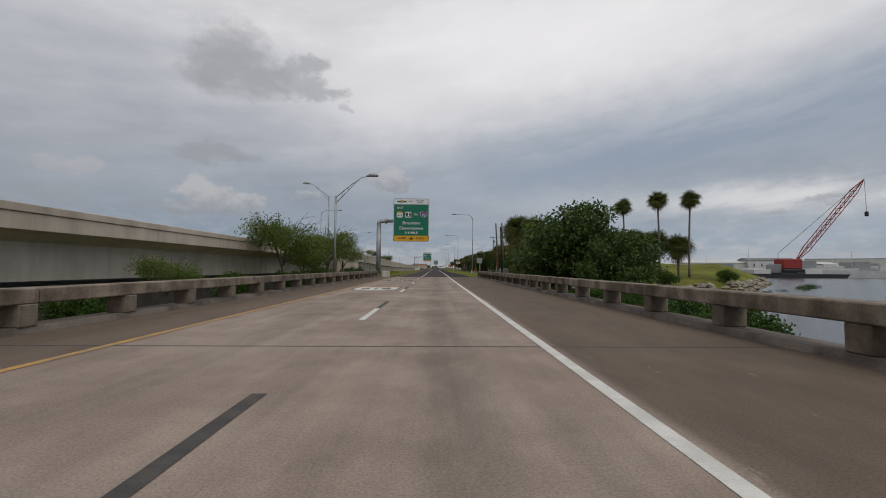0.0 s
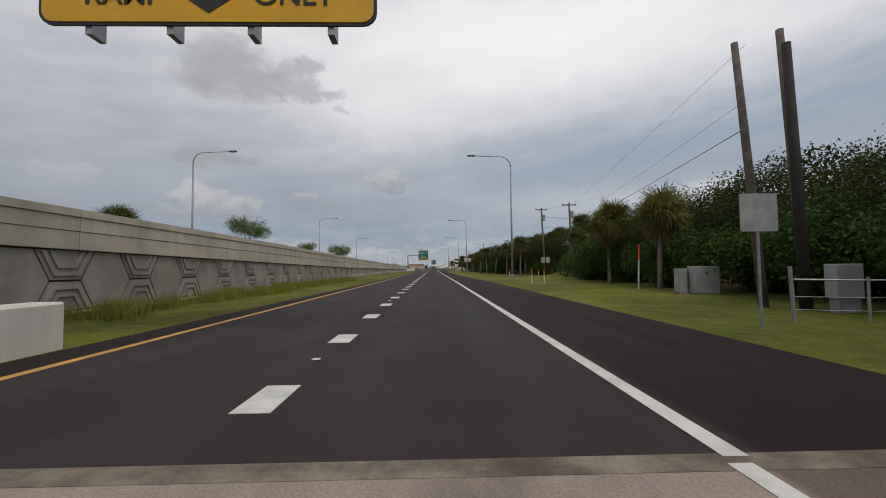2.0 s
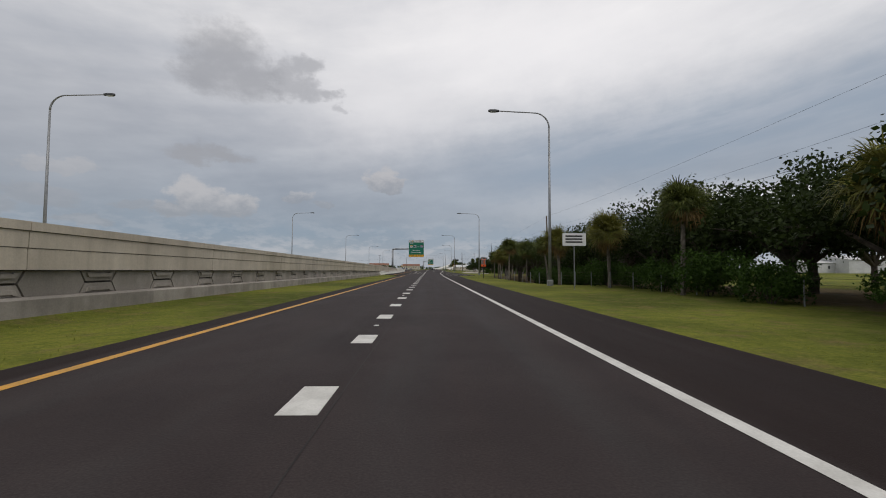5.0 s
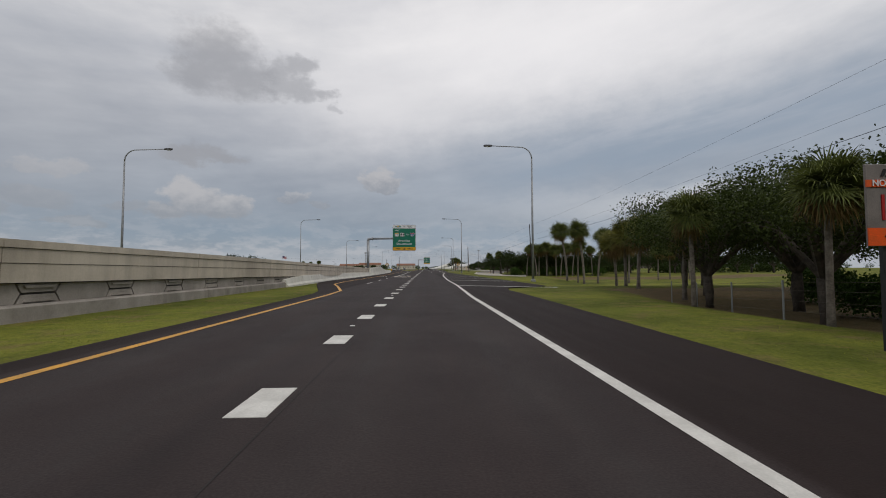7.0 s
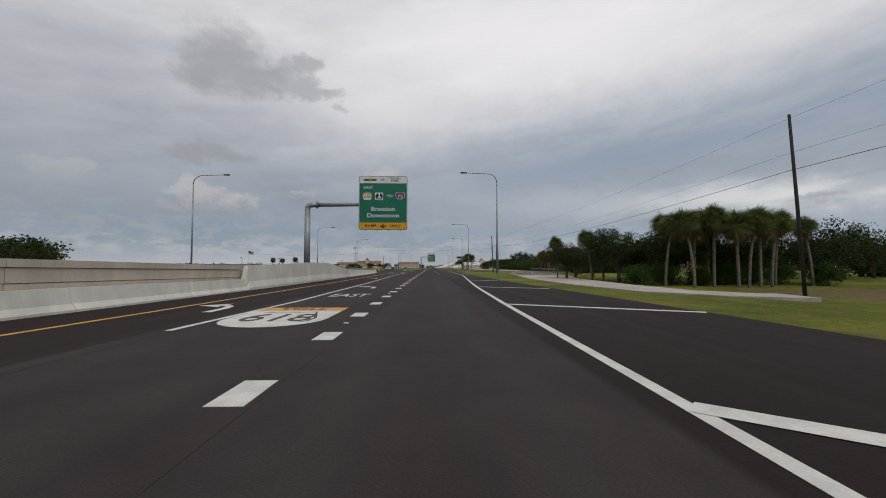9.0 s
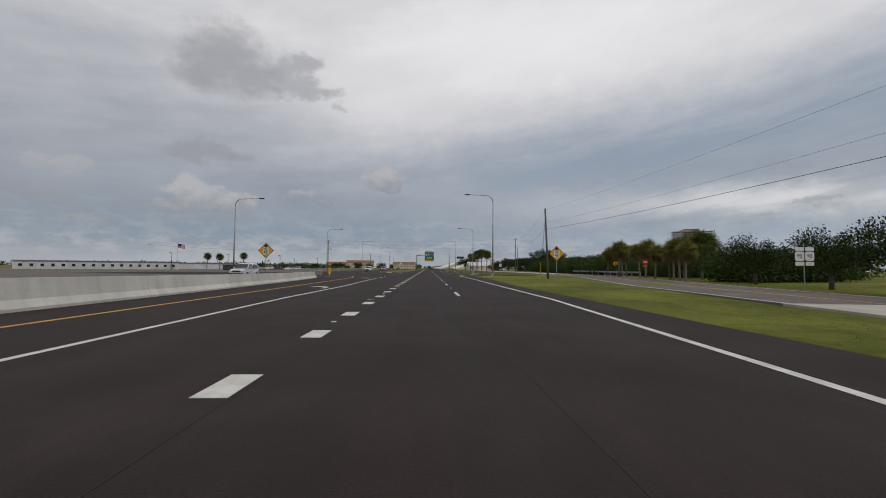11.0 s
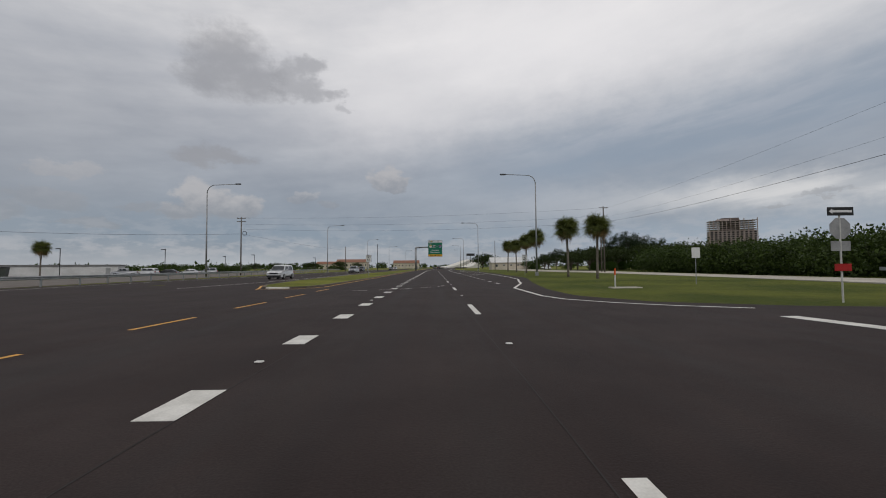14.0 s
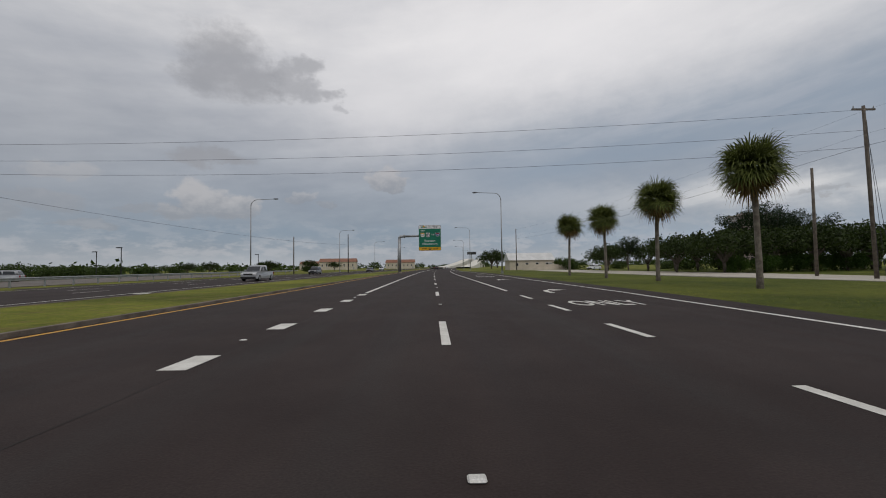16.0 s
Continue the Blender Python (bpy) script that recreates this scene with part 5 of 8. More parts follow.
    sign_plate(ob, "mark_picture", [(x0 + 1.6 * s, zs - 0.2), (x0 + 2.27 * s, zs - 0.2), (x0 + 2.27 * s, zs + 0.15), (x0 + 2.1 * s, zs + 0.36), (x0 + 1.95 * s, zs + 0.1), (x0 + 1.78 * s, zs + 0.36), (x0 + 1.6 * s, zs + 0.12)], g - 0.006, MAT_SIGN_BLACK, "black skyline shape")
    sign_plate(ob, "mark_path", [(x0 + 1.85 * s, zs - 0.2), (x0 + 2.1 * s, zs - 0.2), (x0 + 2.0 * s, zs + 0.2), (x0 + 1.94 * s, zs + 0.2)], g - 0.010, MAT_SIGN_WHITE)
    sign_plate(ob, "mark_bar", [(x0 + 1.62 * s, zs - 0.38), (x0 + 2.25 * s, zs - 0.38), (x0 + 2.25 * s, zs - 0.27), (x0 + 1.62 * s, zs - 0.27)], g - 0.006, MAT_SIGN_BLACK, "bar in place of a name")
    bold("TO", 0.36 * s, MAT_SIGN_WHITE, ob, (x0 + 2.95 * s, g, zs), 1.1)
    sign_plate(ob, "interstate_rim", shield_outline(x0 + 3.95 * s, zs, 0.92 * s, 0.92), g, MAT_SIGN_WHITE)
    sign_plate(ob, "interstate_shield", shield_outline(x0 + 3.95 * s, zs, 0.84 * s, 0.84), g - 0.006, MAT_SIGN_BLUE, "blue interstate shield")
    sign_plate(ob, "interstate_band", [(x0 + 3.56 * s, zs + 0.2), (x0 + 4.34 * s, zs + 0.2), (x0 + 4.34 * s, zs + 0.34), (x0 + 3.56 * s, zs + 0.34)], g - 0.010, MAT_SIGN_RED)
    bold("75", 0.5 * s, MAT_SIGN_WHITE, ob, (x0 + 3.95 * s, g - 0.010, zs - 0.08), 1.1)
    lift = 0.60 if mile else 0.66
    bold("Brandon", 0.56 * s, MAT_SIGN_WHITE, ob, (c, g, body1 - lift * bh), 1.2)
    bold("Downtown", 0.56 * s, MAT_SIGN_WHITE, ob, (c, g, body1 - (lift + 0.165) * bh), 1.2)
    if mile:
        bold("1/4 MILE", 0.42 * s, MAT_SIGN_WHITE, ob, (c, g, body1 - 0.91 * bh), 1.15)
    zl = z + low / 2 + 0.02
    bold("RAMP", 0.36 * s, MAT_SIGN_BLACK, ob, (x0 + 1.15 * s, g, zl), 1.15)
    bold("ONLY", 0.36 * s, MAT_SIGN_BLACK, ob, (x1 - 1.15 * s, g, zl), 1.15)
    sign_plate(ob, "down_arrow", [(c - 0.06, zl + 0.26), (c + 0.06, zl + 0.26), (c + 0.09, zl - 0.02), (c + 0.38, zl + 0.1), (c + 0.36, zl - 0.02), (c, zl - 0.26), (c - 0.36, zl - 0.02), (c - 0.38, zl + 0.1), (c - 0.09, zl - 0.02)], g, MAT_SIGN_BLACK, "black down arrow")
    return ob


guide_sign((-6.15, 62.0, 5.12), 5.2, 6.3, -8.35, 8.0, True, "tall green overhead guide sign on a galvanised cantilever mast", "overhead guide signs")
guide_sign((-8.15, 298.6, 5.68), 5.65, 6.3, -14.2, 8.5, False, "tall green overhead guide sign on a long cantilever arm", "overhead guide signs")
guide_sign((-1.3, 531.0, 4.9), 4.9, 5.6, -5.6, 8.0, False, "far green overhead guide sign over the carriageway", "overhead guide signs")


# ---------------------------------------------------------------- small signs and posts
def post_sign(name, at, tall, label, category, group="", turn=0.0, post=MAT_GALV):
    ob = thing(name, at, label, category, group, turn)
    bm = bmesh.new()
    tube(bm, [(0, 0.04, -0.3), (0, 0.04, tall)], 0.032, 6)
    part("post", bm, post, ob)
    return ob


def advisory(at):
    ob = post_sign("warning_sign", at, 3.1, "yellow diamond warning sign of a speed limit 45 ahead", "road sign", "speed warning signs")
    z, r = 2.6, 0.65
    sign_plate(ob, "edge", [(0, z - r), (r, z), (0, z + r), (-r, z)], -0.01, MAT_SIGN_BLACK)
    sign_plate(ob, "panel", [(0, z - r + 0.05), (r - 0.05, z), (0, z + r - 0.05), (-r + 0.05, z)], -0.02, MAT_SIGN_YELLOW, "yellow diamond")
    sign_plate(ob, "arrow", [(-0.1, z + 0.29), (0.1, z + 0.29), (0.1, z + 0.37), (0.2, z + 0.37), (0, z + 0.54), (-0.2, z + 0.37), (-0.1, z + 0.37)], -0.03, MAT_SIGN_BLACK)
    sign_plate(ob, "limit_plate", rounded(-0.24, 0.24, z - 0.33, z + 0.25, 0.05), -0.03, MAT_SIGN_WHITE, "white limit plate")
    lettering("SPEED", 0.13, MAT_SIGN_BLACK, ob, (0, -0.036, z + 0.17))
    lettering("LIMIT", 0.13, MAT_SIGN_BLACK, ob, (0, -0.036, z + 0.05))
    lettering("45", 0.36, MAT_SIGN_BLACK, ob, (0, -0.036, z - 0.16))


def limit_sign(at, group):
    ob = post_sign("speed_limit_sign", at, 2.95, "white rectangular speed limit 45 sign on a thin post", "road sign", group)
    sign_plate(ob, "panel", rounded(-0.38, 0.38, 2.0, 3.0, 0.06), -0.01, MAT_SIGN_BLACK)
    sign_plate(ob, "face", rounded(-0.36, 0.36, 2.02, 2.98, 0.05), -0.02, MAT_SIGN_WHITE, "white face")
    lettering("SPEED", 0.22, MAT_SIGN_BLACK, ob, (0, -0.026, 2.84))
    lettering("LIMIT", 0.22, MAT_SIGN_BLACK, ob, (0, -0.026, 2.62))
    lettering("45", 0.5, MAT_SIGN_BLACK, ob, (0, -0.026, 2.28), 1.05)


advisory((11.1, 338.8, 0))
advisory((-13.15, 339.7, 0.05))
limit_sign((13.9, 446.4, 0), "speed limit signs")
limit_sign((-8.6, 445.2, 0.1), "speed limit signs")


def plain_sign(at, w, h, z, material, label, back=False):
    ob = post_sign("roadside_sign", at, z + h, label, "road sign")
    sign_plate(ob, "panel", rounded(-w / 2, w / 2, z, z + h, 0.04), -0.02 if not back else 0.06, material, "plain sheet")
    return ob


plain_sign((6.75, 64.2, 0), 0.8, 0.8, 2.0, MAT_SIGN_BACK, "bare aluminium back of a roadside sign by the rail")
s = plain_sign((9.2, 168.0, 0), 1.6, 0.85, 2.9, MAT_SIGN_WHITE, "white roadside sign beside the lamp post")
for k in range(3):
    sign_plate(s, "text_bar", [(-0.6, 3.1 + 0.2 * k), (0.55, 3.1 + 0.2 * k), (0.55, 3.2 + 0.2 * k), (-0.6, 3.2 + 0.2 * k)], -0.03, MAT_SIGN_BLACK)
s = plain_sign((22.5, 322, 0), 0.6, 1.0, 1.9, MAT_SIGN_WHITE, "white route marker beside the frontage road")
s = thing("route_marker", (26.2, 332, 0), "white route 92 shields on a twin plate", "road sign")
bm = bmesh.new()
tube(bm, [(0, 0.05, -0.3), (0, 0.05, 3.2)], 0.035, 6)
part("post", bm, MAT_GALV, s)
for dx in (-0.36, 0.36):
    sign_plate(s, "shield", rounded(dx - 0.32, dx + 0.32, 2.0, 2.65, 0.15), -0.02, MAT_SIGN_WHITE)
    lettering("92", 0.36, MAT_SIGN_BLACK, s, (dx, -0.03, 2.32))
    sign_plate(s, "plate", rounded(dx - 0.3, dx + 0.3, 2.7, 2.95, 0.04), -0.02, MAT_SIGN_WHITE)
    sign_plate(s, "plate", rounded(dx - 0.3, dx + 0.3, 1.68, 1.95, 0.04), -0.02, MAT_SIGN_WHITE)
s = post_sign("no_entry_sign", (33.6, 367.5, 0), 2.9, "red round no-entry sign with a white bar on a post", "road sign")
sign_plate(s, "disc", [(0.42 * math.cos(0.3142 * k), 2.5 + 0.42 * math.sin(0.3142 * k)) for k in range(20)], -0.02, MAT_SIGN_RED, "red disc")
sign_plate(s, "bar", [(-0.3, 2.43), (0.3, 2.43), (0.3, 2.57), (-0.3, 2.57)], -0.03, MAT_SIGN_WHITE)
sign_plate(s, "plate", [(-0.32, 1.75), (0.32, 1.75), (0.32, 2.02), (-0.32, 2.02)], -0.02, MAT_ORANGE)

# temporary event sign
s = thing("event_sign", (7.35, 201.2, -0.1), "tall grey and orange temporary event sign with an arrow", "road sign")
bm = bmesh.new()
box(bm, -0.045, 0.045, 0.03, 0.1, -0.3, 2.0)
part("post", bm, MAT_TRIM, s, "black post")
bm = bmesh.new()
box(bm, -0.35, 0.35, -0.02, 0.02, 1.75, 3.1, 0.01)
part("panel", bm, surface("taupe_sign_board", (0.20, 0.175, 0.16), 0.5, bump=0.02), s, "grey-brown panel")
for z0, z1, m in ((2.72, 2.84, MAT_ORANGE), (1.76, 2.05, MAT_ORANGE)):
    sign_plate(s, "orange_band", [(-0.35, z0), (0.35, z0), (0.35, z1), (-0.35, z1)], -0.034, m)
lettering("NORTH", 0.15, MAT_SIGN_WHITE, s, (0, -0.045, 2.78))
sign_plate(s, "arrow", [(-0.03, 1.8), (0.03, 1.8), (0.03, 1.9), (0.09, 1.9), (0, 2.02), (-0.09, 1.9), (-0.03, 1.9)], -0.045, MAT_SIGN_BLACK)
for k in range(3):
    sign_plate(s, "slanted_bar", [(-0.1 + 0.09 * k, 2.9), (-0.04 + 0.09 * k, 2.9), (0.02 + 0.09 * k, 3.02), (-0.04 + 0.09 * k, 3.02)], -0.034, MAT_SIGN_BLACK)
sign_plate(s, "text_bar", [(0.02, 2.15), (0.16, 2.15), (0.16, 2.62), (0.02, 2.62)], -0.034, MAT_ORANGE, "upright orange word bar")
sign_plate(s, "text_bar", [(-0.1, 2.18), (-0.05, 2.18), (-0.05, 2.6), (-0.1, 2.6)], -0.034, MAT_SIGN_RED)


def marker_post(at, tall, label, lean=0.0):
    ob = thing("marker_post", at, label, "marker post", "orange-topped marker posts")
    bm = bmesh.new()
    tube(bm, [(0, 0, -0.2), (lean * 0.65, 0, tall * 0.65)], 0.045, 8)
    part("stake", bm, MAT_WHITE_PLASTIC, ob, "white plastic stake")
    bm = bmesh.new()
    tube(bm, [(lean * 0.65, 0, tall * 0.65), (lean, 0, tall)], 0.05, 8)
    part("cap", bm, MAT_ORANGE, ob, "orange cap")


for x, y, t in ((7.66, 88.6, 1.15), (8.64, 88.6, 1.1), (10.75, 115.4, 1.0), (19.0, 117.5, 2.0), (15.6, 118.2, 0.9), (12.45, 381.1, 1.25), (12.0, 411.3, 1.2)):
    marker_post((x, y, land(x, y)), t, "white plastic marker post with an orange top")
marker_post((11.4, 79.0, 0), 2.5, "tall leaning marker stake with orange foot", 0.1)
for x, y, w, d in ((9.2, 88.1, 3.0, 0.3), (12.4, 379.2, 2.6, 1.0), (12.3, 410.6, 1.8, 0.8), (10.6, 376.5, 1.6, 1.0)):
    bm = bmesh.new()
    box(bm, x - w / 2, x + w / 2, y - d / 2, y + d / 2, -0.2, -0.01, 0.02)
    tagged(new("concrete_pad", finish("concrete_pad", bm, MAT_PALE_ROAD)), "small flat concrete pad set in the grass", "concrete pad")
s = thing("delineator", (-13.7, 365.2, 0), "yellow flat delineator paddle on a short white post", "delineator")
bm = bmesh.new()
tube(bm, [(0, 0, 0), (0, 0, 0.35)], 0.04, 6)
part("post", bm, MAT_WHITE_PLASTIC, s)
bm = bmesh.new()
box(bm, -0.2, 0.2, -0.03, 0.03, 0.35, 1.25, 0.02)
part("paddle", bm, MAT_SIGN_YELLOW, s)
for x, y in ((16.2, 363.3), (16.45, 364.0)):
    s = thing("guy_marker", (x, y, 0), "slim yellow guy-wire guard beside the pole", "guy marker", "yellow guy guards")
    bm = bmesh.new()
    tube(bm, [(0, 0, -0.1), (0.1, -0.05, 2.2)], 0.028, 6)
    part("sleeve", bm, MAT_SIGN_YELLOW, s)
# corner signs by the side street
s = post_sign("corner_sign", (15.0, 399.5, 0), 3.3, "white corner post with a one-way blade and back plates", "road sign", post=MAT_WHITE_PLASTIC)
bm = bmesh.new()
box(bm, -0.48, 0.48, -0.02, 0.0, 3.0, 3.3, 0.01)
part("blade", bm, MAT_SIGN_BLACK, s, "black one-way blade")
sign_plate(s, "blade_arrow", [(-0.42, 3.15), (-0.3, 3.24), (-0.3, 3.19), (0.4, 3.19), (0.4, 3.11), (-0.3, 3.11), (-0.3, 3.06)], -0.03, MAT_SIGN_WHITE)
sign_plate(s, "stop_back", [(0.4 * math.cos(math.radians(22.5 + 45 * k)), 2.55 + 0.4 * math.sin(math.radians(22.5 + 45 * k))) for k in range(8)], 0.02, MAT_SIGN_BACK, "bare back of an octagon")
bm = bmesh.new()
box(bm, -0.35, 0.35, 0.02, 0.04, 1.75, 2.1)
part("plate", bm, MAT_SIGN_BACK, s)
bm = bmesh.new()
box(bm, -0.3, 0.3, -0.03, -0.01, 1.05, 1.3)
part("red_plate", bm, MAT_SIGN_RED, s, "small red plate")
s = post_sign("corner_sign", (14.3, 384.8, 0), 2.75, "thin post with a black one-way blade", "road sign")
bm = bmesh.new()
box(bm, -0.45, 0.45, -0.02, 0.0, 2.5, 2.75, 0.01)
part("blade", bm, MAT_SIGN_BLACK, s)
sign_plate(s, "blade_arrow", [(-0.4, 2.62), (-0.28, 2.71), (-0.28, 2.66), (0.38, 2.66), (0.38, 2.58), (-0.28, 2.58), (-0.28, 2.53)], -0.03, MAT_SIGN_WHITE)
plain_sign((19.5, 415, 0), 0.6, 0.75, 1.8, MAT_SIGN_WHITE, "white roadside sign beyond the corner")
s = plain_sign((43, 398, 0), 1.5, 0.85, 2.2, MAT_SIGN_YELLOW, "yellow two-way arrow sign behind the guard rail")
sign_plate(s, "arrow", [(-0.55, 2.62), (-0.3, 2.82), (-0.3, 2.69), (0.3, 2.69), (0.3, 2.82), (0.55, 2.62), (0.3, 2.42), (0.3, 2.55), (-0.3, 2.55), (-0.3, 2.42)], -0.03, MAT_SIGN_BLACK)

# ---------------------------------------------------------------- utility poles, boxes and wires
def utility_pole(at, tall, label, lean=(0, 0), dark=False, arm=True, can=False, thick=0.15):
    ob = thing("utility_pole", at, label, "utility pole", "utility poles")
    bm = bmesh.new()
    tube(bm, [(0, 0, -0.5), (lean[0] * 0.5, lean[1] * 0.5, tall * 0.5), (lean[0], lean[1], tall)], [thick, thick * 0.88, thick * 0.72], 10)
    part("shaft", bm, MAT_DARK_TIMBER if dark else MAT_TIMBER, ob, "", True)
    if arm:
        bm = bmesh.new()
        box(bm, lean[0] - 0.9, lean[0] + 0.9, lean[1] - 0.06, lean[1] + 0.06, tall - 0.35, tall - 0.22)
        part("crossarm", bm, MAT_TIMBER, ob)
        for dx in (-0.8, 0.0, 0.8):
            bm = bmesh.new()
            tube(bm, [(lean[0] + dx, lean[1], tall - 0.22), (lean[0] + dx, lean[1], tall - 0.02)], [0.05, 0.03], 6)
            part("insulator", bm, MAT_CABINET, ob)
    if can:
        bm = bmesh.new()
        tube(bm, [(lean[0] + 0.35, lean[1], tall - 1.9), (lean[0] + 0.35, lean[1], tall - 1.85), (lean[0] + 0.35, lean[1], tall - 1.1), (lean[0] + 0.35, lean[1], tall - 1.02)], [0.2, 0.24, 0.24, 0.16], 12)
        part("transformer", bm, MAT_CABINET, ob, "grey transformer can")
    return ob


utility_pole((10.3, 68.6, 0), 8.6, "leaning weathered timber pole behind the rail", (-0.4, 0.3), False, False)
utility_pole((10.75, 67.6, 0), 7.9, "black creosoted pole stub beside a taller pole", (-0.25, 0), True, False, thick=0.17)
utility_pole((11.05, 67.9, 0), 8.6, "grey timber pole beside service boxes", (-0.3, 0.2), False, False)
utility_pole((17.4, 108.0, 0.1), 9.2, "timber utility pole with a transformer can", (-0.3, 0), can=True)
utility_pole((16.6, 118.2, 0.1), 10.0, "timber utility pole with crossarm and transformer", (-0.35, 0), can=True)
utility_pole((18.6, 207.1, -0.6), 10.5, "timber utility pole above the palms", (-0.3, 0), arm=False)
utility_pole((19.0, 270.0, 0), 9.2, "slim leaning timber utility pole beside the drive", (-0.35, 0.2), True, False, thick=0.095)
utility_pole((17.2, 362.6, 0), 9.8, "weathered timber utility pole with guy wires", (-0.4, 0), arm=False, thick=0.155)
utility_pole((34.6, 468.5, 0), 13.2, "tall timber utility pole with crossarm", (0.2, 0.5))
utility_pole((37.0, 476, 0), 10.0, "timber pole stub beside a taller pole", (0.0, 0), arm=False)
ob = utility_pole((-39.1, 473.0, 0), 12.0, "timber utility pole with double crossarms", (0, 0), thick=0.14)
bm = bmesh.new()
box(bm, -0.9, 0.9, -0.06, 0.06, 11.0, 11.13)
part("crossarm", bm, MAT_TIMBER, ob)
bm = bmesh.new()
tube(bm, [(0.75 + 0.42 * math.cos(0.524 * k), -0.1, 8.6 + 0.42 * math.sin(0.524 * k)) for k in range(13)], 0.05, 5)
part("cable_coil", bm, MAT_WIRE, ob, "coiled spare black cable")
utility_pole((-22.5, 560, 0), 11.0, "slim dark utility pole beyond the oncoming lanes", (0, 0), True, False)
utility_pole((-31.5, 540, 0), 9.0, "slim utility pole beyond the oncoming lanes", (0, 0), False, False)
utility_pole((26, 560, 0), 12.0, "far timber utility pole by the park houses", (0, 0), False, False)
for x, y, w, d, z0, z1 in ((11.15, 74.5, 0.4, 0.4, 0.1, 1.15), (12.0, 74.2, 1.15, 0.55, 0.04, 1.25)):
    ob = thing("cabinet", (x, y, 0), "grey steel utility cabinet on a pad in the grass", "utility cabinet", "utility cabinets")
    bm = bmesh.new()
    box(bm, -w / 2, w / 2, -d / 2, d / 2, z0, z1, 0.02)
    part("body", bm, MAT_CABINET, ob)
    bm = bmesh.new()
    box(bm, -w / 2 + 0.03, -0.01, -d / 2 - 0.012, -d / 2, z0 + 0.05, z1 - 0.05)
    part("door", bm, MAT_CABINET, ob)
    bm = bmesh.new()
    box(bm, -w / 2 - 0.04, w / 2 + 0.04, -d / 2 - 0.04, d / 2 + 0.04, -0.1, z0)
    part("plinth", bm, MAT_OLD_CONCRETE, ob)
for x, y in ((11.2, 66.9),):
    ob = thing("service_box", (x, y, 0), "grey steel service box at the foot of the poles", "service box", "service boxes")
    bm = bmesh.new()
    box(bm, -0.38, 0.38, -0.2, 0.2, 0.35, 1.3, 0.02)
    part("body", bm, MAT_CABINET, ob)
    bm = bmesh.new()
    box(bm, -0.3, 0.3, -0.15, 0.15, -0.1, 0.36)
    part("leg", bm, MAT_GALV, ob)
ob = thing("service_box", (16.35, 117.9, 1.9), "grey meter boxes fixed to the utility pole", "service box")
for dx in (-0.42, 0.28):
    bm = bmesh.new()
    box(bm, dx, dx + 0.55, -0.32, -0.1, 0, 0.8, 0.02)
    part("body", bm, MAT_CABINET, ob)


def wire(a, b, sag, r=0.014):
    a, b = Vector(a), Vector(b)
    ob = tagged(new("overhead_wire"), "thin black overhead wire between utility poles", "wire", "overhead wires")
    bm = bmesh.new()
    tube(bm, [tuple(a.lerp(b, k / 14) - Vector((0, 0, 4 * sag * (k / 14) * (1 - k / 14)))) for k in range(15)], r, 5)
    part("strand", bm, MAT_WIRE, ob)


LINE = [((10.2, 68.8), 8.5), ((17.1, 108), 8.9), ((16.3, 118.2), 9.8), ((18.3, 207.1), 9.8), ((18.65, 270.2), 9.0), ((16.8, 362.6), 9.6), ((34.8, 469), 12.8), ((26, 560), 11.8)]
for (p, z), (q, w) in zip(LINE, LINE[1:]):
    far = math.dist(p, q)
    for drop, r in ((0.0, 0.006), (2.0, 0.006), (3.0, 0.014)):
        if drop and far < 15 and drop < 3:
            continue
        wire((*p, z - drop * 0.9), (*q, w - drop * 0.9), far * far / 9000, r)
for dz, sag in ((0.0, 0.7), (1.6, 0.8), (2.9, 0.9)):
    wire((34.8, 469, 12.9 - dz), (-39.1, 473, 11.8 - dz * 0.8), sag, 0.011)
wire((-39.1, 473, 8.5), (-22.5, 560, 8.0), 1.0, 0.014)
wire((-39.1, 473, 8.5), (-75, 420, 7.0), 1.0, 0.02)
wire((17.4, 108.2, 8.0), (40, 120, 9.5), 0.6, 0.02)
wire((16.6, 118.4, 8.8), (45, 128, 9.5), 0.6, 0.02)
for k in range(3):
    wire((16.85, 362.6, 9.3 - 0.4 * k), (16.2 + 0.25 * k, 363.3 + 0.7 * k, 0.2), 0.0, 0.009)
    wire((34.8, 468.8, 12.0 - 0.5 * k), (32.6 + 0.5 * k, 466.5, 0.2), 0.0, 0.014)


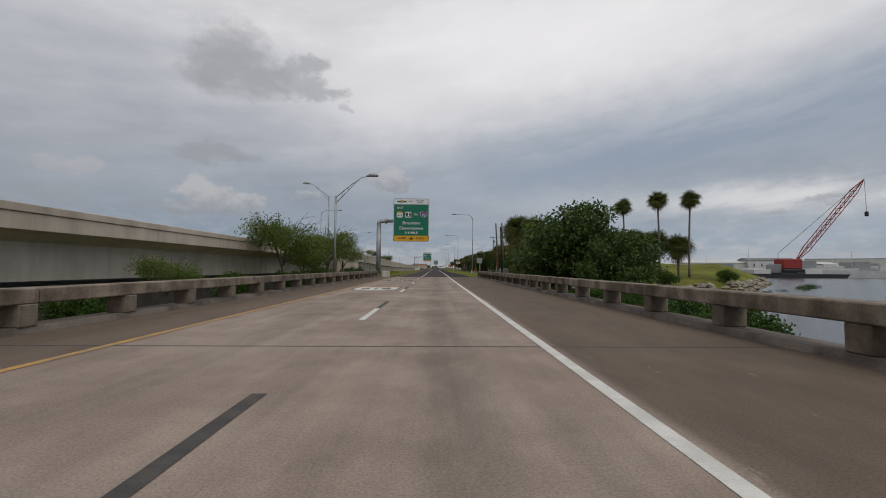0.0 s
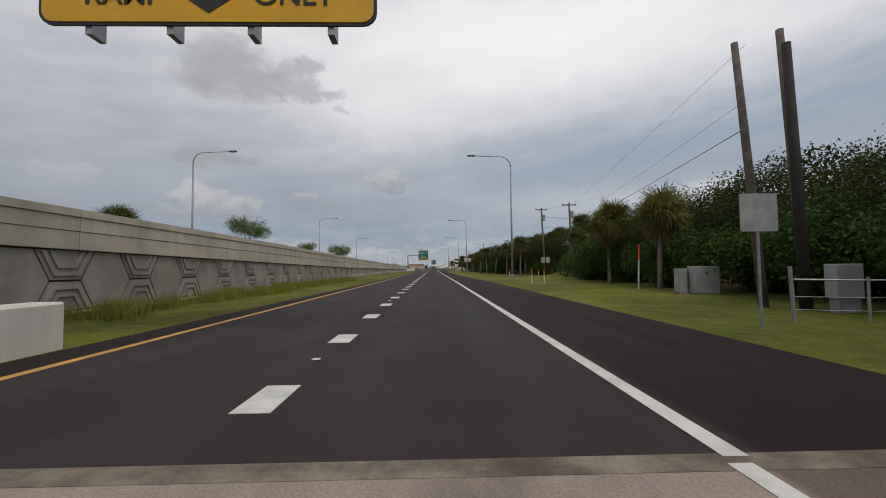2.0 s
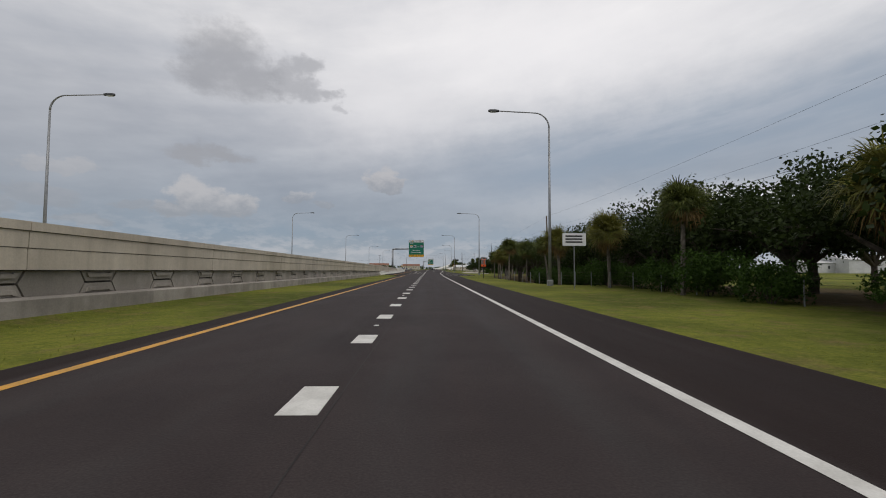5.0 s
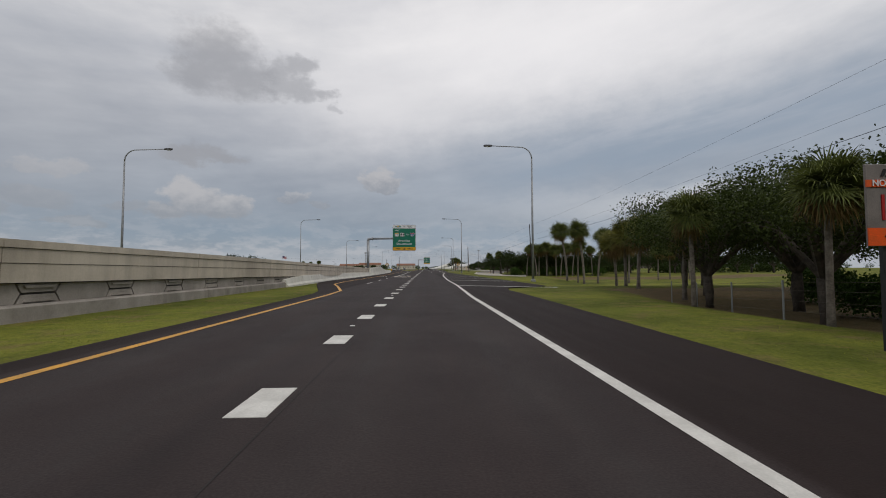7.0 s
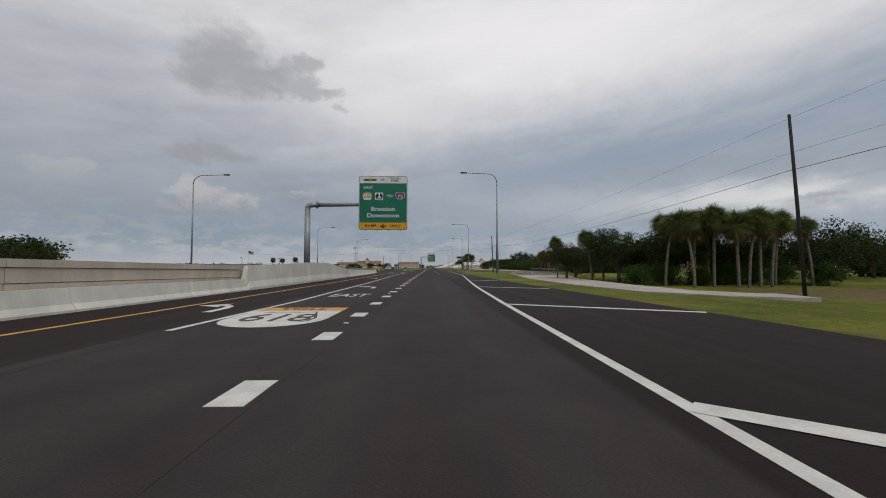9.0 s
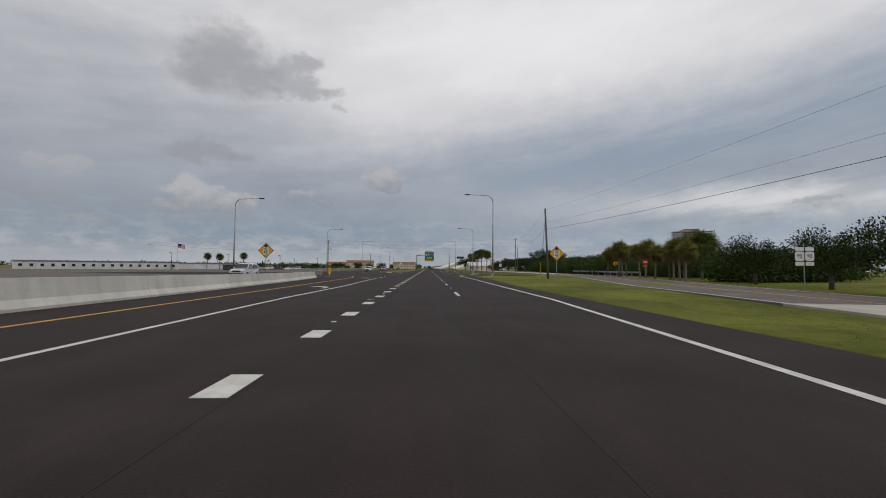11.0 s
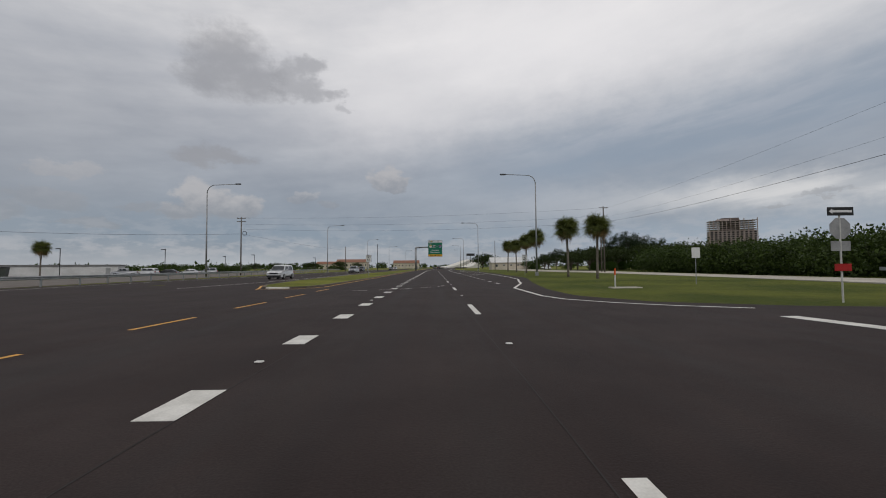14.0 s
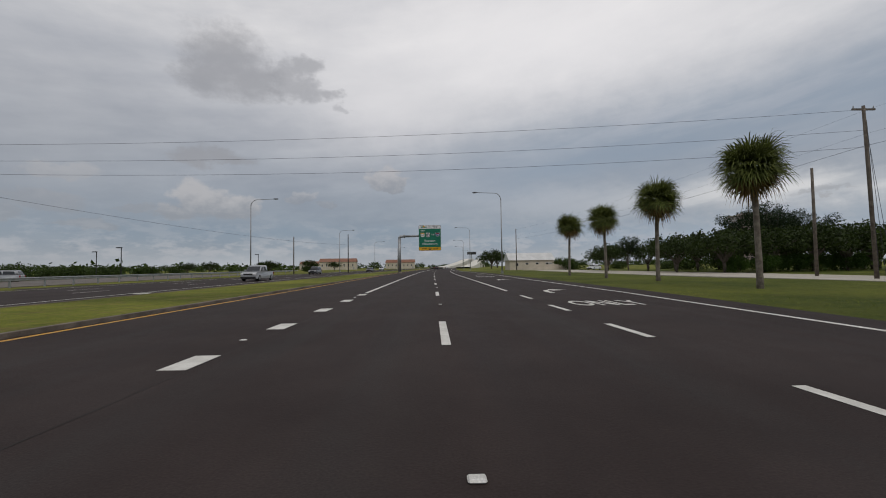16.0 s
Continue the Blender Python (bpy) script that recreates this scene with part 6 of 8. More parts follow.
# ---------------------------------------------------------------- guard rails and fences
def guard_rail(points, label, posts=True, height=0.7):
    ob = thing("guard_rail", (0, 0, 0), label, "guard rail", "guard rails", kind="structure")
    bm = bmesh.new()
    prev = None
    for k, (x, y) in enumerate(points):
        a, b = points[max(k - 1, 0)], points[min(k + 1, len(points) - 1)]
        d = Vector((b[0] - a[0], b[1] - a[1])).normalized()
        n = Vector((d.y, -d.x)) * 0.06
        row = [bm.verts.new((x + n.x * s, y + n.y * s, height + dz)) for dz, s in ((-0.16, 0), (-0.12, 1), (-0.05, 1), (0.0, 0), (0.05, 1), (0.12, 1), (0.16, 0), (0.16, -0.3), (-0.16, -0.3))]
        if prev:
            for i in range(9):
                bm.faces.new((prev[i], prev[(i + 1) % 9], row[(i + 1) % 9], row[i]))
        prev = row
    part("beam", bm, MAT_GALV, ob, "corrugated steel beam")
    bm = bmesh.new()
    box(bm, -0.06, 0.06, -0.06, 0.06, -0.4, height + 0.08)
    me = finish("post", bm, MAT_GALV)
    for (x0, y0), (x1, y1) in zip(points, points[1:]):
        n = max(1, round(math.dist((x0, y0), (x1, y1)) / 3.8))
        for k in range(n):
            p = part("post", me, None, ob)
            p.location = (x0 + (x1 - x0) * k / n, y0 + (y1 - y0) * k / n, 0)


guard_rail([(-13.5, 355.9), (-13.7, 359), (-14.1, 362)], "short corrugated steel guard rail at the barrier end", height=0.36)
guard_rail([(-13.5, 355.9), (-13.7, 359), (-14.1, 362)], "short corrugated steel guard rail at the barrier end")
s = thing("end_marker", (-14.15, 362.1, 0), "yellow square end marker on the guard rail", "road marker")
bm = bmesh.new()
box(bm, -0.18, 0.18, -0.04, 0.04, 0.36, 0.86, 0.02)
part("panel", bm, MAT_SIGN_YELLOW, s)
bm = bmesh.new()
box(bm, -0.05, 0.05, 0.0, 0.1, -0.3, 0.5)
part("post", bm, MAT_GALV, s)
guard_rail([(-31.8, 405), (-32.2, 425), (-33.5, 450), (-36, 480), (-39, 520), (-40, 570)], "long galvanised guard rail beside the oncoming lanes")
guard_rail([(39.2, 380), (41, 400), (41.6, 423)], "galvanised guard rail beside the frontage road", height=0.8)


def wire_fence(points, label):
    ob = thing("wire_fence", (0, 0, 0), label, "fence", "wire fences", kind="structure")
    bm = bmesh.new()
    tube(bm, [(0, 0, -0.2), (0, 0, 1.15)], 0.03, 6)
    me = finish("post", bm, MAT_GALV)
    spots = []
    for (x0, y0), (x1, y1) in zip(points, points[1:]):
        n = max(1, round(math.dist((x0, y0), (x1, y1)) / 3.0))
        spots += [(x0 + (x1 - x0) * k / n, y0 + (y1 - y0) * k / n) for k in range(n)]
    spots.append(points[-1])
    for x, y in spots:
        p = part("post", me, None, ob)
        p.location = (x, y, land(x, y))
    for h in (0.25, 0.55, 0.85, 1.1):
        bm = bmesh.new()
        tube(bm, [(x, y, land(x, y) + h) for x, y in spots], 0.004, 4)
        part("strand", bm, MAT_TIMBER, ob)


wire_fence([(18.5, 108), (18.2, 120), (16.8, 136), (14.5, 150), (12.5, 170), (11.0, 184), (10.6, 190), (10.0, 197), (10.6, 207), (12.5, 216)], "low galvanised wire fence with thin steel posts")


pen = thing("fence_panel", (8.3, 65.2, 0), "short galvanised wire fence panel by the service box", "fence", "", -12)
for dx, tall in ((0.0, 1.25), (1.5, 1.0), (3.0, 1.0)):
    bm = bmesh.new()
    tube(bm, [(dx, 0, -0.3), (dx - 0.06 if dx == 0 else dx, 0, tall)], 0.045 if dx == 0 else 0.03, 8)
    part("post", bm, MAT_GALV, pen)
for z in (0.25, 0.55, 0.95):
    bm = bmesh.new()
    tube(bm, [(0, 0, z), (1.5, 0, z - 0.03), (3.0, 0, z)], 0.022 if z > 0.9 else 0.007, 6)
    part("rail", bm, MAT_GALV, pen)


# ---------------------------------------------------------------- plants
class Mesh:
    """Vertices and faces gathered for one mesh."""

    def __init__(self):
        self.v, self.f = [], []

    def add(self, pts, *faces):
        n = len(self.v)
        self.v += [tuple(p) for p in pts]
        self.f += [tuple(n + i for i in q) for q in faces]


def palm_frond(out, rng, az, el, stalk, blade, leaflets, droop):
    """A fan leaf: a stalk, then narrow leaflets that radiate from its end, stiff at the root and bent at their tips."""
    d = Vector((math.cos(az) * math.cos(el), math.sin(az) * math.cos(el), math.sin(el)))
    side = Vector((-math.sin(az), math.cos(az), 0))
    tip = d * stalk + Vector((0, 0, -0.06 * stalk))
    w = side * 0.02
    out.add([-w, w, tip + w, tip - w], (0, 1, 2, 3))
    root = tip - d * 0.06
    d = (d + Vector((0, 0, -0.10 * math.cos(el)))).normalized()
    up = side.cross(d) * -1
    roll = rng.uniform(-0.7, 0.7)
    side, up = side * math.cos(roll) + up * math.sin(roll), up * math.cos(roll) - side * math.sin(roll)
    spread = 1.55
    ring, mids, ends = [], [], []
    for k in range(leaflets + 1):
        s = k / leaflets * 2 - 1
        way = d * math.cos(s * spread) + side * math.sin(s * spread)
        reach = blade * (1.0 - 0.22 * abs(s))
        ring.append(tip + (way + up * (0.22 * abs(s))) * reach * 0.34)
        if k < leaflets:
            s += 1 / leaflets
            way = (d * math.cos(s * spread) + side * math.sin(s * spread) + up * rng.uniform(-0.12, 0.12)).normalized()
            long = reach * rng.uniform(0.85, 1.12)
            mids.append(tip + (way + up * 0.16 * abs(s)) * long * 0.72)
            ends.append(tip + way * long + Vector((0, 0, -droop * long * rng.uniform(0.3, 1.2))))
    out.add([root] + ring, *[(0, k + 1, k + 2) for k in range(leaflets)])
    for k, (m, e) in enumerate(zip(mids, ends)):
        gap = (ring[k + 1] - ring[k]) * 0.08
        w = (ring[k + 1] - ring[k]) * 0.26
        out.add([ring[k] + gap, ring[k + 1] - gap, m + w, m - w, e], (0, 1, 2, 3), (3, 2, 4))


def palm(name, tall, radius, seed, fronds, pale=False, dead=18, lean=(0.0, 0.0), label="", thick=0.135, bare=False):
    rng = random.Random(seed)
    ob = thing(name, (0, 0, 0), label, "palm tree", "palms")
    bm = bmesh.new()
    pts, rad = [], []
    for k in range(9):
        t = k / 8
        pts.append((lean[0] * t * t, lean[1] * t * t, -0.4 + (tall + 0.4) * t))
        rad.append(thick * (1.25 if k == 0 else 1.0 - 0.15 * t + 0.25 * max(0, t - 0.8)) * rng.uniform(0.94, 1.06))
    tube(bm, pts, rad, 9)
    part("trunk", bm, MAT_PALM_TRUNK, ob, "", True)
    top = Vector((lean[0], lean[1], tall))
    live, old = Mesh(), Mesh()
    for k in range(fronds):
        el = math.asin(rng.uniform(-0.62, 1.0))
        palm_frond(live, rng, rng.uniform(0, 6.283), el, radius * rng.uniform(0.26, 0.44), radius * rng.uniform(0.52, 0.62), 16, 0.09 + 0.20 * math.cos(el))
    for k in range(fronds // 2):
        el = math.asin(rng.uniform(-0.75, 0.9))
        palm_frond(live, rng, rng.uniform(0, 6.283), el, radius * rng.uniform(0.06, 0.24), radius * rng.uniform(0.42, 0.55), 12, 0.1)
    for k in range(dead):
        el = math.radians(rng.uniform(-82, -35))
        palm_frond(old, rng, rng.uniform(0, 6.283), el, radius * rng.uniform(0.3, 0.45), radius * rng.uniform(0.4, 0.5), 11, 0.5)
    me = soup("crown", live.v, live.f, MAT_PALM_PALE if pale else MAT_PALM)
    c = part("crown", me, None, ob, "crown of fan leaves")
    c.location = top
    if dead:
        me = soup("dead_leaves", old.v, old.f, MAT_DEAD)
        c = part("dead_leaves", me, None, ob, "skirt of dead brown leaves")
        c.location = top
    return ob


def leaf_cloud(name, blobs, count, size, material, seed, shell=0.62, squash=1.0):
    """Many small leaves round a set of (x, y, z, radius) clumps, thinner inside and ragged outside."""
    rng = np.random.default_rng(seed)
    blobs = np.array(blobs, float)
    share = blobs[:, 3] ** 2
    pick = rng.choice(len(blobs), count, p=share / share.sum())
    way = rng.normal(size=(count, 3))
    way /= np.linalg.norm(way, axis=1)[:, None]
    # lumps: each clump is made of smaller tufts
    tufts = rng.normal(size=(len(blobs), 26, 3))
    tufts /= np.linalg.norm(tufts, axis=2)[:, :, None]
    near = tufts[pick, rng.integers(0, 26, count)]
    way = way * 0.35 + near * 0.80
    r = blobs[pick, 3] * (shell + (1.02 - shell) * rng.random(count) ** 0.7)
    mid = blobs[pick, :3] + way * r[:, None] * (1, 1, 0.82 * squash)
    a = rng.normal(size=(count, 3))
    a /= np.linalg.norm(a, axis=1)[:, None]
    b = np.cross(a, rng.normal(size=(count, 3)))
    b /= np.linalg.norm(b, axis=1)[:, None]
    s = size * rng.uniform(0.6, 1.35, count)[:, None]
    v = np.stack([mid - a * s, mid - b * s * 0.55, mid + a * s, mid + b * s * 0.55], 1).reshape(-1, 3)
    me = bpy.data.meshes.new(name)
    me.vertices.add(len(v))
    me.vertices.foreach_set("co", v.astype(np.float32).ravel())
    me.loops.add(count * 4)
    me.loops.foreach_set("vertex_index", np.arange(count * 4, dtype=np.int32))
    me.polygons.add(count)
    me.polygons.foreach_set("loop_start", np.arange(0, count * 4, 4, dtype=np.int32))
    me.update(calc_edges=True)
    me.materials.append(material)
    return me


def tree(name, tall, wide, seed, material, size, count, label, category, group, trunk=0.18, low=0.3, clumps=14, squash=1.0):
    """A trunk that forks into limbs, each carrying a ragged clump of leaves."""
    rng = random.Random(seed)
    ob = thing(name, (0, 0, 0), label, category, group)
    blobs, fork = [], Vector((rng.uniform(-0.1, 0.1), rng.uniform(-0.1, 0.1), tall * low))
    bm = bmesh.new()
    tube(bm, [(0, 0, -0.4), (0.04, 0, tall * low * 0.5), tuple(fork)], [trunk * 1.2, trunk, trunk * 0.85], 8)
    part("trunk", bm, MAT_BARK, ob, "", True)
    for k in range(clumps):
        a = 6.283 * (k * 0.618) + rng.uniform(-0.3, 0.3)
        d = wide * 0.5 * math.sqrt((k + 0.5) / clumps) * rng.uniform(0.7, 1.05)
        z = tall * (low + (1 - low) * (0.34 + 0.52 * rng.random() * (1 - 0.55 * (d / (wide * 0.5)) ** 2)))
        r = min(wide * 0.23, tall * 0.24) * rng.uniform(0.75, 1.2)
        p = (d * math.cos(a), d * math.sin(a), max(z, r * 0.7))
        blobs.append((*p, r))
        if k % 2 == 0:
            bm = bmesh.new()
            mid = fork.lerp(Vector(p), 0.5) + Vector((0, 0, 0.1 * tall))
            tube(bm, [tuple(fork), tuple(mid), p], [trunk * 0.55, trunk * 0.35, trunk * 0.12], 6)
            part("limb", bm, MAT_BARK, ob)
    part("crown", leaf_cloud("crown", blobs, count, size, material, seed, squash=squash), None, ob, "crown of many leaves")
    return ob


def shrub(name, tall, wide, seed, material, size, count, label, group, clumps=8):
    rng = random.Random(seed)
    ob = thing(name, (0, 0, 0), label, "shrub", group)
    blobs = []
    for k in range(clumps):
        a, d = 6.283 * k * 0.618, wide * 0.42 * math.sqrt((k + 0.3) / clumps)
        r = min(wide * 0.3, tall * 0.5) * rng.uniform(0.75, 1.15)
        blobs.append((d * math.cos(a), d * math.sin(a), max(r * 0.6, (tall - r) * rng.uniform(0.3, 1.0)), r))
    for k in range(5):
        a = 1.3 * k
        bm = bmesh.new()
        tube(bm, [(0.1 * math.cos(a), 0.1 * math.sin(a), -0.3), (wide * 0.2 * math.cos(a), wide * 0.2 * math.sin(a), tall * 0.5)], [0.05, 0.02], 5)
        part("stem", bm, MAT_BARK, ob)
    part("leaves", leaf_cloud("leaves", blobs, count, size, material, seed), None, ob)
    return ob


def plant(proto, spots, used):
    """Puts a prototype at the first spot and copies at the others. Spots: x, y, scale, turn, and a height if not the land's."""
    for k, (x, y, s, turn, *z) in enumerate(spots):
        m = pose(x, y, z[0] if z else land(x, y), 0, 0, turn) @ Matrix.Scale(s, 4)
        if k == 0 and proto not in used:
            proto.matrix_basis = m
            used.append(proto)
        else:
            copy_thing(proto, m @ Matrix.Diagonal((1 / proto.scale[0], 1 / proto.scale[1], 1 / proto.scale[2], 1)))


used = []
palm_a = palm("palm", 5.4, 1.95, 1, 74, False, 24, (0.15, 0.0), "sabal palm with a full green crown on grass")
palm_b = palm("palm", 4.2, 1.95, 2, 64, True, 30, (0.35, 0.1), "yellowish sabal palm with many dead hanging leaves")
palm_c = palm("palm", 5.6, 1.6, 3, 66, False, 22, (-0.7, 0.2), "slim leaning sabal palm with a small crown", 0.125)
palm_d = palm("palm", 3.2, 2.1, 4, 78, False, 16, (0.0, 0.0), "short broad sabal palm by the fence")
palm_e = palm("palm", 10.0, 1.75, 5, 60, False, 26, (0.3, 0.0), "tall slender fan palm on the knoll", 0.13)
palm_f = palm("palm", 1.3, 1.9, 6, 46, False, 8, (0.0, 0.0), "low young fan palm with no clear trunk", 0.16)
# beside the bridge
plant(palm_f, [(9.3, 40.0, 1.0, 0, -0.2), (9.2, 43.5, 1.05, 80, -0.2), (9.4, 46.6, 0.9, 160, -0.2), (11.6, 41.5, 1.2, 30, -0.2), (11.9, 45.5, 1.15, 220, -0.1), (14.2, 48.8, 1.0, 300, -0.3)], used)
plant(palm_a, [(11.0, 54.9, 1.16, 200, 0), (11.4, 49.5, 1.1, 300, 0), (10.7, 57.2, 1.12, 200, 0), (10.3, 51.8, 1.16, 100, 0), (12.0, 46.2, 0.9, 250, 0)], used)
plant(palm_b, [(12.6, 58.6, 1.2, 0, 0), (12.0, 44.0, 0.95, 60, 0), (12.9, 63.2, 1.08, 120, 0), (12.3, 78.4, 1.02, 15, 0), (12.9, 86.4, 1.1, 250, 0)], used)
plant(palm_c, [(11.6, 52.4, 1.1, 0, 0)], used)
plant(palm_d, [(10.4, 41.8, 1.2, 200, 0), (10.6, 38.0, 1.1, 30, -0.2), (11.6, 36.2, 1.0, 120, -0.3), (11.2, 46.2, 1.25, 90, 0), (10.8, 49.3, 1.2, 0, 0), (36, 62, 1.35, 0), (33, 63, 1.5, 90), (29, 61, 1.5, 30), (30.5, 65, 1.5, 130)], used)
plant(palm_e, [(36.4, 60.0, 1.08, 0, 0.6), (32.4, 60.5, 1.08, 90, 0.6), (27.6, 61, 0.98, 200, 0.6)], used)
# along the wire fence and on the knoll
plant(palm_a, [(11.9, 123.9, 0.78, 30), (10.3, 136.9, 0.76, 80), (12.5, 161.2, 0.9, 10), (15.6, 126.5, 0.95, 120), (18.0, 131, 1.0, 0), (20.5, 127, 1.0, 77), (23.5, 133, 1.05, 200), (21.5, 120.5, 0.95, 50), (12.3, 115.2, 0.86, 10), (24.2, 123.2, 1.2, 90), (26.8, 121.0, 1.15, 200), (21.0, 139, 1.05, 20), (26, 142, 1.05, 140), (26, 126, 1.0, 300), (31, 130, 1.0, 10), (9.6, 193.4, 0.8, 20), (13.1, 198.8, 0.9, 70), (10.5, 211.1, 0.68, 140), (10.2, 205.1, 0.66, 250)], used)
plant(palm_b, [(14.0, 152, 1.0, 140), (12.6, 170.3, 1.0, 200), (11.6, 179, 1.0, 90), (9.75, 201.0, 0.78, 40), (14.3, 217.8, 1.0, 10), (17.2, 134.5, 1.1, 60), (22.5, 137, 1.15, 0)], used)
plant(palm_b, [(14.6, 223.5, 0.95, 0), (16.5, 231, 0.9, 110), (15.5, 227.2, 0.95, 220), (18.6, 103.5, 0.9, 60)], used)
plant(palm_a, [(15.8, 101.5, 0.82, 0)], used)
plant(palm_f, [(16.8, 99.8, 1.0, 40), (17.6, 105.0, 0.9, 150)], used)
plant(palm_c, [(10.9, 129.5, 0.74, 180), (12.8, 187, 0.85, 0)], used)
# slim palms on the field
plant(palm_c, [(21.7, 259.2, 1.36, 0), (21.8, 252.5, 1.32, 40), (22.4, 256.5, 1.01, 100), (24.6, 254.6, 1.2, 160)], used)
plant(palm_a, [(29.6, 255.5, 1.03, 10), (41, 268, 0.95, 0), (45.5, 272, 0.95, 50), (48, 270, 1.1, 150), (52, 275, 1.0, 220)], used)
# grove by the drive
plant(palm_c, [(25.6, 293, 1.1, 0), (33, 289, 1.1, 200), (35, 291, 1.1, 99), (24.5, 287.5, 1.1, 10), (27.0, 288.5, 1.15, 80), (22.6, 289, 1.05, 150), (30, 288, 1.1, 200), (38, 290, 1.05, 300), (18.2, 296, 0.85, 20), (16.8, 304, 0.8, 70)], used)
plant(palm_a, [(25.4, 289, 1.1, 0), (27.8, 290.5, 1.15, 60), (29, 288, 1.1, 120), (31.5, 288.5, 1.15, 33)], used)
# behind the frontage road
plant(palm_b, [(32.7, 363, 0.90, 0), (33.0, 359, 0.97, 50), (31.1, 354.5, 0.97, 90), (30.3, 352, 0.86, 20), (34.5, 369, 1.13, 10), (36.5, 366, 0.89, 200), (36.0, 374, 1.07, 70), (34.3, 378, 1.18, 30), (36.3, 381, 1.13, 140), (38.5, 384, 1.13, 230), (37.0, 389, 1.07, 300)], used)
plant(palm_c, [(38.6, 386, 0.95, 0)], used)
plant(palm_d, [(39.2, 362.5, 1.5, 0), (42.5, 372, 1.5, 70)], used)
# row on the verge past the junction, and by the site office
plant(palm_a, [(17.85, 429.2, 1.0, 20, 0.1), (17.45, 437.6, 1.1, 190, 0.1), (18.9, 459.8, 1.18, 90, 0.1), (19.5, 471, 1.18, 260, 0.1), (19.4, 480.8, 1.1, 130, 0.1), (19.6, 493, 1.18, 10, 0.1), (-71.0, 443.5, 0.85, 0), (-66, 441.5, 0.82, 100), (-65.4, 457.4, 0.95, 30)], used)
ob = thing("palm_stump", (10.0, 144.4, 0), "bare dead palm trunk with no crown", "palm stump")
bm = bmesh.new()
tube(bm, [(0, 0, -0.3), (0.03, 0, 1.2), (0, 0.02, 2.5)], [0.19, 0.16, 0.15], 9)
part("trunk", bm, MAT_PALM_TRUNK, ob, "", True)

grape = tree("sea_grape", 6.4, 6.8, 11, MAT_GRAPE, 0.13, 14000, "dense dark sea grape bush behind the bridge rail", "bush", "sea grapes", 0.2, 0.05, 22)
plant(grape, [(9.7, 31.0, 1.02, 0, -0.5), (11.6, 27.0, 0.72, 80, -0.8), (12.6, 30, 0.8, 160, -0.8), (9.6, 32.6, 0.72, 200, -0.4), (12.6, 33.0, 0.6, 50, -0.6)], used)
oak = tree("oak", 6.4, 8.0, 12, MAT_OAK, 0.12, 7200, "dark spreading live oak behind the wire fence", "tree", "live oaks", 0.24, 0.24, 22)
rng = random.Random(31)
near_oak = tree("oak", 6.6, 8.2, 17, MAT_NEAR_OAK, 0.064, 17000, "dark spreading live oak behind the wire fence", "tree", "live oaks", 0.24, 0.26, 26)
plant(near_oak, [(15.4, 203.0, 1.08, 0), (14.4, 209.5, 1.0, 70), (18.5, 206, 1.1, 140), (20, 199, 1.1, 220), (13.8, 215.0, 0.9, 40), (17.0, 213.5, 1.05, 130), (22.5, 213, 1.0, 30), (16.8, 219.5, 1.05, 300), (16.5, 195.5, 1.05, 10),
                 (17.2, 75, 1.02, 40), (16.8, 83, 1.0, 120), (17.5, 90, 1.0, 300), (17.5, 67.5, 0.95, 220), (19.5, 97.5, 0.85, 15), (17.0, 146, 1.0, 200), (21.5, 153, 1.05, 90), (15.4, 142.5, 0.95, 310), (17.2, 124.0, 1.0, 20), (20.0, 122.8, 0.9, 130), (18.8, 127.5, 1.0, 260), (18.6, 142.0, 1.0, 60), (19.5, 226, 1.0, 80), (24, 230.5, 1.05, 10)], used)
spots = [(26.5, 160, 1.1, 20), (33, 168, 1.15, 110), (40, 177, 1.15, 70), (58, 166, 1.1, 200), (62, 171, 1.1, 20), (27, 205, 1.1, 90), (21, 191, 1.0, 200), (24, 221, 0.9, 160), (21, 79, 1.1, 10), (22, 87, 1.05, 80), (23, 70, 1.1, 170)]
for x, y, s in ((-60, 600, 0.8), (-52, 625, 0.9), (-72, 580, 0.7), (-46, 645, 0.8), (-85, 590, 0.7), (-66, 610, 0.75)):
    spots.append((x, y, s, 50 * s * 10))
y = 137.0
while y < 192:
    spots.append((16.4 + rng.uniform(-0.7, 0.7), y, rng.uniform(0.9, 1.08), rng.uniform(0, 360)))
    spots.append((21.5 + rng.uniform(-1, 1), y + 3.0, rng.uniform(1.0, 1.15), rng.uniform(0, 360)))
    y += rng.uniform(5.2, 6.6)
for k in range(9):
    spots.append((20.5 + 2.5 * k + rng.uniform(-0.8, 0.8), 292 + rng.uniform(-1, 3) + (k % 2) * 5, rng.uniform(0.80, 0.95), rng.uniform(0, 360)))
for x, y, s in ((17.0, 301, 0.68), (19.5, 305, 0.7), (23, 308, 0.75), (24.0, 318, 0.7), (27.5, 327, 0.7), (31, 335, 0.72), (33, 345, 0.75)):
    spots.append((x, y, s, 37 * s * 10))
for x, y, s in ((41, 494, 1.05), (46, 500, 1.15), (53, 503, 1.2), (43, 509, 1.1), (50, 514, 1.2), (60, 506, 1.25), (67, 512, 1.25), (75, 508, 1.3), (46, 524, 1.1), (58, 520, 1.2), (40, 530, 1.0), (38, 500, 0.9), (49, 496, 1.1), (56, 497, 1.2), (63, 499, 1.25), (70, 502, 1.3), (36, 520, 0.9), (82, 512, 1.3), (30, 640, 1.6), (42, 700, 1.8)):
    spots.append((x, y, s, 61 * s * 10))
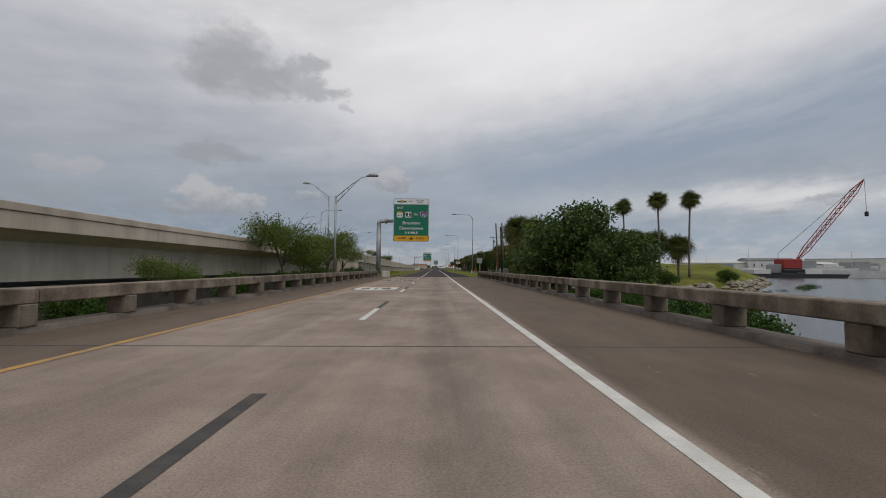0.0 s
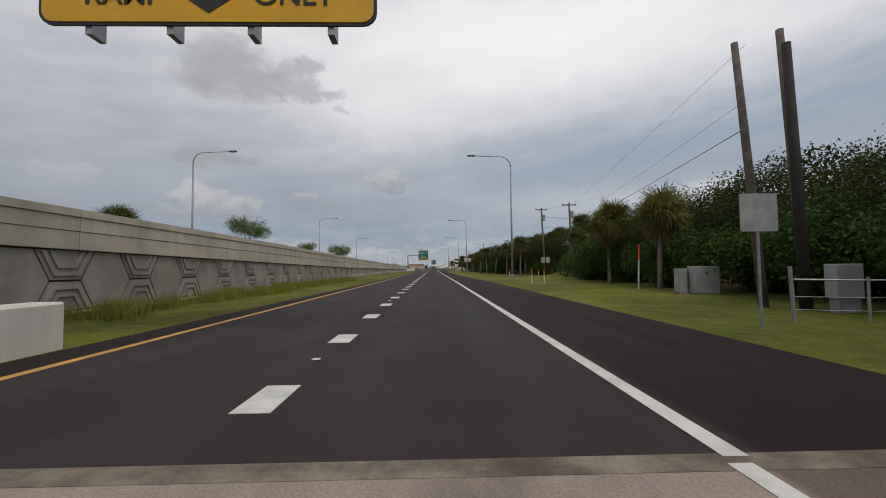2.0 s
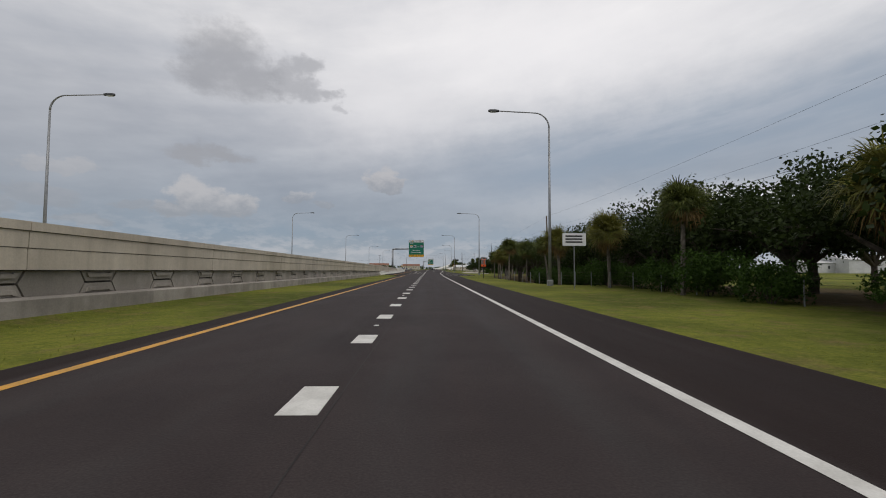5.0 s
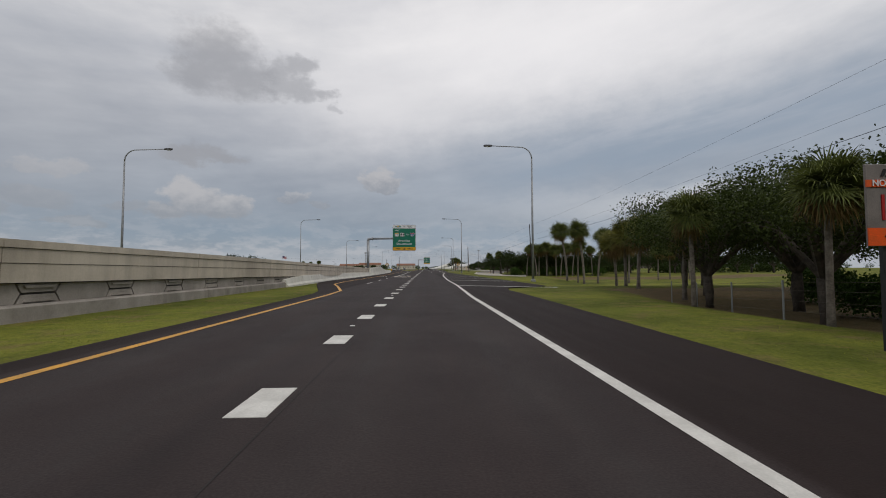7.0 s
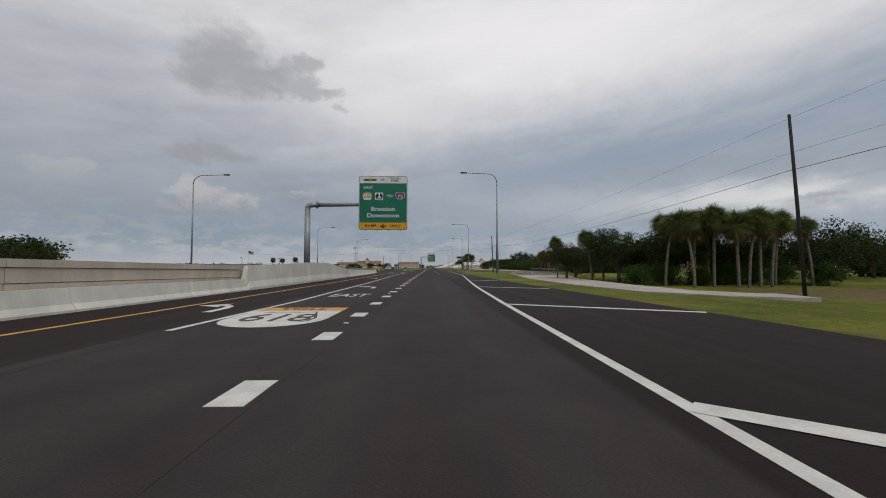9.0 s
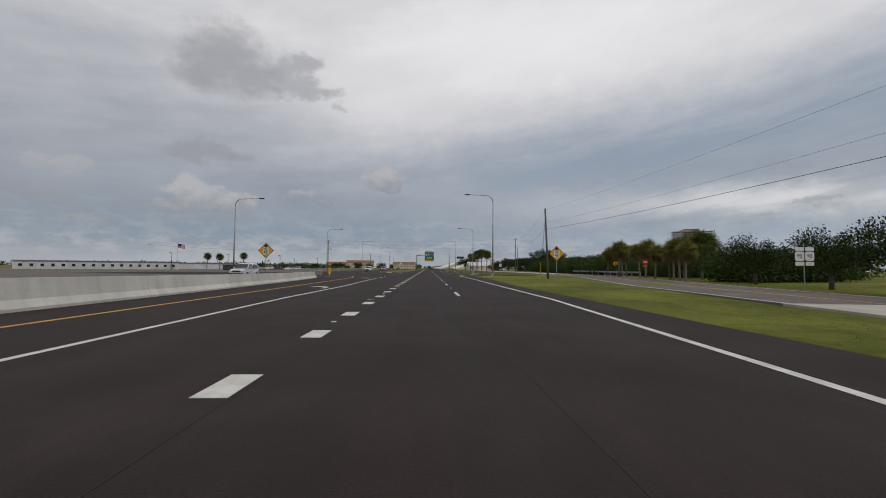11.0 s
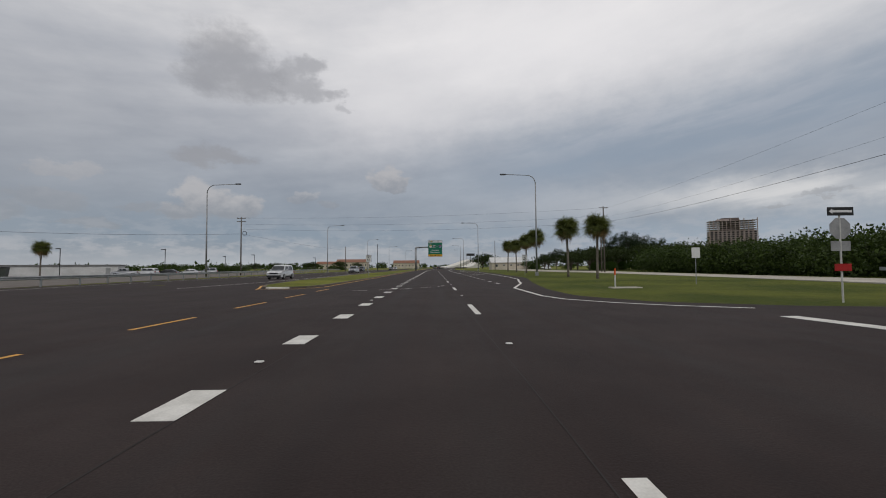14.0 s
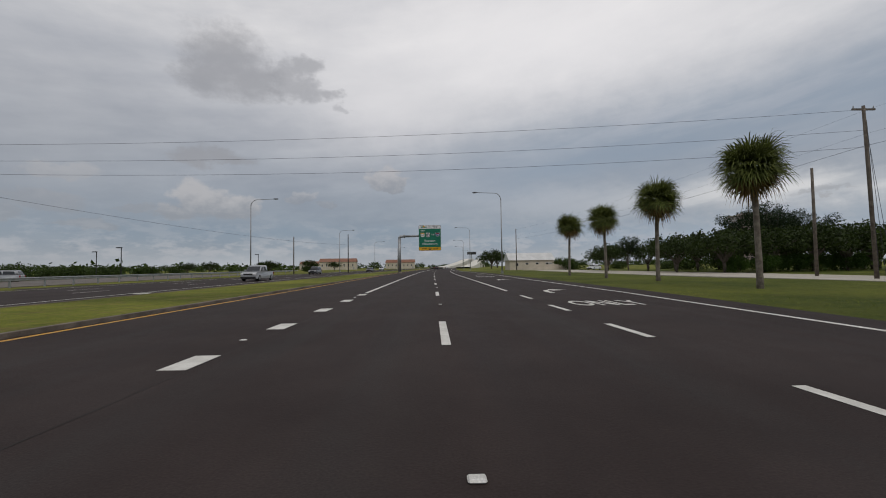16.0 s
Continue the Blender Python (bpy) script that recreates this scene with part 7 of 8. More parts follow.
for x, y, s in ((-40, 292, 0.75), (-47, 300, 0.85), (-52, 306, 0.72), (-60, 312, 0.88), (-66, 318, 0.78), (-44, 296, 0.6), (-72, 326, 0.9), (-36, 288, 0.56), (-55, 291, 0.8), (-61, 296, 0.9), (-66, 291, 0.85), (-72, 297, 0.95), (-78, 303, 0.85), (-64, 302, 0.9), (-84, 300, 0.9)):
    spots.append((x, y, s, 90 * s * 10))
for k in range(9):
    spots.append((47 + 5.5 * k, 300 + rng.uniform(-3, 4), rng.uniform(0.85, 1.1), rng.uniform(0, 360)))
far_oak = tree("oak", 6.4, 8.0, 18, MAT_OAK, 0.19, 2600, "far dark live oak with a rounded crown", "tree", "live oaks", 0.24, 0.2, 20)
plant(oak, [p for p in spots if p[0] > -36 and p[1] < 480], used)
plant(far_oak, [p for p in spots if not (p[0] > -36 and p[1] < 480)], used)
bushy = shrub("shrub", 4.2, 5.0, 13, MAT_SHRUB, 0.125, 5200, "dense bright green roadside shrub", "roadside shrubs", 11)
spots = [(15.6, 95.5, 0.9, 0), (15.2, 91, 1.1, 120), (15.4, 87, 1.15, 200), (14.8, 80.5, 1.0, 10), (15.0, 75, 1.05, 80), (14.8, 70.5, 1.05, 140), (15.2, 65.5, 1.1, 220), (18, 109.5, 0.7, 0), (20.5, 114.5, 0.75, 120), (21, 105, 0.9, 40)]
y = 139.0
while y < 192:
    spots.append((13.8 + rng.uniform(-0.5, 0.6), y, rng.uniform(0.5, 0.72), rng.uniform(0, 360)))
    y += rng.uniform(3.6, 5.0)
for k in range(8):
    spots.append((42 + 4.2 * k + rng.uniform(-1, 1), 494 + 1.5 * k + rng.uniform(-2, 2), rng.uniform(0.6, 0.85), rng.uniform(0, 360)))
for k in range(7):
    spots.append((20.5 + 3.2 * k, 291 + rng.uniform(-1, 2), rng.uniform(0.5, 0.7), rng.uniform(0, 360)))
spots += [(14.5, 42, 0.7, 0, -0.3), (15, 46.5, 0.8, 60, -0.2), (17.5, 199, 0.6, 0), (19.5, 204, 0.65, 50), (18, 211, 0.55, 90), (21, 216, 0.6, 20), (17, 191, 0.7, 200), (24, 201, 0.7, 10), (16.6, 122.6, 0.6, 200), (18.4, 122.2, 0.62, 80), (17.4, 126.3, 0.66, 10), (20.3, 124.5, 0.6, 150), (13.6, 141.5, 0.8, 30), (15.8, 147, 0.9, 70), (19.5, 146.5, 0.8, 110), (22, 149.5, 0.9, 20), (25.5, 152.5, 1.0, 200), (28.5, 156.5, 1.0, 300), (32, 161, 1.1, 60), *[(7.7 + 0.3 * (k % 3), 12.0 + 3.1 * k, 0.22 + 0.03 * (k % 4), 67 * k, -0.75 + 0.004 * k) for k in range(15)], (40, 57, 0.5, 10), (46, 58.5, 0.45, 80), (52, 62, 0.5, 150), (58, 66, 0.55, 30), (64, 72, 0.6, 200), (70, 78, 0.6, 280), (24, 52.5, 0.6, 60), (30, 54, 0.55, 10), (10.4, 14, 0.5, 30, -1.6), (10.2, 18, 0.55, 100, -1.6), (10.4, 22, 0.6, 170, -1.5), (10.0, 25.5, 0.6, 240, -1.3), (10.2, 36.5, 0.55, 310, -0.9), (9.8, 39.0, 0.5, 20, -0.8), (-9.9, 12, 0.32, 0, -0.5), (-10.2, 22, 0.4, 60, -0.4), (-9.9, 30, 0.42, 120, -0.4), (-10.4, 39, 0.5, 20, -0.4), (-10.0, 48, 0.45, 200, -0.3), (-9.8, 54, 0.42, 90, -0.2)]
near_bushy = shrub("shrub", 4.2, 5.0, 23, MAT_SHRUB, 0.092, 15000, "dense dark green roadside shrub under the trees", "roadside shrubs", 13)
spots += [(17.5, 186.5, 0.9, 10), (19.2, 193, 0.95, 80), (21.5, 198, 1.0, 150), (18.6, 201.5, 0.7, 220), (23, 204.5, 0.9, 300), (25.5, 195, 1.1, 40), (28.5, 188, 1.2, 100), (29, 200, 1.2, 190), (16.2, 192.5, 0.7, 60)]
plant(bushy, [p for p in spots if not 60 < p[1] < 100], used)
plant(near_bushy, [p for p in spots if 60 < p[1] < 100], used)
airy = tree("feathery_tree", 4.6, 4.8, 14, MAT_FEATHER, 0.055, 9500, "light green feathery lead tree with thin branches", "tree", "feathery trees", 0.07, 0.3, 13, 0.85)
rng = random.Random(77)
for k in range(9):
    a, r = 0.7 * k, rng.uniform(1.7, 2.5)
    p, q = Vector((0.9 * math.cos(a), 0.9 * math.sin(a), 3.2)), Vector((r * math.cos(a), r * math.sin(a), rng.uniform(4.0, 4.7)))
    bm = bmesh.new()
    tube(bm, [tuple(p), tuple(p.lerp(q, 0.6) + Vector((0, 0, 0.15))), tuple(q)], [0.022, 0.014, 0.006], 5)
    tube(bm, [tuple(p.lerp(q, 0.6) + Vector((0, 0, 0.15))), tuple(q + Vector((rng.uniform(-0.6, 0.6), rng.uniform(-0.6, 0.6), -0.2)))], [0.012, 0.005], 4)
    part("twig", bm, MAT_BARK, airy, "bare thin twig")
plant(airy, [(-10.8, 30.2, 1.2, 0, -0.4), (-10.6, 41.5, 1.28, 200, -0.5), (-10.6, 34.6, 0.85, 40, -0.6), (-10.8, 49.5, 1.12, 300, -0.4), (-10.2, 22.5, 0.35, 10, -0.5), (-10.0, 16, 0.5, 10, -0.5), (-10.2, 8, 0.45, 80, -0.6), (-12.6, 113.0, 0.68, 50, 1.6), (-12.4, 84.0, 0.6, 0, 2.2), (-12.3, 97, 0.4, 90, 2.2)], used)
hedge = shrub("mangrove", 4.6, 8.0, 15, MAT_MANGROVE, 0.15, 5600, "rounded green mangrove thicket along the shore", "mangroves", 14)
spots = []
rng = random.Random(21)
for k in range(11):
    spots.append((38.5 + 3.0 * k + rng.uniform(-1.2, 1.2), 352 + 2.2 * k + rng.uniform(-2, 2), rng.uniform(0.95, 1.2), rng.uniform(0, 360)))
for k in range(19):
    spots.append((46.0 + rng.uniform(-1.0, 1.5), 378 + 4.9 * k, rng.uniform(0.62, 1.42), rng.uniform(0, 360)))
for k in range(14):
    spots.append((54 + rng.uniform(-2, 2), 385 + 7 * k, rng.uniform(0.8, 1.75), rng.uniform(0, 360)))
for k in range(8):
    spots.append((66 + 5 * k, 455 + 3 * k, rng.uniform(1.3, 1.6), rng.uniform(0, 360)))
for k in range(8):
    spots.append((38 + rng.uniform(0, 30), 520 + 12 * k, rng.uniform(0.6, 1.1), rng.uniform(0, 360)))
for k in range(12):
    spots.append((46 + 7 * k, 316 + rng.uniform(-5, 8), rng.uniform(0.95, 1.3), rng.uniform(0, 360)))
for k in range(14):
    spots.append((-52 - rng.uniform(0, 60), 520 + 13 * k, rng.uniform(0.5, 0.95), rng.uniform(0, 360)))
far_hedge = shrub("mangrove", 4.6, 8.0, 19, MAT_MANGROVE, 0.24, 2200, "far green mangrove thicket by the shore", "mangroves", 14)
plant(hedge, [p for p in spots if 345 < p[1] < 500 and p[0] > 0], used)
plant(far_hedge, [p for p in spots if not (345 < p[1] < 500 and p[0] > 0)], used)
pine = tree("conifer", 8.5, 4.2, 16, MAT_CONIFER, 0.07, 9000, "dark narrow cedar tree among the palms", "tree", "conifers", 0.16, 0.12, 16)
plant(pine, [(19.5, 296, 0.85, 0), (56, 504, 1.6, 90), (60, 507, 1.5, 30), (52, 506, 1.4, 200), (64, 505, 1.35, 10), (40, 520, 1.0, 0)], used)
far_palm_head = [(-17.5, 70, 0.9, 0, 1.8), (-16.5, 60, 0.9, 60, 1.4), (-18, 49, 1.0, 0, 1.5), (-21.0, 84, 0.95, 120, 1.3)]
plant(palm_d, far_palm_head, used)

def far_woods():
    """One low belt of distant woodland right round the horizon."""
    rng = np.random.default_rng(5)
    blobs = []
    for k in range(520):
        x = rng.uniform(-900, 900)
        y = 900 + rng.uniform(0, 500) + 0.1 * abs(x)
        if -10 < x < 60:
            y += 500
        r = rng.uniform(4, 8)
        blobs.append((x, y, r * 0.55, r))
    for k in range(60):
        blobs.append((rng.uniform(-250, -70), rng.uniform(560, 800), 1.5, rng.uniform(3, 4.5)))
    ob = new("far_woods", leaf_cloud("far_woods", blobs, 60000, 0.9, MAT_MANGROVE, 8))
    tagged(ob, "low belt of distant dark green woodland on the horizon", "woodland", kind="stuff")


far_woods()


def grass_tufts():
    """Blades along the verges and at the wall's foot."""
    rng = np.random.default_rng(3)
    spots = []
    for n, x0, x1, y0, y1 in ((5000, -10.55, -6.35, 60, 226), (5000, 5.0, 8.5, 60, 222), (1800, 8.9, 12.5, 226, 300), (4500, 7.9, 12.5, 300, 380), (3500, 10.8, 16.5, 412, 470), (3000, -12.9, -7.3, 416, 480)):
        k = rng.random((n, 2))
        k[:, 0] = k[:, 0] ** 0.8
        spots.append(np.stack([x0 + (x1 - x0) * k[:, 0], y0 + (y1 - y0) * k[:, 1]], 1))
    mid = np.stack([-10.35 + 1.5 * rng.random(420) ** 2, 60 + 46 * rng.random(420) ** 1.3], 1)[:110]
    weeds = mid[rng.integers(0, 110, 16000)] + rng.normal(0, 0.26, (16000, 2))
    weeds[:, 0] = np.maximum(weeds[:, 0], -10.58)
    spots.append(weeds)
    tall = np.concatenate([np.full(sum(len(s) for s in spots[:-1]), 0.035), np.full(16000, 0.42)])
    at = np.concatenate(spots)
    keep = np.array([not (along(MAIN_L, y) - 0.05 < x < along(MAIN_R, y) + 0.08) for x, y in at])
    at, tall = at[keep], tall[keep]
    n = len(at)
    z = np.array([land(x, y) for x, y in at]) + np.where((at[:, 0] < -7) & (at[:, 1] > 411), 0.16, 0.0)
    a = rng.uniform(0, 6.283, n)
    hgt = tall * rng.uniform(0.5, 1.6, n)
    w = 0.012
    foot = np.stack([at[:, 0], at[:, 1], z - 0.01], 1)
    side = np.stack([np.cos(a) * w, np.sin(a) * w, 0 * a], 1)
    tip = foot + np.stack([rng.normal(0, 0.3, n) * hgt, rng.normal(0, 0.3, n) * hgt, hgt], 1)
    v = np.stack([foot - side, foot + side, tip], 1).reshape(-1, 3)
    me = bpy.data.meshes.new("grass")
    me.vertices.add(3 * n)
    me.vertices.foreach_set("co", v.astype(np.float32).ravel())
    me.loops.add(3 * n)
    me.loops.foreach_set("vertex_index", np.arange(3 * n, dtype=np.int32))
    me.polygons.add(n)
    me.polygons.foreach_set("loop_start", np.arange(0, 3 * n, 3, dtype=np.int32))
    me.update(calc_edges=True)
    me.materials.append(MAT_BLADE)
    tagged(new("grass", me), "short rough verge grass with taller weeds by the wall", "grass", kind="stuff")


grass_tufts()


def shore_rocks():
    rng = random.Random(9)
    out = Mesh()
    for k in range(420):
        x = rng.uniform(9, 76)
        y = shore_y(x) + rng.uniform(-3.0, 3.5)
        r = rng.uniform(0.3, 0.9)
        z = land(x, y) + r * 0.15
        ring = [(x + r * math.cos(1.047 * i) * rng.uniform(0.7, 1.2), y + r * math.sin(1.047 * i) * rng.uniform(0.7, 1.2), z + rng.uniform(-0.15, 0.15) * r) for i in range(6)]
        out.add(ring + [(x, y, z + r * 0.6), (x, y, z - r * 0.6)], *[(i, (i + 1) % 6, 6) for i in range(6)], *[((i + 1) % 6, i, 7) for i in range(6)])
    tagged(new("shore_rocks", soup("shore_rocks", out.v, out.f, MAT_ROCK)), "pale tumbled riprap rocks along the water's edge", "rocks", kind="stuff")


shore_rocks()


# ---------------------------------------------------------------- cars
def car(name, at, turn, paint, label, kind="suv"):
    """A car heading along +y: body, cabin, panes, wheels, lamps."""
    ob = thing(name, at, label, "car", "oncoming and parked cars", turn)
    L, W = (4.7, 1.86) if kind != "pickup" else (5.2, 1.86)
    hood, belt, roof = {"suv": (1.02, 1.08, 1.72), "sedan": (0.86, 0.93, 1.42), "pickup": (1.05, 1.1, 1.76)}[kind]
    f, b = L / 2, -L / 2
    wheels = (f - 0.9, b + 0.95)

    def arch(c):
        return [(c - 0.42 * math.cos(math.pi * i / 8), 0.27 + 0.44 * math.sin(math.pi * i / 8)) for i in range(9)]
    side = [(b + 0.02, 0.42), (b, belt - 0.22), (b + 0.08, belt - 0.03), (b + 0.3, belt), (f - 1.35, belt), (f - 1.1, hood), (f - 0.45, hood - 0.07), (f - 0.12, hood - 0.2), (f, hood - 0.42), (f - 0.02, 0.4), (f - 0.16, 0.28)]
    bm = bmesh.new()
    prism(bm, side + arch(wheels[0])[::-1] + arch(wheels[1])[::-1] + [(b + 0.18, 0.28)], "x", -W / 2, W / 2)
    for v in bm.verts:
        end = max(0.0, abs(v.co.y) - (L / 2 - 0.7)) / 0.7
        v.co.x *= 1 - 0.12 * end * end - (0.05 if v.co.z > belt - 0.12 else 0.0)
    bmesh.ops.bevel(bm, geom=[e for e in bm.edges if abs(e.verts[0].co.x - e.verts[1].co.x) < 0.2 and min(v.co.z for v in e.verts) > 0.5], offset=0.05, segments=2, affect="EDGES")
    part("body", bm, paint, ob)
    bm = bmesh.new()
    box(bm, -W / 2 + 0.16, W / 2 - 0.16, b + 0.3, f - 0.3, 0.24, 0.74)
    part("underbody", bm, MAT_TRIM, ob, "black wheel wells and sills")
    if kind == "suv":
        cab = [(b + 0.12, belt - 0.03), (b + 0.42, roof - 0.04), (b + 0.7, roof), (f - 2.35, roof), (f - 2.0, roof - 0.06), (f - 1.2, belt - 0.03)]
    elif kind == "sedan":
        cab = [(b + 0.55, belt - 0.03), (b + 1.3, roof - 0.04), (b + 1.6, roof), (f - 2.3, roof), (f - 2.0, roof - 0.05), (f - 1.15, belt - 0.03)]
    else:
        cab = [(b + 1.75, belt - 0.03), (b + 1.85, roof - 0.04), (b + 2.0, roof), (f - 2.2, roof), (f - 1.95, roof - 0.06), (f - 1.2, belt - 0.03)]
    bm = bmesh.new()
    prism(bm, cab, "x", -W / 2 + 0.1, W / 2 - 0.1)
    for v in bm.verts:
        if v.co.z > belt + 0.2:
            v.co.x *= 0.87
    bmesh.ops.bevel(bm, geom=bm.edges[:], offset=0.05, segments=2, affect="EDGES")
    part("cabin", bm, paint, ob, "", True)
    for s in (-1, 1):
        c0, c1 = cab[0][0] + 0.45, cab[-1][0] - 0.25
        mid = (c0 + c1) / 2
        for p, q in ((c0, mid - 0.04), (mid + 0.04, c1 - 0.25)):
            bm = bmesh.new()
            xo, xi = s * (W / 2 - 0.092), s * ((W / 2 - 0.1) * 0.88 + 0.012)
            vs = [bm.verts.new(co) for co in ((xo, p, belt + 0.06), (xo, q + 0.2 if q > mid else q, belt + 0.06), (xi, q - 0.12 if q > mid else q, roof - 0.14), (xi, p + 0.1, roof - 0.14))]
            bm.faces.new(vs)
            part("side_window", bm, MAT_PANE, ob)
        bm = bmesh.new()
        box(bm, s * (W / 2 - 0.02), s * (W / 2 + 0.17), f - 1.75, f - 1.6, belt + 0.02, belt + 0.17, 0.02)
        part("mirror", bm, paint, ob)
        bm = bmesh.new()
        box(bm, s * (W / 2 - 0.08), s * (W / 2 - 0.5), f - 0.12, f + 0.012, hood - 0.36, hood - 0.2, 0.02)
        part("headlight", bm, MAT_LENS, ob, "clear headlight")
        bm = bmesh.new()
        box(bm, s * (W / 2 - 0.05), s * (W / 2 - 0.3), b - 0.012, b + 0.1, belt - 0.4, belt - 0.1, 0.02)
        part("tail_light", bm, MAT_TAIL, ob, "red tail light")
        for wy in wheels:
            bm = bmesh.new()
            x0, x1 = s * (W / 2 - 0.2), s * (W / 2 + 0.02)
            tube(bm, [(x0, wy, 0.34), (x0 + 0.03 * s, wy, 0.34), (x1 - 0.03 * s, wy, 0.34), (x1, wy, 0.34)], [0.3, 0.345, 0.345, 0.3], 18)
            wheel = part("wheel", bm, MAT_TYRE, ob)
            bm = bmesh.new()
            tube(bm, [(x1 - 0.02 * s, wy, 0.34), (x1 + 0.012 * s, wy, 0.34)], [0.23, 0.2], 14)
            part("rim", bm, MAT_RIM, wheel)
    for y0, z0, y1, z1 in ((cab[-1][0] - 0.12, belt + 0.06, cab[-2][0] + 0.1, roof - 0.12), (cab[0][0] + 0.06, belt + 0.1, cab[1][0] - 0.02, roof - 0.14)):
        bm = bmesh.new()
        k = 0.03 if y0 > y1 else -0.03
        w0, w1 = W / 2 - 0.2, (W / 2 - 0.2) * 0.87
        bm.faces.new([bm.verts.new(p) for p in ((-w0, y0 + k * 2, z0), (w0, y0 + k * 2, z0), (w1, y1 + k * 2, z1), (-w1, y1 + k * 2, z1))])
        part("windscreen", bm, MAT_PANE, ob)
    bm = bmesh.new()
    box(bm, -0.5, 0.5, f - 0.05, f + 0.015, hood - 0.38, hood - 0.2, 0.01)
    part("grille", bm, MAT_TRIM, ob)
    bm = bmesh.new()
    box(bm, -W / 2 + 0.1, W / 2 - 0.1, f - 0.08, f + 0.03, 0.32, 0.5, 0.03)
    part("bumper", bm, MAT_TRIM, ob)
    if kind == "suv":
        for s in (-1, 1):
            bm = bmesh.new()
            tube(bm, [(s * 0.66, cab[1][0] + 0.15, roof - 0.02), (s * 0.66, cab[1][0] + 0.3, roof + 0.05), (s * 0.66, cab[3][0] - 0.2, roof + 0.05), (s * 0.66, cab[3][0], roof - 0.02)], 0.022, 6)
            part("roof_rail", bm, MAT_TRIM, ob)
            bm = bmesh.new()
            box(bm, s * (W / 2 - 0.03), s * (W / 2 + 0.012), wheels[1] + 0.45, wheels[0] - 0.45, 0.27, 0.42, 0.01)
            part("sill_cladding", bm, MAT_TRIM, ob)
    if kind == "pickup":
        bm = bmesh.new()
        box(bm, -W / 2 + 0.12, W / 2 - 0.12, b + 0.08, b + 1.7, belt - 0.02, belt + 0.004)
        part("bed", bm, MAT_TRIM, ob, "dark open load bed")
    return ob


WHITE_CAR = car_paint("white_car_paint", (0.66, 0.67, 0.68))
SILVER_CAR = car_paint("silver_car_paint", (0.36, 0.37, 0.39))
DARK_CAR = car_paint("dark_car_paint", (0.035, 0.037, 0.042))
car("suv", (-18.2, 437.5, 0), 180, WHITE_CAR, "white oncoming sport utility vehicle with black trim")
car("pickup", (-18.6, 487.5, 0), 180, SILVER_CAR, "silver oncoming crew-cab pickup truck", "pickup")
car("suv", (-24.5, 533, 0), 180, DARK_CAR, "dark oncoming sport utility vehicle")
car("sedan", (-18.5, 575, 0), 180, DARK_CAR, "dark oncoming saloon car far ahead", "sedan")
car("suv", (-22.5, 640, 0), 180, WHITE_CAR, "white oncoming vehicle far ahead")
car("suv", (-22.4, 357.5, 0), 180, WHITE_CAR, "white oncoming sport utility vehicle before the junction")
car("suv", (0.0 + swing(640), 640, 0), 0, DARK_CAR, "dark vehicle driving far ahead")
car("sedan", (3.6 + swing(700), 700, 0), 0, WHITE_CAR, "white saloon car far ahead", "sedan")
for k, (x, y, p, kd) in enumerate(((-68, 488, WHITE_CAR, "suv"), (-65, 491, DARK_CAR, "sedan"), (-62, 495, WHITE_CAR, "sedan"), (-60, 500, SILVER_CAR, "suv"), (-72, 486, SILVER_CAR, "pickup"), (44, 548, WHITE_CAR, "sedan"))):
    car("parked_car", (x, y, land(x, y)), 90 + 8 * k, p, "parked car in the lot beyond the fence", kd)


# ---------------------------------------------------------------- buildings and far things
def shed(name, at, turn, w, d, h, label, wall_mat, roof_mat, windows, pitch=0.0, door=True):
    ob = thing(name, at, label, "building", "", turn)
    bm = bmesh.new()
    box(bm, -w / 2, w / 2, -d / 2, d / 2, -0.5, h)
    part("wall", bm, wall_mat, ob)
    bm = bmesh.new()
    if pitch:
        prism(bm, [(-d / 2 - 0.5, h), (d / 2 + 0.5, h), (0, h + pitch)], "x", -w / 2 - 0.4, w / 2 + 0.4)
    else:
        box(bm, -w / 2 - 0.25, w / 2 + 0.25, -d / 2 - 0.25, d / 2 + 0.25, h, h + 0.3)
    part("roof", bm, roof_mat, ob)
    for k in range(windows):
        x = -w / 2 + w * (k + 0.7) / (windows + 0.4)
        bm = bmesh.new()
        box(bm, x - 0.5, x + 0.5, -d / 2 - 0.06, -d / 2 + 0.02, h * 0.36, h * 0.74)
        fr = part("window", bm, MAT_METAL_WALL, ob)
        bm = bmesh.new()
        box(bm, x - 0.42, x + 0.42, -d / 2 - 0.08, -d / 2 - 0.05, h * 0.4, h * 0.7)
        part("pane", bm, MAT_PANE, fr)
    if door:
        bm = bmesh.new()
        box(bm, w * 0.46 - 1.0, w * 0.46, -d / 2 - 0.07, -d / 2 + 0.02, 0, 2.1)
        part("door", bm, MAT_CABINET, ob)
    return ob


shed("site_office", (-112, 455, -0.2), 34, 44, 7, 2.7, "long low white metal site office with a row of windows", MAT_METAL_WALL, MAT_GREY_ROOF, 17)
shed("warehouse", (-103, 494, -0.2), 30, 40, 14, 2.6, "long white metal warehouse with a flat roof", MAT_METAL_WALL, MAT_GREY_ROOF, 0)
shed("warehouse", (420, 390, 0), -40, 110, 30, 12, "long pale harbour warehouse across the water", MAT_METAL_WALL, MAT_GREY_ROOF, 0)
shed("warehouse", (231, 345, 0), -10, 58, 30, 6.5, "long pale harbour shed across the water", MAT_METAL_WALL, MAT_METAL_WALL, 0, 2.5)
shed("warehouse", (262, 330, 0), -12, 34, 20, 8.5, "white harbour shed with a shallow roof", MAT_METAL_WALL, MAT_GREY_ROOF, 6, 2.0)
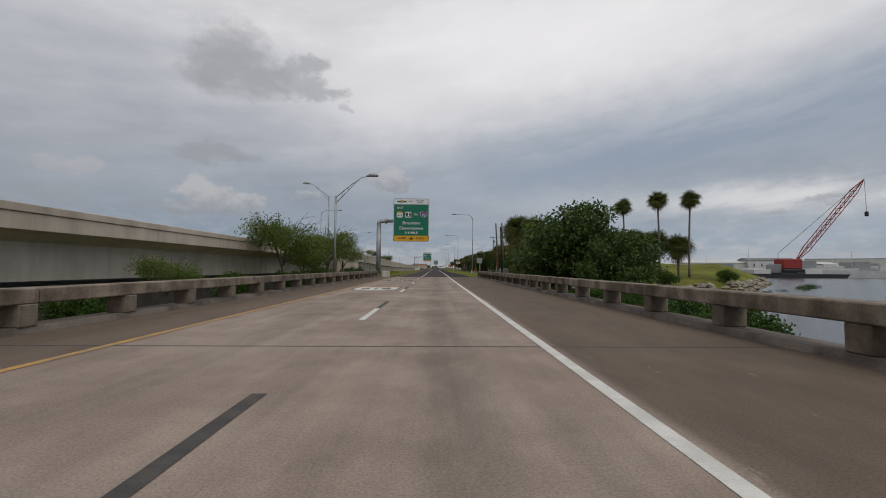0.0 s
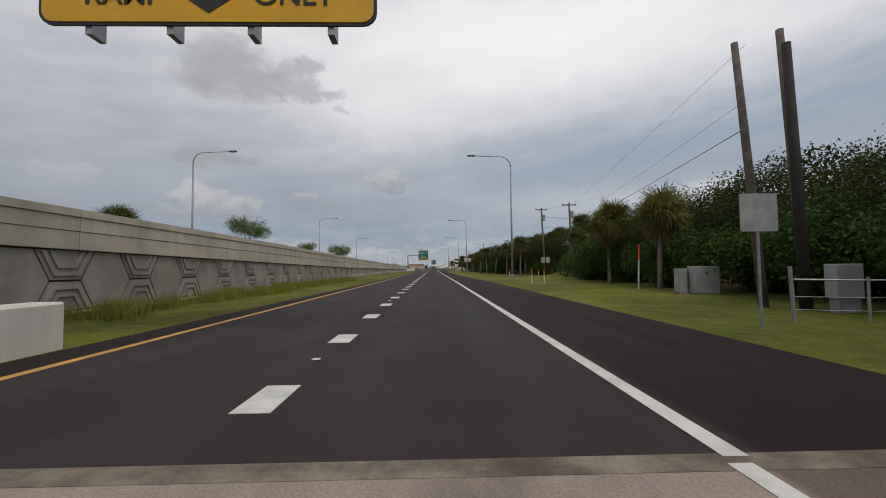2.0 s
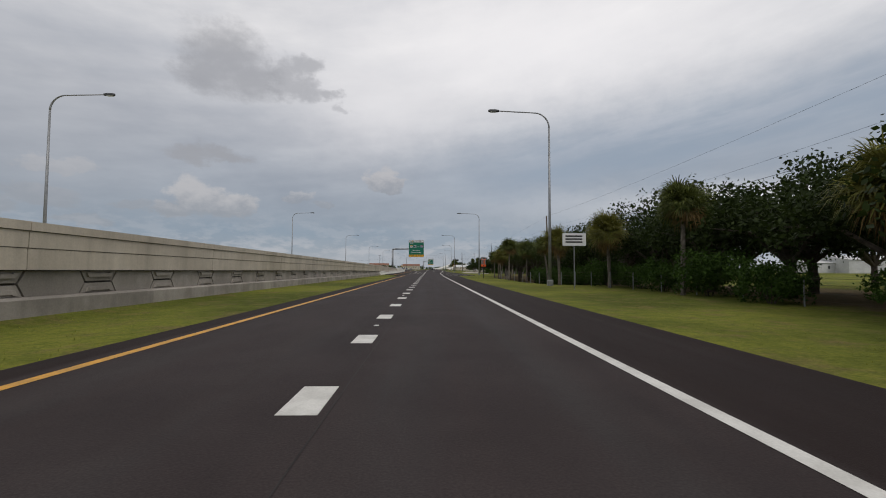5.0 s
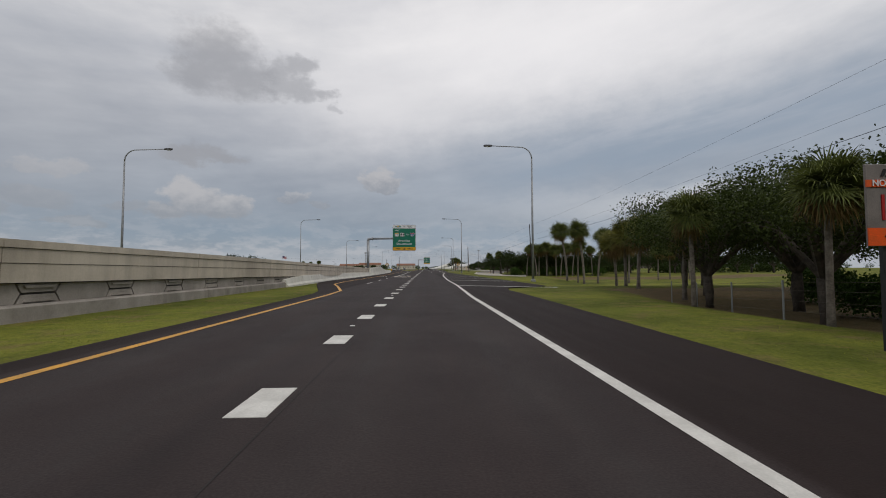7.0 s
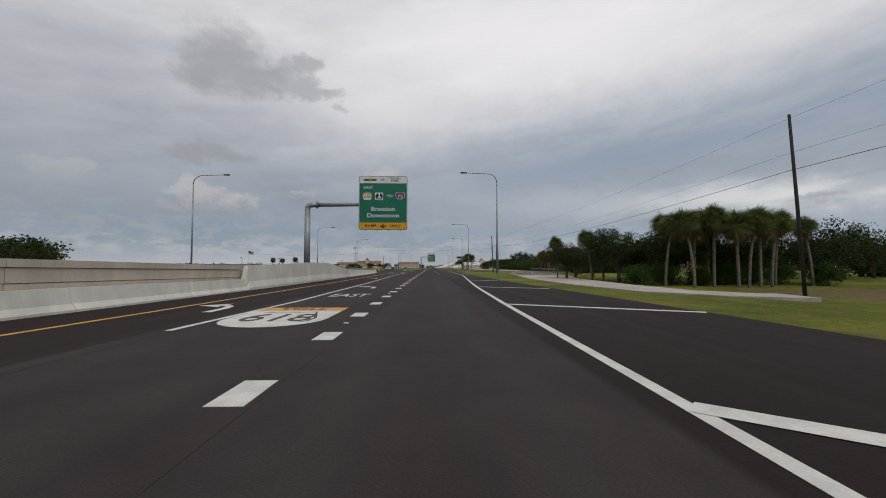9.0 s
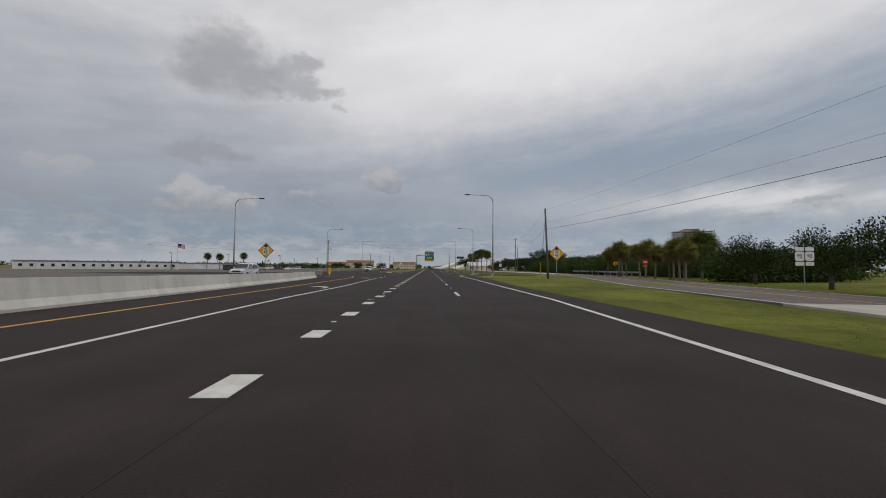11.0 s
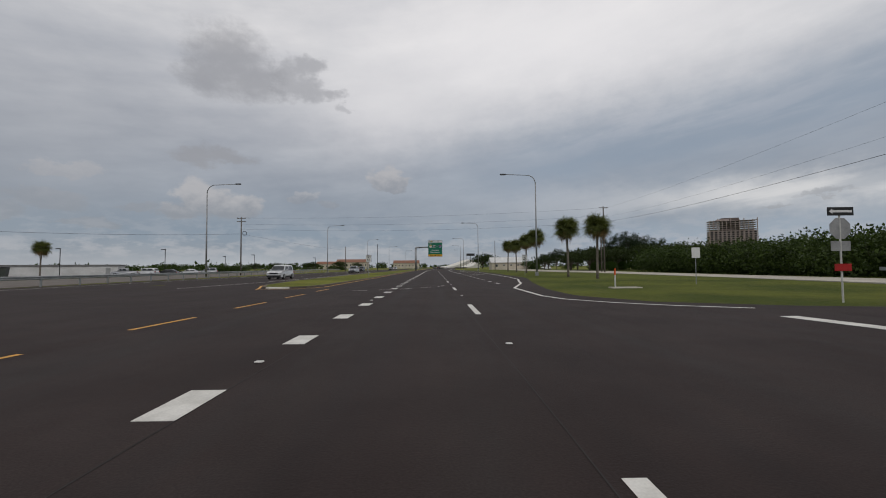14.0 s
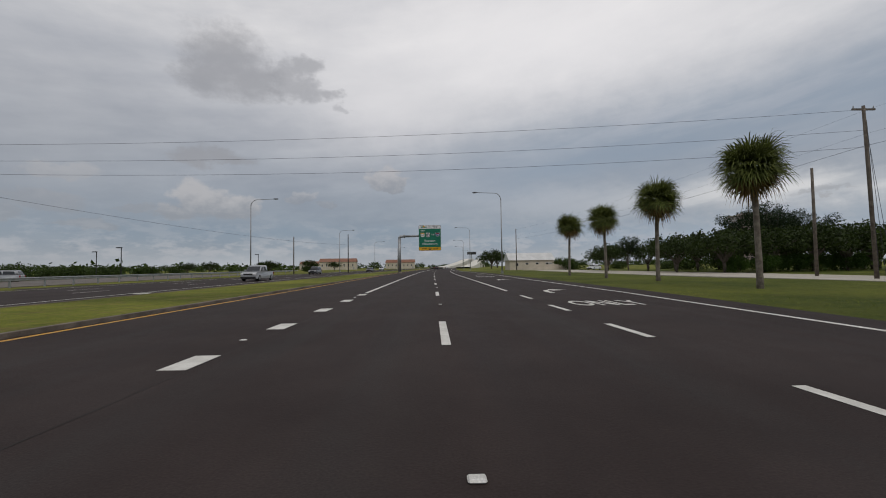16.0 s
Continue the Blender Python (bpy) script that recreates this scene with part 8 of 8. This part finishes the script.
shed("warehouse", (300, 345, 0), -14, 44, 24, 6.0, "tan harbour shed with a shallow roof", MAT_STUCCO, MAT_METAL_WALL, 7, 1.8)
shed("warehouse", (205, 352, 0), -8, 30, 18, 5.0, "low white harbour store across the water", MAT_METAL_WALL, MAT_METAL_WALL, 5, 1.5)
for x, y, t in ((214, 330, 15), (242, 322, 19), (276, 318, 16), (291, 330, 21), (323, 322, 17)):
    ob = thing("harbour_mast", (x, y, -1.0), "slim pale mast above the harbour sheds", "mast", "harbour masts")
    bm = bmesh.new()
    tube(bm, [(0, 0, 0), (0, 0, t)], [0.22, 0.1], 6)
    part("pole", bm, MAT_METAL_WALL, ob)
    bm = bmesh.new()
    box(bm, -1.6, 1.6, -0.1, 0.1, t * 0.7, t * 0.7 + 0.2)
    part("spreader", bm, MAT_METAL_WALL, ob)
shed("bungalow", (33, 575, 0), 0, 14, 9, 3.0, "cream stucco bungalow with a low pitched roof", MAT_STUCCO, MAT_METAL_WALL, 4, 2.4)
shed("bungalow", (40, 612, 0), -8, 16, 9, 3.0, "cream stucco house beside a pale wall", MAT_STUCCO, MAT_GREY_ROOF, 4, 2.4)
shed("apartment_building", (-78, 800, 0), 5, 30, 14, 6.5, "cream two-storey building with a terracotta roof", MAT_STUCCO, MAT_TILE, 8, 3.0)
shed("apartment_building", (-30, 860, 0), 0, 28, 14, 6.0, "cream building with a terracotta hipped roof", MAT_STUCCO, MAT_TILE, 7, 3.0)
shed("apartment_building", (-120, 900, 0), 0, 40, 14, 6.0, "far cream building with a terracotta roof", MAT_STUCCO, MAT_TILE, 8, 3.0)
bm = bmesh.new()
box(bm, 27, 40, 556.0, 556.3, -0.2, 1.6)
tagged(new("garden_wall", finish("garden_wall", bm, MAT_STUCCO)), "long pale stucco garden wall by the bungalows", "garden wall")

ob = thing("waste_container", (-62.3, 444, -0.2), "long dark covered waste container beside the palms", "container", "", 35)
bm = bmesh.new()
prism(bm, [(-3.3, 0.2), (3.3, 0.2), (3.5, 1.9), (-3.5, 1.9)], "y", -1.1, 1.1)
part("hopper", bm, surface("green_steel", (0.05, 0.06, 0.05), 0.6), ob)
for k in range(5):
    bm = bmesh.new()
    box(bm, -2.9 + 1.4 * k, -2.75 + 1.4 * k, -1.18, -1.1, 0.2, 1.85)
    part("rib", bm, MAT_TRIM, ob)
bm = bmesh.new()
box(bm, -3.55, 3.55, -1.15, 1.15, 1.9, 2.05, 0.04)
part("cover", bm, MAT_TRIM, ob)

ob = thing("flagpole", (-86, 453, 0), "white flagpole with a striped flag", "flagpole")
bm = bmesh.new()
tube(bm, [(0, 0, -0.3), (0, 0, 9.2)], [0.09, 0.05], 8)
part("pole", bm, MAT_WHITE_PLASTIC, ob)
for k in range(7):
    bm = bmesh.new()
    vs = [[bm.verts.new((0.1 + 0.35 * i, 0.18 * math.sin(i * 0.9), 9.0 - 0.2 * k - dz - 0.06 * i)) for dz in (0, 0.2)] for i in range(8)]
    for p, q in zip(vs, vs[1:]):
        bm.faces.new((p[0], q[0], q[1], p[1]))
    part("stripe", bm, MAT_FLAG_RED if k % 2 == 0 else MAT_FLAG_WHITE, ob)
bm = bmesh.new()
vs = [[bm.verts.new((0.1 + 0.35 * i, 0.18 * math.sin(i * 0.9) - 0.02, 9.0 - dz - 0.06 * i)) for dz in (0, 0.75)] for i in range(4)]
for p, q in zip(vs, vs[1:]):
    bm.faces.new((p[0], q[0], q[1], p[1]))
part("canton", bm, MAT_FLAG_BLUE, ob)


def lot_lamp(x, y, tall):
    ob = thing("lot_lamp", (x, y, 0), "dark square-headed parking lot lamp", "street lamp", "parking lot lamps")
    bm = bmesh.new()
    tube(bm, [(0, 0, -0.2), (0, 0, tall)], 0.08, 6)
    part("pole", bm, MAT_TRIM, ob)
    bm = bmesh.new()
    box(bm, -0.9, 0.1, -0.15, 0.15, tall - 0.1, tall + 0.08, 0.02)
    part("lamp_head", bm, MAT_TRIM, ob)


for x, y, t in ((-62, 485, 6), (-80, 478, 6), (-54, 515, 5.5), (-70, 530, 5.5), (-92, 460, 6), (-48, 560, 5.5)):
    lot_lamp(x, y, t)

# unfinished apartment tower behind the mangroves
tower = thing("unfinished_tower", (482, 1058, 0), "unfinished concrete apartment tower with bare floor slabs", "building", "", -24)
for k in range(21):
    bm = bmesh.new()
    box(bm, -33, 33, -14, 14, 3.4 * k + 2.75, 3.4 * k + 3.25)
    part("slab", bm, MAT_RAW_TOWER, tower)
bm = bmesh.new()
box(bm, -31.5, 31.5, -12.4, 12, 0, 55.4)
part("infill", bm, surface("tower_infill", (0.40, 0.33, 0.30), 0.9, second=(0.27, 0.215, 0.195), scale=0.12, grain=0.5), tower, "rough masonry infill")
bm = bmesh.new()
box(bm, -14, 10, -6, 8, 55.4, 76)
part("core", bm, surface("tower_core", (0.16, 0.13, 0.12), 0.9), tower, "dark lift core behind open floors")
for k in range(12):
    bm = bmesh.new()
    box(bm, -32.5 + 5.85 * k, -31.5 + 5.85 * k, -13.6, -12.5, 0, 70 + 4.5 * ((k * 7) % 3) / 2)
    part("column", bm, MAT_RAW_TOWER, tower)
for f in range(16):
    for k in range(11):
        bm = bmesh.new()
        box(bm, -30.4 + 5.85 * k, -27.6 + 5.85 * k, -12.6, -12.3, 3.4 * f + 0.4, 3.4 * f + 2.4)
        part("window_opening", bm, MAT_PANE, tower)
bm = bmesh.new()
box(bm, -20, -4, -9, 9, 71.2, 74)
part("penthouse", bm, MAT_RAW_TOWER, tower)

# harbour crane and barges
crane = thing("crawler_crane", (144, 170, -0.5), "red lattice-boom crawler crane on a barge", "crane")
bm = bmesh.new()
box(bm, -4, 4, -2.5, 2.5, 2.2, 6.2, 0.3)
part("cab_house", bm, MAT_RED, crane)
for s in (-2.4, 2.4):
    bm = bmesh.new()
    box(bm, -4.4, 4.4, s - 0.7, s + 0.7, 0.8, 2.2, 0.3)
    part("track", bm, MAT_TRIM, crane)
base_a, tip_a = Vector((3, 0, 5)), Vector((33, 0, 39.5))
axis = (tip_a - base_a).normalized()
across = Vector((-axis.z, 0, axis.x))
for s, y in ((0.9, 0.9), (0.9, -0.9), (-0.9, 0.9), (-0.9, -0.9)):
    bm = bmesh.new()
    tube(bm, [tuple(base_a), tuple(base_a.lerp(tip_a, 0.15) + across * s + Vector((0, y, 0))), tuple(base_a.lerp(tip_a, 0.85) + across * s + Vector((0, y, 0))), tuple(tip_a)], 0.16, 5)
    part("boom_chord", bm, MAT_RED, crane)
for k in range(22):
    a, b = base_a.lerp(tip_a, 0.12 + 0.034 * k), base_a.lerp(tip_a, 0.154 + 0.034 * k)
    s = 1 if k % 2 else -1
    for y in (0.9, -0.9):
        bm = bmesh.new()
        tube(bm, [tuple(a + across * 0.9 * s + Vector((0, y, 0))), tuple(b - across * 0.9 * s + Vector((0, y, 0)))], 0.09, 4)
        part("boom_lacing", bm, MAT_RED, crane)
for p, q in (((-4, 0, 8.5), tuple(tip_a)), ((-4, 0, 6), (-4, 0, 8.5)), (tuple(tip_a), (33.5, 0, 26))):
    bm = bmesh.new()
    tube(bm, [p, q], 0.09, 4)
    part("cable", bm, MAT_TRIM, crane)
bm = bmesh.new()
box(bm, 32.9, 34.1, -0.5, 0.5, 24, 26, 0.2)
part("hook_block", bm, MAT_TRIM, crane)
for x, y, w, d, h, lab in ((144, 172, 44, 12, 1.5, "rusty flat work barge under the crane"), (184, 178, 34, 10, 3.2, "white workboat moored by the barge"), (128, 182, 36, 10, 2.0, "grey moored barge in the harbour"), (205, 205, 36, 9, 3.4, "white moored boat in the harbour"), (172, 190, 30, 9, 4.0, "white moored ferry with a tall deckhouse"), (238, 225, 34, 9, 3.4, "white moored boat beyond the barges")):
    ob = thing("barge", (x, y, -1.9), lab, "boat", "moored boats", -40 if w < 44 else 0)
    bm = bmesh.new()
    prism(bm, [(-w / 2 + 2, -0.5), (w / 2 - 2, -0.5), (w / 2, h), (-w / 2, h)], "y", -d / 2, d / 2)
    part("hull", bm, MAT_TRIM if w > 35 else MAT_METAL_WALL, ob)
    for k in range(3):
        bm = bmesh.new()
        box(bm, -w * 0.35 + k * w * 0.24, -w * 0.35 + k * w * 0.24 + w * 0.16, -d * 0.3, d * 0.3, h, h + 1.8 + (0.8 + 0.03 * w) * (k % 2), 0.1)
        part("deckhouse", bm, MAT_METAL_WALL if k != 1 else MAT_CABINET, ob)

# far overpass that the carriageway climbs to
overpass = thing("overpass", (0, 0, 0), "far pale concrete overpass ramps with a dark message board", "overpass", kind="structure")
for x0, x1, w in ((4, 66, 9), (22, 84, 9)):
    bm = bmesh.new()
    n = 14
    rows = []
    for k in range(n + 1):
        t = k / n
        x, y, z = x0 + (x1 - x0) * t, 720 + 420 * t, 0.0 + 13.0 * ease(t * 0.95)
        rows.append([bm.verts.new(p) for p in ((x - w / 2, y, -0.5), (x + w / 2, y, -0.5), (x + w / 2, y, z + 1.0), (x - w / 2, y, z + 1.0))])
    for p, q in zip(rows, rows[1:]):
        for k in range(4):
            bm.faces.new((p[k], p[(k + 1) % 4], q[(k + 1) % 4], q[k]))
    part("ramp", bm, MAT_BARRIER, overpass)
bm = bmesh.new()
box(bm, 48, 60, 1000, 1001, 17, 20.5)
part("message_board", bm, MAT_TRIM, overpass, "dark message board")
bm = bmesh.new()
box(bm, 53.5, 54.5, 1001, 1001.6, 0, 18)
part("board_post", bm, MAT_GALV, overpass)
